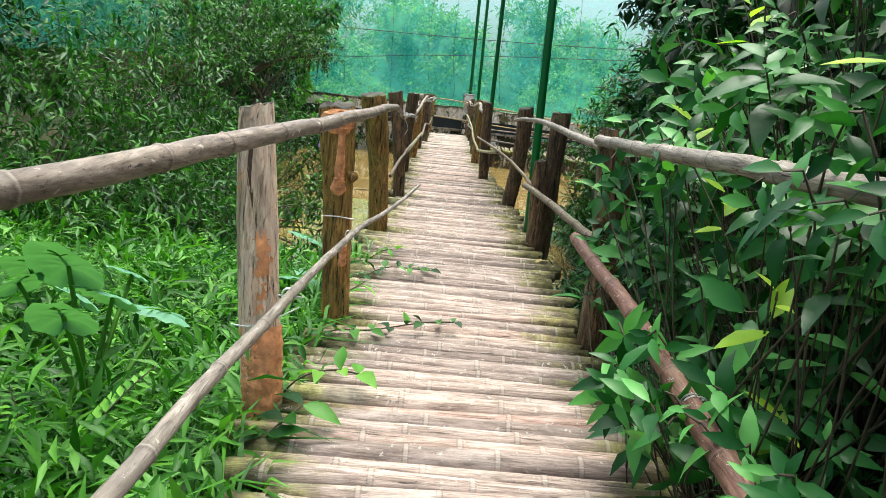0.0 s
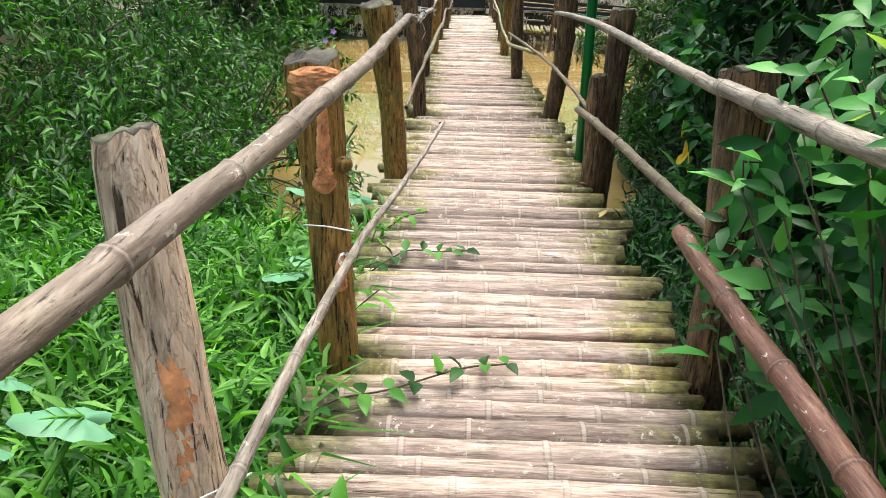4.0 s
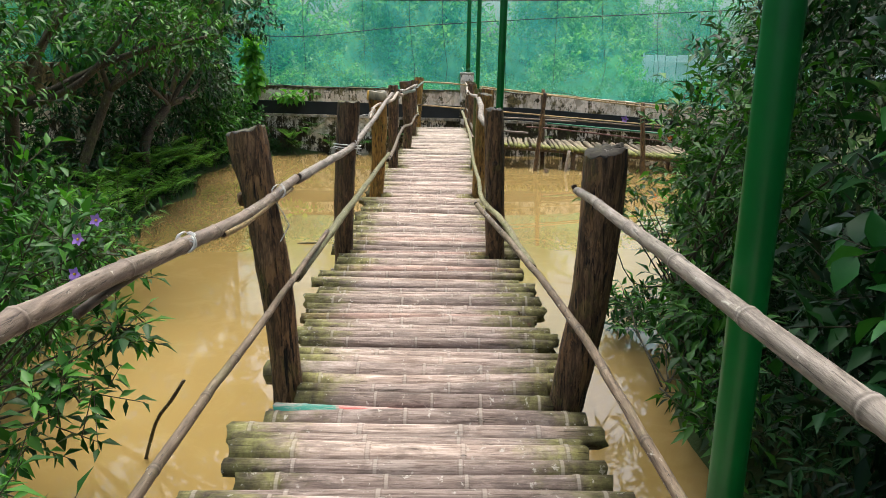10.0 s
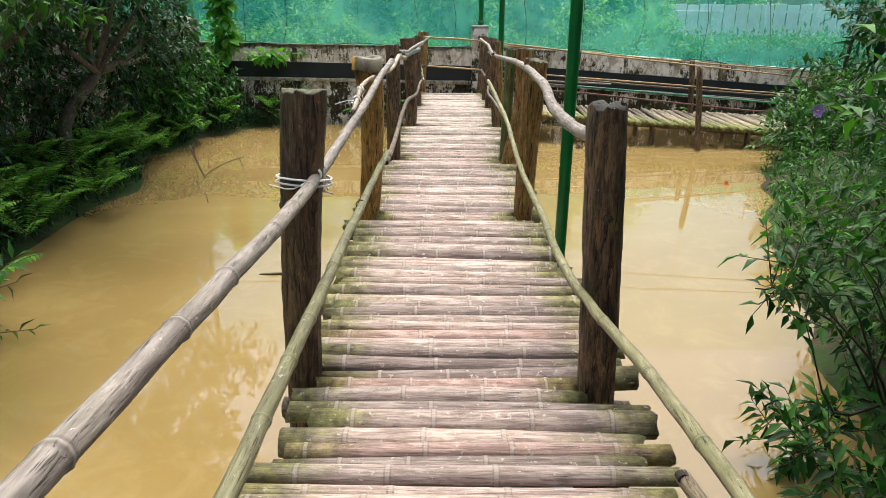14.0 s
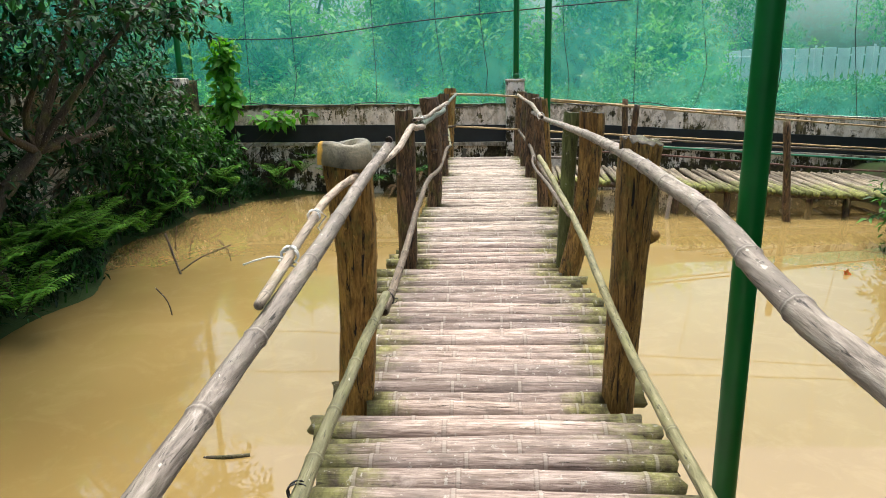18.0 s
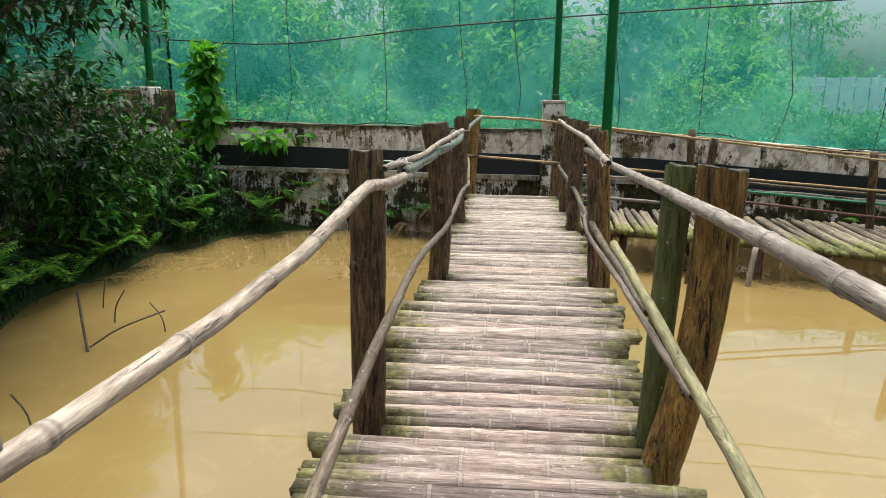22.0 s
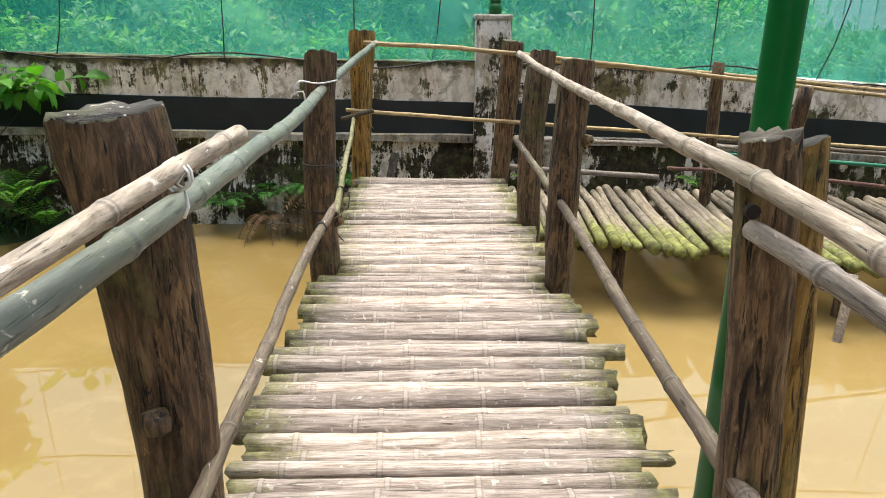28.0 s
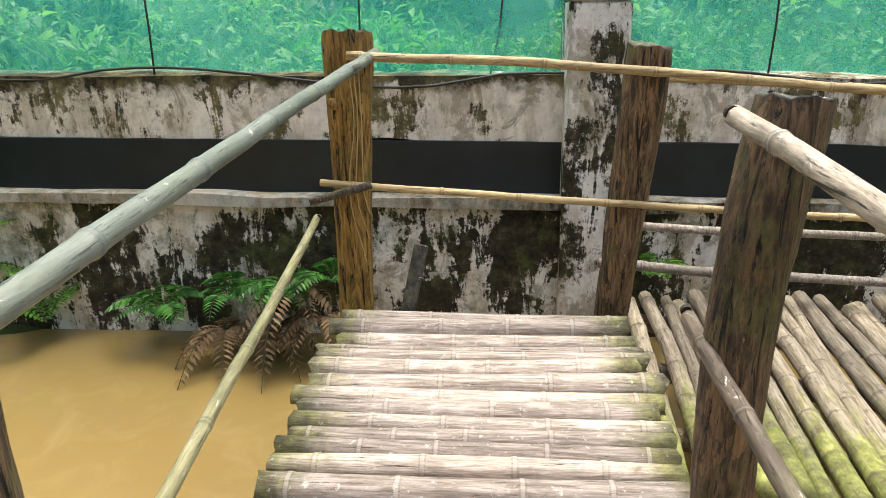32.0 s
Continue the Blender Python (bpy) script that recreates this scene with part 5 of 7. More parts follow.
# ---- plants ----
def ground_at(x, y):
    return float(ground_height(np.array([x]), np.array([y]))[0])


def scatter(x0, x1, y0, y1, n, seed, keep):
    r = np.random.default_rng(seed)
    x, y = r.uniform(x0, x1, n), r.uniform(y0, y1, n)
    z = ground_height(x, y)
    ok = keep(x, y) & (z > WATER_Z + 0.02)
    return np.stack([x, y, z - 0.01], 1)[ok]


def undergrowth(label, x0, x1, y0, y1, n, size, seed, material, height=0.2, width=0.22, keep=None, name="undergrowth"):
    """Low weeds: short upright sprigs with pointed leaves all over a patch of ground."""
    r = np.random.default_rng(seed)
    p = scatter(x0, x1, y0, y1, n, seed, keep or (lambda x, y: x > -99))
    blobs = [(q[0], q[1], q[2] + r.uniform(0.05, height), 0.06, 0.06, 0.08, 1) for q in p]
    v, f, tw = sprays(blobs, size, 8, seed, width, height * 1.1, False, 0.1, 0.2)
    ob = new(name, leaf_mesh(name, v, f, material))
    return tagged(ob, label, "weeds", "", "stuff")


undergrowth("lush weeds with pointed green leaves", -4.5, -0.7, 1.5, 8.5, 5200, 0.12, 51, GRASS, 0.32)
undergrowth("dark weeds between the shrubs", -5.0, -1.6, 8.0, 13.5, 2600, 0.12, 52, LEAF_MID, 0.3)
# west bank weeds take the near-black tone that stands for shade
undergrowth("weeds along the west bank", -5.05, -3.0, 13.0, 23.3, 3600, 0.12, 53, LEAF_SHADE, 0.34)
# these weeds get the shaded leaf tone: the bank's shade is in the colour
undergrowth("weeds on the east bank with shade in their colour", 0.75, 5.0, 2.5, 13.0, 4200, 0.11, 54, LEAF_SHADE, 0.26)
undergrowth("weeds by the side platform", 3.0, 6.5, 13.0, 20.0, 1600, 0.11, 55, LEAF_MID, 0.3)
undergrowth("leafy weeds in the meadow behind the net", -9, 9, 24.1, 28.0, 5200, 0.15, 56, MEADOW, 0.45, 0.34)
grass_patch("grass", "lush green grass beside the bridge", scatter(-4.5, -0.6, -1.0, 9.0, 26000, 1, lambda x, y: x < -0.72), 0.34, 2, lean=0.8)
# blades coloured near black to stand for shade under the trees
grass_patch("grass", "green grass on the shady bank, darkened in colour for the shade", scatter(0.62, 3.5, 3.0, 12.0, 9000, 3, lambda x, y: x > 0.7), 0.2, 4, LEAF_SHADE, 0.8)
grass_patch("grass", "dark green grass along the far bank", scatter(-5.0, -2.0, 9.0, 23.2, 5000, 5, lambda x, y: True), 0.2, 6, LEAF_MID, 0.8)
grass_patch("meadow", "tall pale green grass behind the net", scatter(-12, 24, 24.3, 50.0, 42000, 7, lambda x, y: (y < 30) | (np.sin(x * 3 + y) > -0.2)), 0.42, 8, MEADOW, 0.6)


def taro(label, root, stalks, seed):
    """A taro plant: long stalks, each with one big heart-shaped leaf."""
    r = np.random.default_rng(seed)
    t = thing("taro_plant", label, "plant", "taro plants", "", root)
    for dx, dy, h, size, yaw, tilt in stalks:
        top = np.array(root) + (dx, dy, h)
        line = smooth_path([root, np.array(root) + (dx * 0.3, dy * 0.3, h * 0.6), top], 0.06)
        part("stalk", tube(line, np.linspace(0.014, 0.007, len(line)), 7), LEAF_FERN, t)
        m = Matrix.Translation(top) @ Matrix.Rotation(radians(yaw), 4, "Z") @ Matrix.Rotation(radians(tilt), 4, "X")
        outline = []
        for k in range(28):
            a = k / 28 * 2 * math.pi
            rad = size * (0.74 + 0.62 * max(0, math.cos(a)) ** 4 + 0.14 * max(0, -math.cos(a)) - 0.72 * max(0, -math.cos(a)) ** 14 + 0.03 * math.sin(5 * a + seed))
            outline.append((rad * math.sin(a) * 0.9, rad * math.cos(a)))
        verts, faces = [(0, 0, 0)], []
        for s in (0.35, 0.7, 1.0):
            for k, (x, y) in enumerate(outline):
                verts.append((x * s, y * s, 0.12 * size * abs(x / size) * s - 0.22 * size * s * s + 0.04 * size * math.sin(k * 1.9) * s))
        for k in range(28):
            faces.append((0, 1 + k, 1 + (k + 1) % 28))
            for q in (0, 28):
                faces.append((1 + q + k, 29 + q + k, 29 + q + (k + 1) % 28, 1 + q + (k + 1) % 28))
        blade = part("blade", ([m @ Vector(v) for v in verts], faces), LEAF_TARO, t)
        vein = [m @ Vector((0, y * size, 0.006 - 0.22 * size * y * y)) for y in np.linspace(0, 1.0, 6)]
        for side in (-1, 1):
            for q in (0.1, 0.35, 0.6):
                ends = [(side * w * size * 0.5, (q + 0.3 * w - 0.12) * size) for w in (0.0, 0.5, 1.0)]
                rib = [m @ Vector((x, y, 0.005 + 0.12 * abs(x) - 0.22 * (x * x + y * y) / size)) for x, y in ends]
                part("vein", tube(rib, [0.0028, 0.002, 0.001], 5), LEAF_FRESH, blade)
        part("midrib", tube(vein, np.linspace(0.006, 0.002, 6), 5), LEAF_FRESH, blade)
    return t


taro("taro with broad pale green leaves in the grass", (-1.3, 3.65, -0.35), [(-0.04, -0.03, 0.82, 0.16, 185, 42), (0.04, 0.1, 0.69, 0.13, 165, 32), (0.13, -0.38, 0.78, 0.13, 195, 38), (0.12, 0.4, 0.54, 0.12, 120, 22), (0.02, 0.3, 0.72, 0.08, 150, 30), (-0.22, 0.0, 0.74, 0.1, 230, 35)], 2)
taro("taro with broad leaves further back in the grass", (-1.95, 4.4, -0.35), [(0.1, -0.1, 0.6, 0.16, 190, 35), (0.3, -0.12, 0.5, 0.14, 150, 40), (-0.3, 0.0, 0.58, 0.15, 250, 30)], 3)
taro("taro with blue-green leaves at the water's edge", (-0.95, 6.6, -0.55), [(0.05, -0.1, 0.42, 0.17, 200, 20), (-0.15, 0.1, 0.5, 0.15, 120, 25), (0.1, 0.2, 0.45, 0.13, 60, 15), (-0.1, -0.45, 0.3, 0.17, 160, 25)], 5)
taro("small taro with fresh leaves beside the deck", (-1.0, 5.4, -0.35), [(0.0, 0.0, 0.35, 0.14, 190, 20), (0.15, 0.15, 0.3, 0.12, 80, 25)], 9)

# ferns in the grass and on the bank
fern("single upright light green fern beside the bridge", [(-1.22, 3.2, -0.1), (-1.0, 4.75, -0.3), (-1.5, 6.3, -0.4)], 0.62, 11, LEAF_FRESH, 4, 0.2, group="")
r1 = np.random.default_rng(77)
bank = [(-3.75, 13.4), (-4.1, 14.1), (-4.15, 14.8), (-4.2, 15.5), (-4.2, 16.2), (-4.25, 16.9), (-4.35, 17.6), (-4.5, 18.3), (-4.7, 19.1), (-4.7, 20.2), (-4.55, 21.1), (-4.3, 22.2), (-3.6, 23.1), (-2.95, 23.4), (-4.6, 14.6), (-4.65, 15.9), (-4.7, 17.2)]
for i, (x, y) in enumerate(bank):
    roots = [(x + a, y + b, ground_at(x + a, y + b) + r1.uniform(0.2, 0.5)) for a, b in r1.normal(0, 0.2, (4, 2))]
    roots = [p for p in roots if p[2] > WATER_Z] or [(x - 0.2, y, WATER_Z + 0.1)]
    fern("green arching fern on the pond bank", roots, 0.68 if y < 20 else 0.55, 200 + i * 5, LEAF_FERN, 8, 0.36)
fern("fern growing from the foot of the wall", [(-1.9, 23.35, -0.5), (-1.5, 23.35, -0.42), (-1.1, 23.35, -0.36), (-0.85, 23.35, -0.3)], 0.46, 310, LEAF_MID, 12, 0.6, group="ferns at the wall", lean=(0, -0.2, 0))
fern("withered brown fern hanging over the water", [(-1.5, 23.3, -0.6), (-1.2, 23.3, -0.58), (-0.9, 23.25, -0.48), (-1.05, 23.28, -0.35)], 0.45, 320, LEAF_DRY, 10, 0.95, group="ferns at the wall", lean=(0, -0.5, 0))
fern("small fern between platform and wall", [(0.95, 23.35, -0.25), (2.6, 23.3, -0.3), (4.9, 23.3, -0.4)], 0.32, 330, LEAF_FERN, 8, 0.5, group="ferns at the wall")

# large shrubs to the west
bush("shrub", "dense leafy green shrub on the west bank", "shrub", (-2.9, 9.6, -0.4), [(-2.9, 9.4, 0.1, 0.9, 1.0, 0.6, 260), (-2.6, 8.5, -0.05, 0.5, 0.8, 0.4, 150), (-3.4, 10.8, 0.2, 0.9, 0.9, 0.6, 220), (-2.65, 10.2, -0.2, 0.4, 0.7, 0.35, 120), (-3.0, 11.8, -0.05, 0.6, 0.8, 0.45, 150)], 0.1, LEAF_MID, 21, 9, 0.32, 0.3, 0.03)
bush("shrub", "leafy green shrub hanging over the water", "shrub", (-2.2, 8.0, -0.4), [(-2.2, 8.2, -0.25, 0.4, 0.6, 0.35, 110), (-2.1, 7.1, -0.15, 0.5, 0.5, 0.35, 120), (-2.6, 7.2, 0.1, 0.7, 0.7, 0.5, 150), (-1.35, 8.0, 0.0, 0.1, 0.15, 0.12, 7), (-1.6, 8.3, -0.1, 0.15, 0.3, 0.15, 16), (-1.2, 8.1, -0.25, 0.16, 0.3, 0.22, 24), (-1.35, 7.7, -0.45, 0.14, 0.2, 0.15, 8), (-2.0, 6.9, -0.35, 0.35, 0.4, 0.25, 36), (-1.95, 7.6, -0.4, 0.2, 0.4, 0.2, 24)], 0.1, LEAF_MID, 22, 9, 0.3, 0.3, 0.02, hang=0.35)
bush("shrub", "spray of leaves and violet flowers over the pond", "shrub", (-2.3, 9.2, -0.35), [(-1.72, 9.25, 0.35, 0.24, 0.3, 0.3, 34), (-1.5, 9.2, 0.55, 0.16, 0.2, 0.2, 16), (-1.38, 9.15, 0.2, 0.14, 0.13, 0.12, 14), (-1.85, 9.2, 0.72, 0.2, 0.25, 0.2, 16), (-1.47, 8.9, -0.02, 0.16, 0.2, 0.16, 18), (-1.7, 8.85, -0.1, 0.2, 0.2, 0.2, 16)], 0.095, LEAF_MID, 60, 8, 0.36, 0.24, 0.012, hang=0.3)
bush("shrub", "tall feathery green shrub beyond the grass", "shrub", (-3.6, 7.2, -0.3), [(-3.5, 7.4, 0.7, 0.9, 0.9, 0.7, 173), (-2.9, 8.4, 0.9, 0.7, 0.8, 0.6, 136), (-3.9, 8.6, 1.0, 0.9, 1.0, 0.9, 173), (-3.2, 6.6, 0.1, 0.9, 0.7, 0.5, 124)], 0.11, LEAF_MID, 23, 9, 0.26, 0.34, 0.03)
# shade at the west wall is given by this shrub's leaf colour
bush("shrub", "shady shrub at the west wall, shade put into its leaf colour", "shrub", (-4.4, 5.6, -0.2), [(-4.3, 5.6, 0.5, 0.9, 1.2, 0.8, 260), (-4.5, 4.0, 0.7, 0.8, 1.1, 0.9, 240), (-4.6, 7.4, 1.3, 0.8, 1.2, 0.9, 260)], 0.13, LEAF_SHADE, 24, 8, 0.3, 0.34, 0.035)
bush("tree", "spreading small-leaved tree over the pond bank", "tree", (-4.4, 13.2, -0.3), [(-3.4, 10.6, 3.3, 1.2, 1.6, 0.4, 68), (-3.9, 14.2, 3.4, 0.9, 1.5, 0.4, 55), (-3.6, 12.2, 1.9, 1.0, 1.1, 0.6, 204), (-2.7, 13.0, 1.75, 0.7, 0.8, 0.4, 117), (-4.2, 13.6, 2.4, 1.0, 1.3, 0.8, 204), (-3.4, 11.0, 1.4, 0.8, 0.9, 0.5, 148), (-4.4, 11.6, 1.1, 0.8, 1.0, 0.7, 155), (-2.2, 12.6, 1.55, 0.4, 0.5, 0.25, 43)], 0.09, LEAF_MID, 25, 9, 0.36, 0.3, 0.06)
# mid-green foliage painted near black here and below, standing for its shade
bush("tree", "leafy tree leaning out from the west wall, coloured as if shaded", "tree", (-4.4, 16.7, -0.4), [(-4.0, 17.6, 3.3, 0.9, 1.8, 0.4, 144), (-4.3, 18.6, 1.3, 0.7, 1.1, 0.6, 156), (-3.9, 17.4, 1.9, 0.9, 1.2, 0.5, 168), (-4.6, 16.4, 1.4, 0.6, 1.0, 0.7, 144), (-4.6, 20.0, 1.1, 0.5, 1.1, 0.6, 144), (-3.3, 18.4, 2.15, 0.7, 0.8, 0.35, 78)], 0.115, LEAF_SHADE, 26, 9, 0.42, 0.32, 0.06)
bush("shrub", "dense shrub in front of the west wall, coloured as if shaded", "shrub", (-4.75, 16.5, -0.3), [(-4.75, 13.8, 0.35, 0.35, 0.9, 0.6, 105), (-4.7, 15.4, 0.5, 0.35, 0.9, 0.7, 118), (-4.7, 17.1, 0.55, 0.35, 0.9, 0.7, 118), (-4.75, 18.8, 0.6, 0.3, 0.9, 0.6, 105), (-4.7, 20.2, 0.75, 0.3, 0.7, 0.5, 77)], 0.13, LEAF_SHADE, 47, 8, 0.36, 0.3, 0.02)
bush("tree", "overhanging tree with broad dark leaves", "tree", (-4.7, 14.9, -0.3), [(-3.3, 15.6, 2.35, 0.8, 0.9, 0.35, 96), (-3.9, 16.6, 2.6, 0.8, 1.0, 0.5, 120), (-2.6, 15.0, 2.45, 0.5, 0.6, 0.25, 40), (-4.3, 15.2, 1.9, 0.6, 1.0, 0.6, 112)], 0.16, LEAF_GLOSSY, 48, 7, 0.45, 0.32, 0.05, hang=0.3)
bush("shrub", "broad-leaved shrub in the corner of the walls", "shrub", (-4.75, 21.6, -0.5), [(-4.7, 21.6, 0.45, 0.45, 0.9, 0.55, 150), (-4.55, 22.9, 0.1, 0.45, 0.4, 0.4, 70), (-4.7, 20.4, 0.2, 0.4, 0.8, 0.5, 110)], 0.13, LEAF_MID, 27, 8, 0.45, 0.3, 0.02)
bush("climber", "large-leaved climber on the corner of the net", "climber", (-4.65, 23.45, -0.4), [(-4.55, 23.45, 1.6, 0.2, 0.12, 0.5, 34), (-4.6, 23.4, 0.9, 0.22, 0.12, 0.3, 22), (-3.6, 23.35, 0.62, 0.45, 0.1, 0.12, 14)], 0.2, LEAF_FRESH, 28, 6, 0.62, 0.3, 0.012, True, 0.4)

bush("water_plant", "thin leafy weeds standing in the shallow water", "plant", (-1.25, 7.4, -0.8), [(-1.25, 7.35, -0.55, 0.2, 0.4, 0.1, 22), (-1.45, 7.9, -0.55, 0.2, 0.3, 0.12, 18), (-1.0, 7.1, -0.6, 0.12, 0.2, 0.08, 9)], 0.09, LEAF_SHADE, 58, 6, 0.34, 0.22, 0.008)

# near shrubs to the east
def whorl_shrub(label, root, tips, size, material, seed, per=7, width=0.36, droop=0.4, stem=0.009, name="shrub"):
    """A shrub of long stems; each ends in a whorl of broad pointed leaves. tips: an N x 6 array of place and way."""
    r = np.random.default_rng(seed)
    t = thing(name, label, "shrub", "", "", root)
    O, D, U, S, lines = [], [], [], [], []
    root = np.array(root, float)
    for p, w in zip(tips[:, :3], tips[:, 3:]):
        w = w / np.linalg.norm(w)
        base = root + r.normal(0, 0.12, 3) * [1, 1, 0]
        mid = base * 0.45 + p * 0.55 + r.normal(0, 0.06, 3) - w * 0.12
        lines.append(smooth_path([base, mid, p - w * 0.1, p], 0.12))
        a = np.cross(w, [0.3, 0.2, 1.0])
        a /= np.linalg.norm(a)
        b = np.cross(w, a)
        n = r.integers(per - 2, per + 2)
        for k in range(n):
            phi = k * 2.4 + r.uniform(-0.3, 0.3)
            back = 0.16 * k / n
            out = a * math.cos(phi) + b * math.sin(phi)
            lift = 0.75 - 0.75 * k / n
            O.append(p - w * back), D.append(out + w * lift + [0, 0, -0.1]), U.append(w + r.normal(0, 0.15, 3)), S.append(size * r.uniform(0.6, 1.2) * (0.75 + 0.4 * k / n))
    S = np.array(S)
    v, f = fine_leaves(np.array(O), np.array(D), np.array(U), S, S * width * r.uniform(0.85, 1.2, len(S)), 0.13, droop)
    tagged(part("foliage", leaf_mesh("foliage", v, f, material), material, t), kind="stuff")
    seg = [(ln[k], ln[k + 1]) for ln in lines for k in range(len(ln) - 1)]
    tagged(part("stem_mass", leaf_mesh("stem_mass", *twig_mesh(seg, stem * 0.5), TWIG), TWIG, t), kind="stuff")
    return t


def shoot_tips(n, seed, x0, depth, ys, zs, way=(-0.6, -0.45, 0.6)):
    """Places and ways of shoots on the side of a shrub that faces the bridge."""
    r = np.random.default_rng(seed)
    y, z = r.uniform(*ys, n), r.uniform(*zs, n)
    x = x0 + 0.05 * np.sin(y * 5 + z * 3) + depth * r.random(n) ** 1.6 + 0.1 * np.abs(z - np.mean(zs)) / (zs[1] - zs[0])
    return np.concatenate([np.stack([x, y, z], 1), np.array(way) + r.normal(0, 0.4, (n, 3))], 1)


# fills the gaps behind the shrub; its interior shade is painted as leaf colour
bush("shrub", "inner growth of a broad-leaved shrub, coloured as deep shade", "shrub", (1.7, 3.6, -0.4), [(1.6, 3.4, 0.6, 0.45, 0.9, 0.7, 110), (1.7, 4.3, 1.4, 0.5, 0.7, 0.6, 90), (1.9, 2.8, 1.5, 0.5, 0.8, 0.7, 90), (1.5, 3.4, 0.0, 0.4, 0.9, 0.4, 60), (2.3, 3.8, 2.1, 0.7, 1.0, 0.5, 80)], 0.17, LEAF_SHADE, 31, 8, 0.4, 0.3, 0.026)
whorl_shrub("large glossy broad-leaved shrub beside the bridge", (1.35, 3.7, -0.4), np.concatenate([shoot_tips(95, 301, 0.68, 0.5, (3.3, 4.35), (0.15, 1.3)), shoot_tips(110, 302, 0.82, 0.7, (3.2, 5.0), (0.9, 2.1)), shoot_tips(18, 303, 0.92, 0.6, (2.6, 3.6), (-0.1, 0.6)), shoot_tips(70, 304, 0.92, 0.6, (2.2, 3.4), (0.5, 1.9))]), 0.125, LEAF_BROAD, 305, 8, 0.36, 0.5)
whorl_shrub("broad-leaved shoots leaning out over the rail", (1.1, 3.5, -0.4), np.array([(0.66, 3.25, 0.62, -0.6, -0.3, 0.5), (0.66, 3.75, 1.0, -0.6, -0.2, 0.6), (0.7, 3.5, 1.3, -0.4, -0.3, 0.8), (0.68, 4.1, 0.85, -0.6, -0.2, 0.5), (0.72, 3.0, 0.95, -0.5, -0.4, 0.6), (0.7, 4.35, 1.25, -0.5, -0.3, 0.6), (0.6, 4.2, 0.55, -0.6, -0.4, 0.4), (0.62, 4.3, 0.95, -0.6, -0.4, 0.4), (0.6, 4.1, 0.32, -0.6, -0.4, 0.5), (0.64, 2.75, 1.05, -0.5, -0.3, 0.7), (0.7, 2.45, 0.95, -0.5, -0.3, 0.7), (0.62, 3.2, 0.98, -0.4, -0.3, 0.8)]), 0.18, LEAF_BROAD, 306, 6, 0.4, 0.35)
whorl_shrub("low leafy plant with red flowers at the deck's edge", (0.95, 3.6, -0.35), np.concatenate([shoot_tips(30, 307, 0.64, 0.25, (2.9, 4.3), (-0.02, 0.3), (-0.5, -0.5, 0.7)), shoot_tips(10, 308, 0.47, 0.22, (2.3, 3.05), (0.02, 0.4), (-0.4, -0.5, 0.8))]), 0.095, LEAF_MID, 309, 7, 0.42, 0.3)
whorl_shrub("shrub with fresh yellow-green shoots", (1.05, 3.6, -0.4), np.array([(0.72, 2.95, 1.38, -0.2, -0.2, 1.0), (0.66, 3.1, 0.72, -0.15, -0.3, 1.0), (0.7, 3.6, 0.9, -0.2, -0.2, 1.0), (0.85, 3.3, 0.3, -0.2, -0.3, 1.0), (0.68, 2.9, 0.14, -0.2, -0.2, 1.0), (0.8, 3.9, 1.5, -0.2, -0.2, 1.0), (0.95, 2.9, 0.85, -0.2, -0.2, 1.0), (0.78, 4.2, 1.1, -0.2, -0.2, 1.0)]), 0.15, LEAF_SHOOT, 310, 5, 0.34, 0.05)
whorl_shrub("leafy shoots hanging across the rails beside the deck", (0.75, 3.2, -0.4), np.concatenate([shoot_tips(38, 311, 0.34, 0.13, (2.1, 3.35), (0.2, 0.58)), shoot_tips(18, 316, 0.34, 0.12, (1.7, 2.3), (0.06, 0.42)), shoot_tips(14, 312, 0.46, 0.12, (2.25, 3.05), (0.9, 1.18)), shoot_tips(12, 313, 0.47, 0.12, (3.65, 4.4), (0.72, 1.1)), shoot_tips(9, 314, 0.5, 0.1, (4.05, 4.5), (0.25, 0.7))]), 0.115, LEAF_BROAD, 315, 7, 0.38, 0.4)
# added out of view: mass and crown that block sky light from nearby leaves
bush("shrub", "added unseen shrub that shades the leaves at the start of the bridge", "shrub", (1.7, 1.6, -0.4), [(1.5, 1.6, 0.2, 0.5, 0.9, 0.5, 120), (1.35, 2.1, 2.25, 0.8, 1.1, 0.3, 320), (1.6, 1.5, 1.1, 0.55, 0.9, 0.6, 130), (1.7, 0.6, 0.6, 0.6, 0.7, 0.9, 110)], 0.17, LEAF_SHADE, 32, 8, 0.4, 0.3, 0.026)
# deep shade of the east bank is painted into this foliage
bush("shrub", "shady shrub on the east bank, its shade put into the leaf colour", "shrub", (2.3, 6.6, -0.3), [(2.1, 6.4, 0.5, 0.8, 0.9, 0.8, 230), (2.5, 7.8, 0.9, 0.8, 1.0, 1.0, 260), (2.9, 5.6, 1.6, 0.9, 1.2, 0.9, 240), (2.2, 8.8, 0.4, 0.6, 0.8, 0.7, 200), (1.6, 5.7, 1.5, 0.5, 0.6, 0.4, 90)], 0.15, LEAF_SHADE, 34, 8, 0.4, 0.32, 0.035)
bush("shrub", "shrub with large ribbed leaves beside the bridge", "shrub", (1.35, 6.0, -0.4), [(1.32, 6.1, 0.25, 0.22, 0.3, 0.2, 15), (1.25, 6.35, 0.0, 0.2, 0.25, 0.2, 10)], 0.2, LEAF_GLOSSY, 35, 7, 0.36, 0.34, 0.012, True, 0.3)
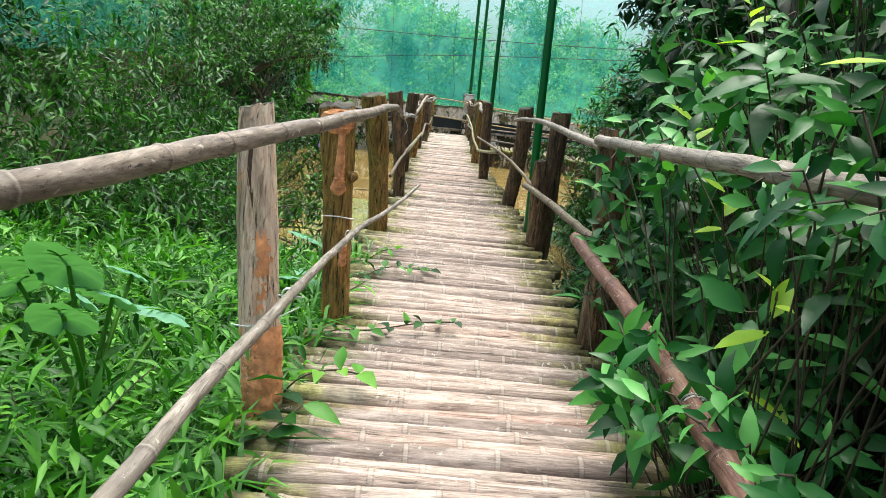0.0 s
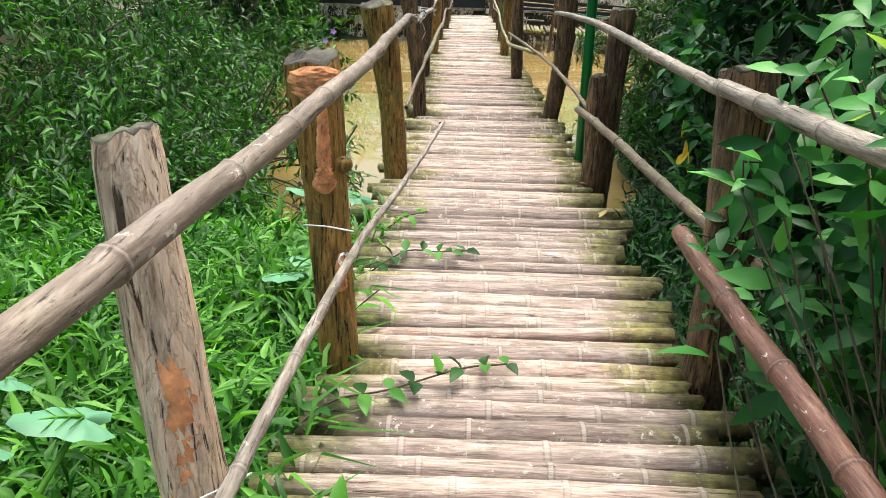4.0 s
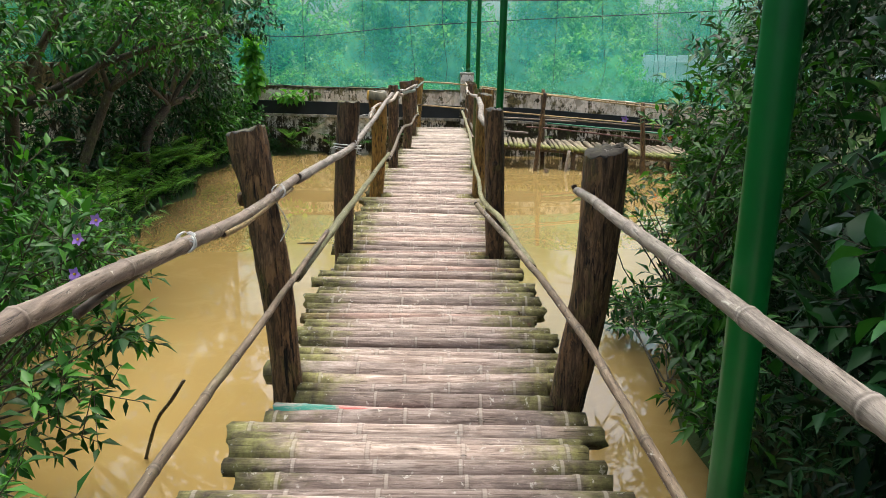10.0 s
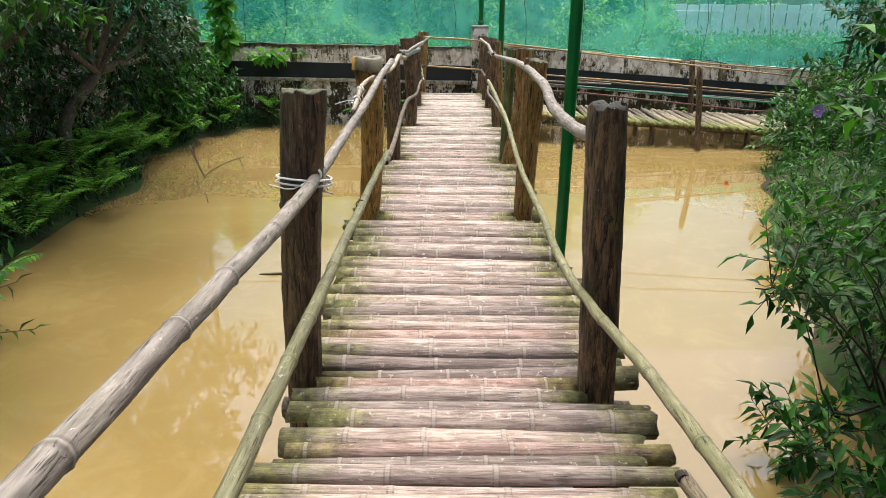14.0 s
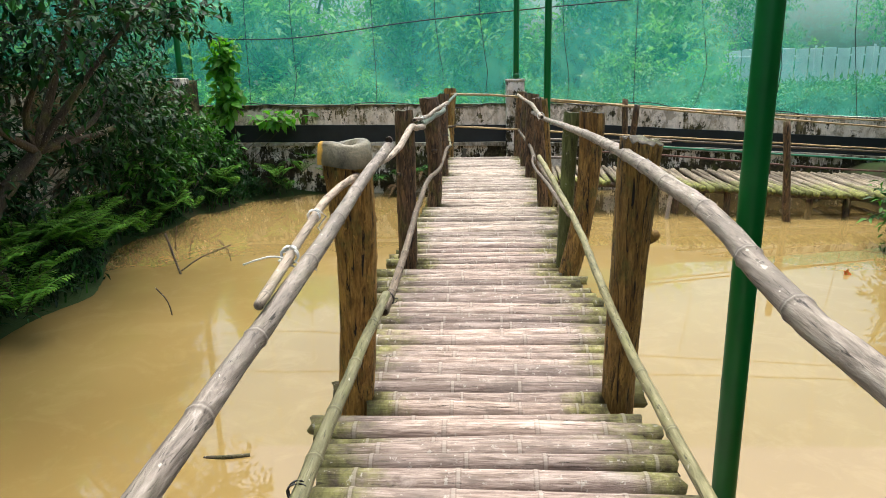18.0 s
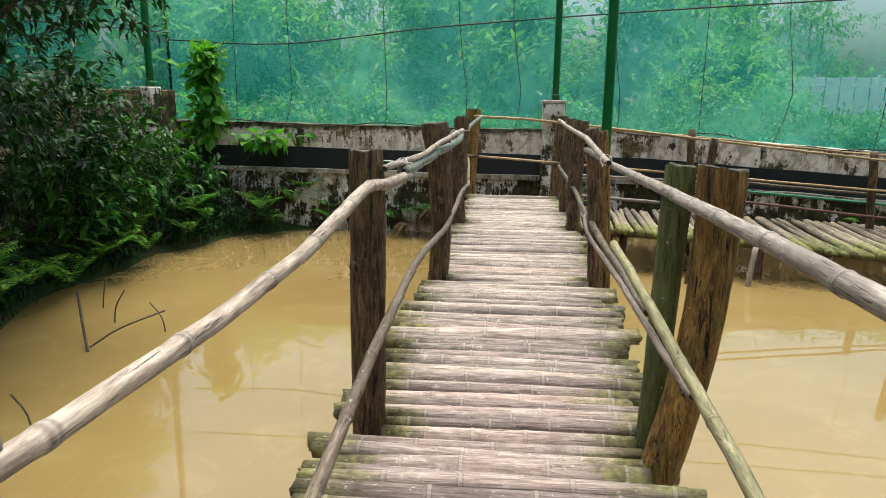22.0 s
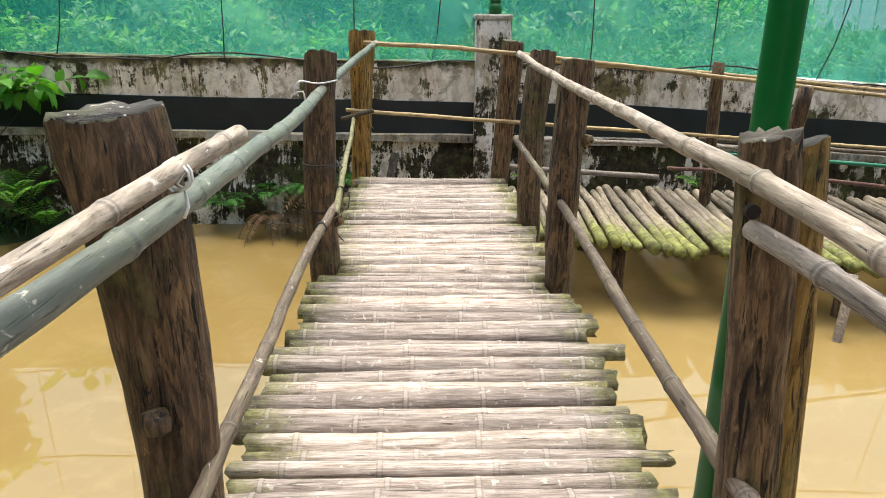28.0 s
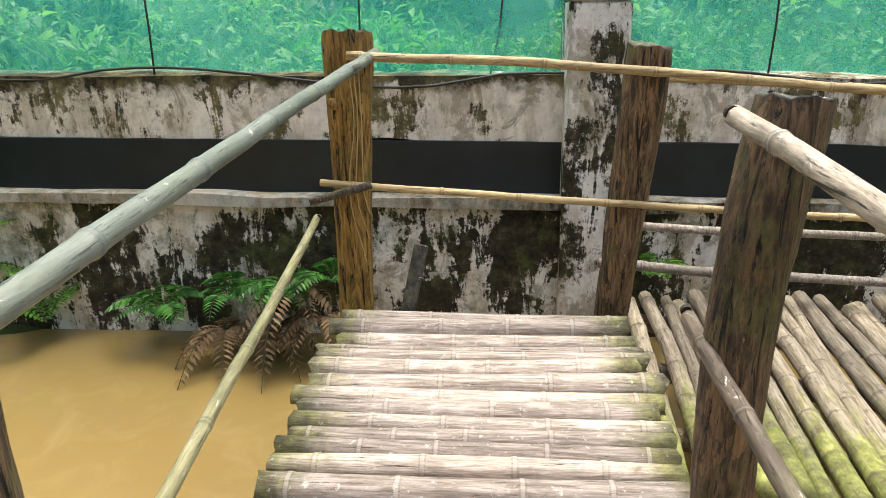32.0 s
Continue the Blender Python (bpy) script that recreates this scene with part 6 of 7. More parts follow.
bush("climber", "glossy round-leaved climber on the east bank", "climber", (1.6, 7.4, -0.4), [(1.55, 7.5, 0.55, 0.25, 0.5, 0.5, 34), (1.75, 8.4, 0.9, 0.3, 0.5, 0.5, 30)], 0.13, LEAF_GLOSSY, 36, 6, 0.72, 0.3, 0.012, True, 0.35)
bush("shrub", "leafy shrub with small flowers over the water", "shrub", (2.0, 11.4, -0.4), [(2.2, 11.4, 0.5, 0.45, 0.7, 0.5, 74), (2.45, 11.9, 1.0, 0.55, 0.8, 0.5, 80), (2.0, 10.6, 0.0, 0.35, 0.6, 0.4, 49), (2.2, 12.2, -0.1, 0.35, 0.5, 0.4, 43), (2.8, 12.6, 0.5, 0.6, 0.8, 0.7, 80), (2.6, 10.6, 0.9, 0.7, 0.8, 0.8, 86)], 0.12, LEAF_MID, 37, 9, 0.34, 0.3, 0.025)
bush("shrub", "open spray of leaves over the pond", "shrub", (1.95, 11.7, -0.35), [(1.3, 11.5, 0.36, 0.18, 0.2, 0.13, 16), (1.55, 11.6, 0.46, 0.2, 0.2, 0.18, 20), (1.4, 11.5, 0.2, 0.12, 0.2, 0.1, 8)], 0.085, LEAF_MID, 59, 6, 0.38, 0.24, 0.01)
bush("shrub", "small leafy plant at the pond's edge", "shrub", (1.5, 10.3, -0.6), [(1.53, 9.6, -0.3, 0.22, 0.4, 0.25, 40), (1.73, 10.9, -0.45, 0.3, 0.35, 0.2, 40), (1.63, 11.6, -0.5, 0.25, 0.35, 0.15, 36)], 0.11, LEAF_MID, 38, 8, 0.34, 0.24, 0.01)
bush("shrub", "leafy shrub on the east bank by the platform", "shrub", (5.3, 18.6, -0.4), [(5.1, 18.8, -0.1, 0.6, 0.6, 0.4, 130), (5.6, 19.4, 0.2, 0.6, 0.7, 0.5, 130), (5.6, 17.6, 0.3, 0.7, 0.8, 0.6, 150)], 0.12, LEAF_MID, 39, 9, 0.36, 0.3, 0.02)
# same shade-dark leaf tone, in place of the mid green
bush("tree", "tall leafy tree over the east bank", "tree", (4.8, 13.2, -0.3), [(3.6, 13.0, 1.4, 0.9, 1.3, 0.9, 300), (4.4, 15.0, 1.4, 0.9, 1.3, 1.0, 300), (4.8, 12.0, 2.4, 1.3, 1.4, 1.0, 330), (3.2, 11.4, 2.0, 0.8, 1.0, 0.7, 220), (5.6, 16.6, 2.2, 1.0, 1.3, 0.9, 250)], 0.13, LEAF_SHADE, 40, 9, 0.38, 0.32, 0.06)
# high crown masses lie out of view, added only to shade the bank
bush("tree", "tree with an added unseen crown that shades the east bank, leaves shade-dark", "tree", (3.9, 6.8, -0.3), [(2.2, 7.0, 3.2, 1.3, 1.6, 0.5, 380), (2.1, 9.6, 3.1, 1.2, 1.5, 0.5, 360), (1.7, 11.0, 3.5, 1.0, 1.5, 0.4, 380), (1.6, 9.8, 3.6, 0.9, 1.2, 0.4, 240),  (2.2, 8.3, 2.5, 0.8, 1.4, 0.5, 220), (3.2, 8.4, 3.7, 1.4, 2.4, 0.4, 320), (3.4, 7.2, 2.4, 1.1, 1.6, 1.0, 300), (4.2, 9.2, 2.2, 1.2, 1.6, 1.2, 320), (3.9, 5.0, 2.4, 1.2, 1.4, 1.1, 300), (3.8, 9.0, 0.8, 0.9, 1.4, 1.0, 260), (3.9, 6.0, 0.8, 0.8, 1.4, 1.0, 240)], 0.14, LEAF_SHADE, 41, 9, 0.4, 0.34, 0.07)
bush("tree", "tree with drooping leaves beyond the platform", "tree", (7.6, 22.6, -0.3), [(7.2, 22.4, 2.3, 0.8, 0.6, 0.4, 120), (7.9, 22.2, 1.5, 0.7, 0.6, 0.6, 130), (7.6, 22.6, 0.4, 0.6, 0.5, 0.5, 90)], 0.12, LEAF_MID, 42, 9, 0.36, 0.32, 0.05, hang=0.3)

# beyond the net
# trees and most shrubs here wear the leaf tone with painted haze
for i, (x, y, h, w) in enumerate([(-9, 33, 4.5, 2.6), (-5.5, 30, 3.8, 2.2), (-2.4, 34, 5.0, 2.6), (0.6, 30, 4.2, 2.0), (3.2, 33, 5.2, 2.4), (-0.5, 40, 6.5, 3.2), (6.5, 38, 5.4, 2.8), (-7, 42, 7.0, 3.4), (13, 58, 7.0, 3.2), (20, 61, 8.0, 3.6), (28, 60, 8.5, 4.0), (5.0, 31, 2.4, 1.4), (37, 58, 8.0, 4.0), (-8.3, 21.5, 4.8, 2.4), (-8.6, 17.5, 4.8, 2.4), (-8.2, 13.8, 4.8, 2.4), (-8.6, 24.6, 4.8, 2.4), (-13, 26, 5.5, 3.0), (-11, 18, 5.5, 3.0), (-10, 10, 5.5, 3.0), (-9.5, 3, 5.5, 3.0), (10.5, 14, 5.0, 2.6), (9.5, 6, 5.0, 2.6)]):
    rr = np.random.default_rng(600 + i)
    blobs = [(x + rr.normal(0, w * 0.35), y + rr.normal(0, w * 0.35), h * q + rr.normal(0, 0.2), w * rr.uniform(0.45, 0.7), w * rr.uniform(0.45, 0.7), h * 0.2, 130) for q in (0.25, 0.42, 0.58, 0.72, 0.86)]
    bush("tree", "leafy green tree behind the net", "tree", (x, y, 0.3), blobs, 0.3, HAZY_LEAF, 600 + i, 8, 0.42, 0.8, 0.11, group="trees behind the net")
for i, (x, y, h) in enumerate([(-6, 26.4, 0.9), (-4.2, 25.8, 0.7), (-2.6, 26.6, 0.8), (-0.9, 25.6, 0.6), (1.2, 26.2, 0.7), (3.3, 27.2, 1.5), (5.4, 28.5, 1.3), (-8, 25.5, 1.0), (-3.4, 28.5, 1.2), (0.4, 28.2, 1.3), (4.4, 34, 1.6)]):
    bush("shrub", "light green shrub in the meadow behind the net", "shrub", (x, y, 0.4), [(x, y, 0.4 + h * 0.5, h * 0.7, h * 0.7, h * 0.55, 150), (x + 0.5, y + 0.3, 0.3 + h * 0.4, h * 0.5, h * 0.5, h * 0.4, 90)], 0.16, HAZY_LEAF if i % 3 else LEAF_FRESH, 660 + i, 8, 0.4, 0.35, 0.02, group="shrubs behind the net")

fence = thing("fence", "long white corrugated sheet fence beyond the meadow", "fence", "", "", (18, 47, 0.3))
for k in range(26):
    x = 11.8 + k * 0.62
    y = 48.5 - k * 0.12
    part("panel", box(x, x + 0.6, y, y + 0.05, 0.25, 2.3 + 0.03 * math.sin(k * 2.3), 0.01), FENCE, fence, "", False)
for k in range(7):
    x = 11.7 + k * 2.6
    part("post", box(x, x + 0.08, 48.32 - k * 0.5, 48.42 - k * 0.5, 0.2, 2.42, 0.01), FENCE, fence, "", False)
part("rail", box(11.8, 27.9, 48.0, 48.06, 1.9, 1.98, 0.01), FENCE, fence, "", False)

# ---- the decks, piece by piece ----
def log_variant(k):
    """One bamboo log along x with ringed joints and a hollow at each end."""
    r = np.random.default_rng(1000 + k)
    xs = list(np.linspace(-0.66, 0.66, 7))
    joints, at = [], -0.66 + r.uniform(0.05, 0.35)
    while at < 0.6:
        joints.append(at)
        at += r.uniform(0.24, 0.42)
    for q in joints:
        xs = [x for x in xs if abs(x - q) > 0.04 or abs(x) > 0.65] + [q - 0.016, q - 0.005, q + 0.005, q + 0.016]
    xs = np.unique(np.clip(xs, -0.66, 0.66))
    n, sides = len(xs), 9
    near = np.min(np.abs(xs[:, None] - np.array(joints)[None]), axis=1)
    mark = np.interp(near, [0, 0.005, 0.007, 0.016], [1, 1, 0.5, 0])
    rad = 0.0445 * (1 + 0.07 * np.sin(xs * 3 + r.uniform(0, 6)) + 0.06 * mark) + xs * r.normal(0, 0.004)
    bend = np.stack([0.008 * np.sin(xs * r.uniform(1, 4) + r.uniform(0, 6)), 0.005 * np.sin(xs * r.uniform(1, 4) + r.uniform(0, 6))], 1)
    sq = 1 + 0.05 * r.normal(size=sides)
    v, jm = [], []
    for i in range(n):
        for j in range(sides):
            a = j * 2 * math.pi / sides
            v.append((xs[i] + (r.normal(0, 0.007) if i in (0, n - 1) else 0), bend[i][0] + rad[i] * sq[j] * math.cos(a), bend[i][1] + rad[i] * sq[j] * math.sin(a)))
            jm.append(mark[i])
    f = [(i * sides + j, i * sides + (j + 1) % sides, (i + 1) * sides + (j + 1) % sides, (i + 1) * sides + j) for i in range(n - 1) for j in range(sides)]
    for i, flip in ((0, 1), (n - 1, 0)):
        k0, c = len(v), (xs[i], *bend[i])
        inn = 0.03 if i == 0 else -0.03
        v += [(c[0] + inn, c[1] + 0.6 * (v[i * sides + j][1] - c[1]), c[2] + 0.6 * (v[i * sides + j][2] - c[2])) for j in range(sides)]
        jm += [0.4] * sides
        ring = [(i * sides + j, k0 + j, k0 + (j + 1) % sides, i * sides + (j + 1) % sides) for j in range(sides)]
        f += [q if flip else q[::-1] for q in ring] + [tuple(k0 + j for j in range(sides))]
    return mark_joints(mesh_from("bamboo_log", v, f, LOG), jm)


LOGS = [log_variant(k) for k in range(18)]
NEWER_LOGS = [me.copy() for me in LOGS]
for me in NEWER_LOGS:
    me.materials[0] = LOG_PALE


def painted_material():
    """Bamboo with worn turquoise and red paint at its western end."""
    m = Mat("worn_painted_bamboo", 0.7, 0, 0.3)
    fine = m.noise(m.coords((0.8, 11, 11)), 8.0, 7, 0.7, 0.4)
    wood = m.ramp(fine, (0.25, (0.19, 0.145, 0.125)), (0.45, (0.38, 0.3, 0.27)), (0.7, (0.62, 0.53, 0.48)))
    x = m.math("ADD", m.axis(0), m.math("MULTIPLY", m.noise(m.coords(), 14.0, 5, 0.7), 0.14))
    worn = m.math("MULTIPLY", m.mask(m.noise(m.coords((0.6, 3, 3)), 7.0, 6, 0.75), 0.4, 0.55), m.mask(x, 0.2, 0.06))
    shifted = m.math("ADD", x, 0.4)
    tone = m.mix(m.mask(shifted, 0.1, 0.13), (0.05, 0.23, 0.18), (0.42, 0.1, 0.09))
    m.color(m.mix(worn, wood, tone))
    m.bump(fine, 0.5, 0.007)
    return m.m


PAINTED = painted_material()
deck = thing("bridge_deck", "footbridge deck of weathered bamboo logs, mossy at the ends", "bridge deck", "", "structure", (0, 1.0, -0.6))
rd = np.random.default_rng(12)


def deck_edges(y):
    """The deck's west and east edge: the bridge wanders a little on its way."""
    return np.interp(y, [0, 4, 7.8, 10, 12.6, 15.3, 17.2, 19.8, 21.5, 22.4], [-0.70, -0.70, -0.69, -0.68, -0.72, -0.76, -0.66, -0.60, -0.57, -0.55]), np.interp(y, [0, 4, 7.8, 10, 12.6, 15.3, 17.2, 19.8, 20.5, 21.5, 22.4], [0.58, 0.60, 0.63, 0.62, 0.57, 0.57, 0.61, 0.67, 0.62, 0.63, 0.60])


PAINTED_AT = 8.74
y = 0.8
while y < 22.3:
    w = rd.choice([0.68, 0.78, 0.86, 0.93, 1.0, 1.08, 1.2]) * rd.uniform(0.96, 1.04)
    y += 0.0415 * w
    left, right = deck_edges(y)
    rag = 0.042 if y < 20.4 else 0.022
    left, right = left + rd.normal(0, rag), right + rd.normal(0, rag)
    for side, bx, by, tx, ty, tz, rb, rt, bow, mat in POSTS:
        if abs(y - by) < rb + 0.045:
            if side == "L" and bx > -0.75:
                left = max(left, bx + rb * 0.9)
            elif side == "R" and bx < 0.7:
                right = min(right, bx - rb * 0.9)
    me = (NEWER_LOGS if y > 16.6 + rd.uniform(-0.6, 0.6) else LOGS)[rd.integers(len(LOGS))]
    flip = rd.choice([0, math.pi])
    if abs(y - PAINTED_AT) < 0.04:
        me, flip = me.copy(), 0
        me.materials[0] = PAINTED
    ob = part("log", me, LOG, deck)
    ob.matrix_basis = Matrix.Translation(((left + right) / 2, y, 0.002 + rd.normal(0, 0.008) - 0.046 * (w - 1) * 0.5)) @ Matrix.Rotation(rd.normal(0, 0.012), 4, "Z") @ Matrix.Rotation(flip, 4, "Z") @ Matrix.Rotation(rd.uniform(0, 6.28), 4, "X") @ Matrix.Diagonal(((right - left) / 1.32, w, w, 1))
    y += 0.0415 * w + rd.uniform(0.001, 0.008)
for x in (-0.5, -0.05, 0.42):
    part("stringer", culm([(x, 0.6, -0.1), (x + 0.02, 8, -0.11), (x - 0.02, 15, -0.1), (x, 22.4, -0.105)], 0.05, 1.0, 0.4, 60), BAMBOO_DARK, deck, "dark bamboo bearer under the deck")
for side, bx, by, tx, ty, tz, rb, rt, bow, mat in POSTS:
    if side == "L" and by > 3:
        part("cross_beam", culm([(bx - 0.12, by + 0.12, -0.2), (0.66, by + 0.1, -0.2)], 0.045, 1.0, 0.4, 61), BAMBOO_DARK, deck, "dark cross beam")

platform = thing("side_platform", "bamboo platform along the wall, mossy and uneven", "platform", "", "structure", (4, 22, -0.8))
PL = []
for k in range(10):
    r = np.random.default_rng(1200 + k)
    cv, cf, cj = culm([(0, -0.75, 0), (r.normal(0, 0.02), 0, r.normal(0, 0.008)), (0, 0.75, 0)], 0.042, 0.85, 0.3, 1200 + k, 8)
    PL.append(mark_joints(mesh_from("platform_log", cv, cf, PLATFORM), cj))
x = 0.68
while x < 8.4:
    w = rd.uniform(0.75, 1.15)
    x += 0.044 * w
    y0, y1 = platform_front(x) + rd.normal(0, 0.03), 23.05 + rd.normal(0, 0.04)
    ob = part("log", PL[rd.integers(len(PL))], PLATFORM, platform)
    ob.matrix_basis = Matrix.Translation((x, (y0 + y1) / 2, platform_z(x) - 0.04 + rd.normal(0, 0.006))) @ Matrix.Rotation(rd.normal(-0.065, 0.018), 4, "Z") @ Matrix.Diagonal((w, (y1 - y0) / 1.5, w, 1))
    x += 0.044 * w + rd.uniform(0.0, 0.014)
for dy in (0.4, 0.9, 1.4):
    part("bearer", culm([(q, platform_front(q) + dy, platform_z(q) - 0.13) for q in (0.62, 2.2, 4.0, 6.0, 8.3)], 0.045, 1.0, 0.4, 62), BAMBOO_DARK, platform, "dark bearer under the platform")
for q in (1.4, 2.9, 3.6, 5.2, 6.9):
    for dy in (0.2, 1.3):
        yy = platform_front(q) + dy
        part("leg", tube([(q, yy, -1.3), (q, yy, platform_z(q) - 0.1)], 0.05, 9, 0.06, True, int(q * 10)), POST, platform, "dark wooden leg standing in the water")


# ---- small things ----
def creeper(label, pts, seed, size=0.07, material=None):
    """A thin vine along the deck with paired leaves."""
    r = np.random.default_rng(seed)
    line = smooth_path(pts, 0.035)
    t = thing("creeper", label, "creeper", "creepers on the deck", "", pts[0])
    part("stem", tube(line, 0.0035, 5), TWIG, t)
    k = line[1::2]
    tang = np.gradient(line, axis=0)[1::2]
    n = len(k)
    side = np.cross(tang, [0, 0, 1.0]) / (np.linalg.norm(tang, axis=1)[:, None] + 1e-9)
    org = np.concatenate([k, k])
    way = np.concatenate([side, -side]) + r.normal(0, 0.35, (2 * n, 3)) + [0, 0, 0.35]
    v, f = fine_leaves(org, way, r.normal(0, 0.3, (2 * n, 3)) + [0, 0, 1], size * r.uniform(0.6, 1.2, 2 * n), size * 0.5 * r.uniform(0.8, 1.2, 2 * n))
    m = material or LEAF_MID
    tagged(part("foliage", leaf_mesh("foliage", v, f, m), m, t), kind="stuff")
    return t


creeper("green creeper growing across the bamboo deck", [(-0.75, 4.15, 0.0), (-0.6, 4.3, 0.08), (-0.42, 4.4, 0.07), (-0.2, 4.5, 0.09), (-0.05, 4.52, 0.1)], 1, 0.085)
creeper("green creeper on the edge of the deck", [(-0.72, 3.7, -0.05), (-0.62, 3.72, 0.1), (-0.5, 3.75, 0.14), (-0.38, 3.82, 0.1)], 2, 0.11, LEAF_FRESH)
creeper("small creeper beside a post", [(-0.6, 5.4, 0.02), (-0.45, 5.5, 0.08), (-0.3, 5.45, 0.1), (-0.15, 5.55, 0.07)], 3, 0.08)
creeper("small creeper on the deck", [(-0.62, 5.9, 0.0), (-0.5, 5.95, 0.08), (-0.38, 6.05, 0.08)], 4, 0.07, LEAF_FRESH)
creeper("weeds growing through the deck's edge", [(-0.7, 3.35, -0.05), (-0.62, 3.4, 0.08), (-0.55, 3.5, 0.12)], 5, 0.12)
creeper("weeds growing through the deck's edge", [(-0.72, 4.85, -0.05), (-0.6, 4.9, 0.08), (-0.52, 5.0, 0.12)], 6, 0.1, LEAF_FRESH)
tuft = scatter(-0.78, -0.6, 3.0, 6.4, 260, 61, lambda x, y: x < -0.6)
tuft[:, 2] = -0.08
grass_patch("grass", "grass tufts along the deck's edge", tuft, 0.24, 62, lean=0.9)


def blossom(label, at, material, size, seed, name="flower", petals=5):
    r = np.random.default_rng(seed)
    t = thing(name, label, "flower", "", "", at)
    for k in range(petals):
        a = k * 2 * math.pi / petals + r.uniform(-0.2, 0.2)
        way = np.array([[math.cos(a), -0.5 + 0.3 * math.sin(a), math.sin(a)]])
        v, f = fine_leaves(np.array([at]), way, np.array([[0, -1.0, 0.3]]), np.array([size]), np.array([size * 0.7]), 0.1, 0.1)
        part("petal", (v, f), material, t)
    part("centre", tube([np.array(at) + (0, -0.006, 0), np.array(at) + (0, -0.016, 0)], [size * 0.18, size * 0.1], 7), LEAF_YELLOW, t)
    return t


for k, p in enumerate([(0.62, 3.72, 0.08), (1.15, 4.1, 1.05), (0.98, 3.6, 0.12), (1.05, 4.3, 0.98)]):
    blossom("small red flower among the leaves", p, PETAL_RED, 0.026, k)
blossom("violet flower on the shrub over the pond", (1.53, 11.9, 0.98), PETAL_VIOLET, 0.035, 9)
blossom("small orange flower on the shrub", (1.78, 11.5, 0.87), PETAL_ORANGE, 0.022, 10)
for k, p in enumerate([(-1.46, 9.0, 0.5), (-1.47, 9.02, 0.47), (-1.44, 9.02, 0.645), (-1.37, 9.05, 0.72)]):
    blossom("small violet flower on a spray over the pond", p, PETAL_VIOLET, 0.032, 20 + k)
blossom("red flower in the dark shrub", (1.72, 6.6, 0.72), PETAL_RED, 0.03, 11)
blossom("fallen orange flower floating on the pond", (3.71, 17.95, WATER_Z + 0.012), PETAL_ORANGE, 0.05, 12)


def single_leaf(label, at, way, size, material, name="fallen_leaf", width=0.4):
    v, f = fine_leaves(np.array([at]), np.array([way]), np.array([[0.1, -0.2, 1.0]]), np.array([size]), np.array([size * width]), 0.15, 0.12)
    t = thing(name, label, "leaf", "", "", at)
    part("blade", (v, f), material, t)
    part("stalk", tube([np.array(at) - np.array(way) / np.linalg.norm(way) * size * 0.25, np.array(at)], 0.0022, 5), TWIG, t)
    return t


single_leaf("pale dry leaf lying on the deck", (0.54, 6.1, 0.055), (0.3, 0.5, 0.1), 0.12, STRAW, width=0.22)
single_leaf("pale dry leaf lying on the deck", (0.42, 7.25, 0.055), (1.0, 0.1, 0.02), 0.12, STRAW, width=0.2)
single_leaf("brown leaf caught at the deck's edge", (0.53, 6.75, 0.05), (0.6, -0.3, 0.1), 0.08, LEAF_DRY)
for k, (p, w) in enumerate([((1.21, 6.85, 0.24), (0.2, 0.1, -0.9)), ((1.28, 6.9, 0.04), (-0.2, 0.1, -0.9)), ((1.15, 6.74, 0.34), (0.1, 0.2, -0.9)), ((1.2, 6.8, 0.25), (-0.5, 0, -0.6)), ((1.3, 7.3, 0.35), (0.1, 0, -1.0))]):
    single_leaf("bright yellow leaf hanging in the shrub", p, w, 0.13, LEAF_YELLOW, "yellow_leaf", 0.55)

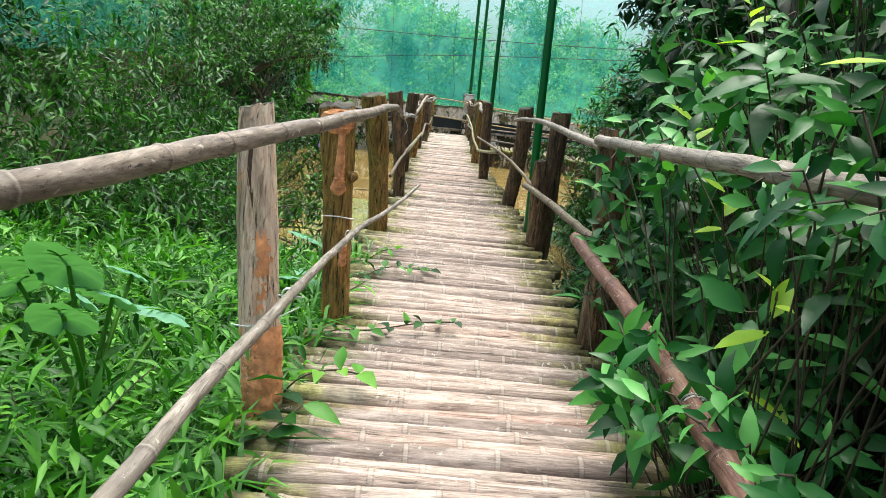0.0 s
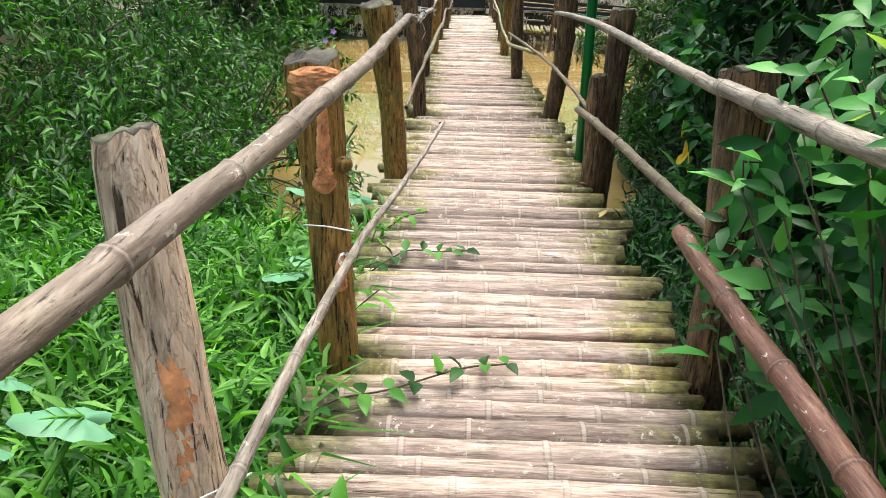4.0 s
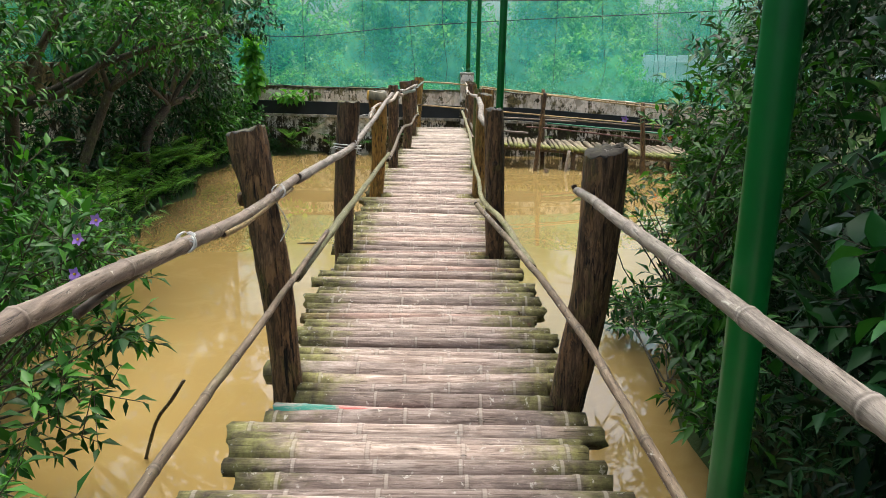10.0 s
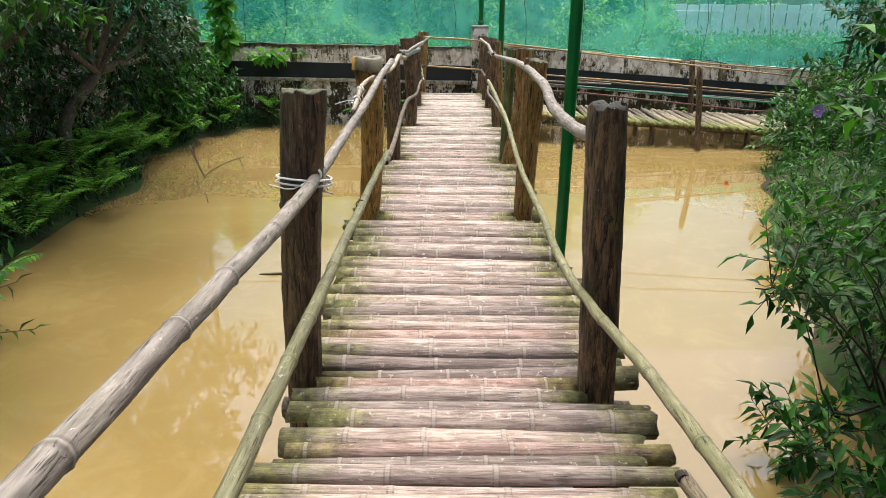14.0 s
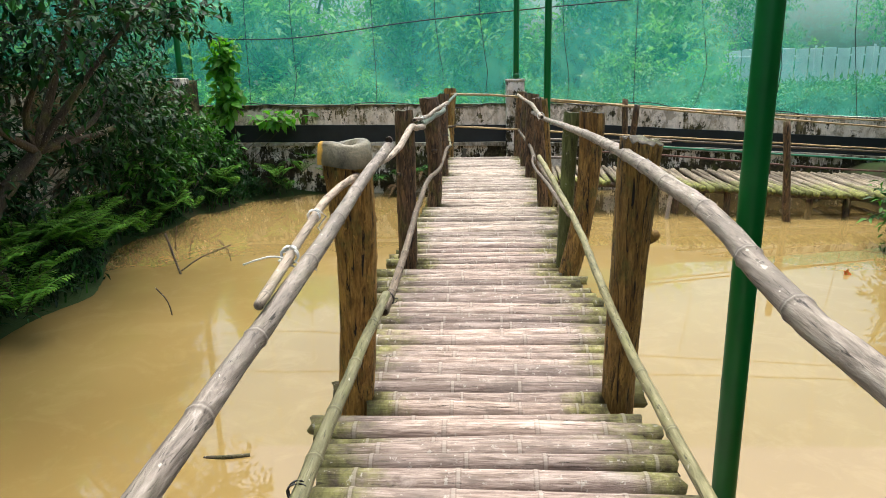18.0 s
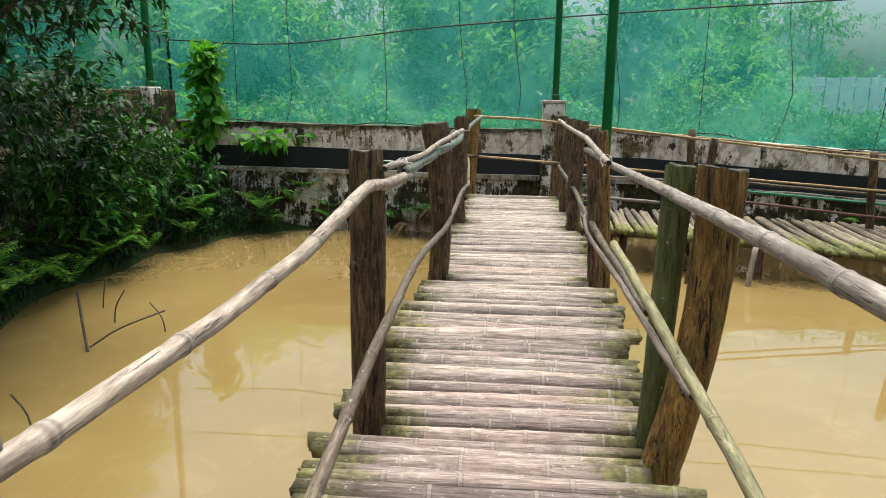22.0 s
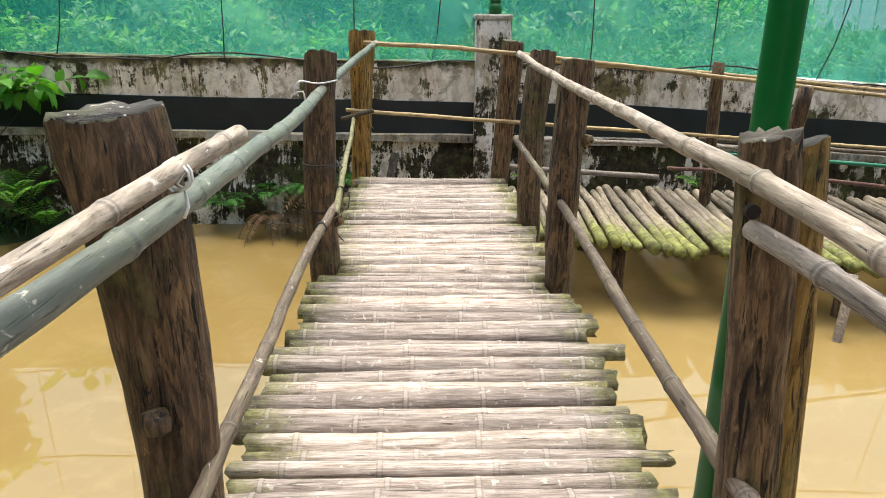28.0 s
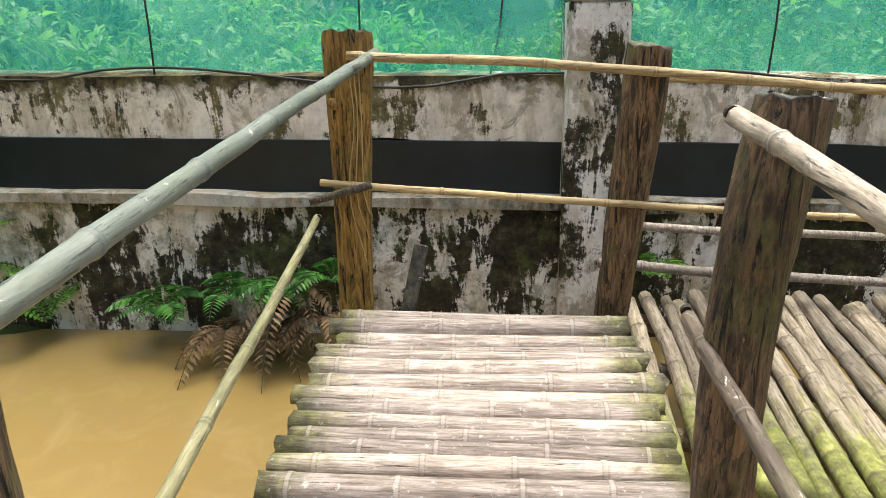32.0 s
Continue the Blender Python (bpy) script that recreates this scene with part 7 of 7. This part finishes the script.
board = thing("board", "short grey board leaning behind the end of the deck", "board", "", "", (-0.48, 22.75, -0.5))
bv, bf = box(-0.035, 0.035, -0.012, 0.012, 0.0, 0.72, 0.004)
mt = Matrix.Translation((-0.42, 22.66, -0.55)) @ Matrix.Rotation(radians(-14), 4, "X") @ Matrix.Rotation(radians(12), 4, "Y")
part("plank", ([mt @ Vector(p) for p in bv], bf), CUT, board, "", False)
stick = thing("short_stick", "short dark stick lashed to the corner post", "stick", "", "", (-0.6, 22.3, 0.56))
part("stick", tube(smooth_path([(-0.67, 22.36, 0.49), (-0.55, 22.38, 0.52), (-0.42, 22.4, 0.55)], 0.04), 0.016, 8, 0.08), BARK, stick)
fork = thing("broken_twig", "forked dead twig lashed to the handrail", "twig", "", "", (-0.55, 7.6, 0.93))
part("twig", tube(smooth_path([(-0.565, 8.0, 0.905), (-0.56, 7.8, 0.925), (-0.56, 7.63, 0.932), (-0.572, 7.5, 0.926), (-0.57, 7.38, 0.924)], 0.04), 0.009, 7, 0.15), BAMBOO_DARK, fork)
for k, (x, y) in enumerate([(-3.0, 18.7), (-3.1, 21.6), (-2.9, 16.8)]):
    t = thing("water_twig", "bare twig poking out of the pond", "twig", "twigs in the pond", "", (x, y, WATER_Z))
    part("twig", tube(smooth_path([(x, y, WATER_Z - 0.1), (x - 0.05, y + 0.03, WATER_Z + 0.12), (x - 0.16, y + 0.05, WATER_Z + 0.25)], 0.05), 0.006, 5), BARK, t)
t = thing("dead_stick", "thin dark stick standing in the shallow water", "stick", "", "", (-1.53, 9.59, WATER_Z))
part("stick", tube(smooth_path([(-1.56, 9.6, WATER_Z - 0.1), (-1.44, 9.56, -0.5), (-1.34, 9.53, -0.36), (-1.246, 9.5, -0.22)], 0.05), 0.009, 7, 0.15), BARK, t)
for k, (x, y) in enumerate([(-3.6, 18.9), (-3.95, 19.3)]):
    t = thing("water_twig", "thin bare twig standing near the bank", "twig", "twigs in the pond", "", (x, y, WATER_Z))
    part("twig", tube(smooth_path([(x, y, WATER_Z - 0.1), (x + 0.03, y, WATER_Z + 0.14), (x + 0.1 - 0.06 * k, y + 0.05, WATER_Z + 0.3)], 0.05), 0.006, 5), BARK, t)
t = thing("brace", "pale slanting brace under the platform", "brace", "", "", (2.7, 20.9, WATER_Z))
part("pole", tube(smooth_path([(2.62, 20.85, -1.0), (2.75, 21.0, -0.3)], 0.1), 0.03, 8, 0.08), BAMBOO, t)
t = thing("stump", "short stump standing in the pond", "stump", "", "", (2.25, 20.75, WATER_Z))
part("trunk", tube([(2.25, 20.75, -1.1), (2.25, 20.75, -0.66)], [0.065, 0.06], 10, 0.08), POST, t)
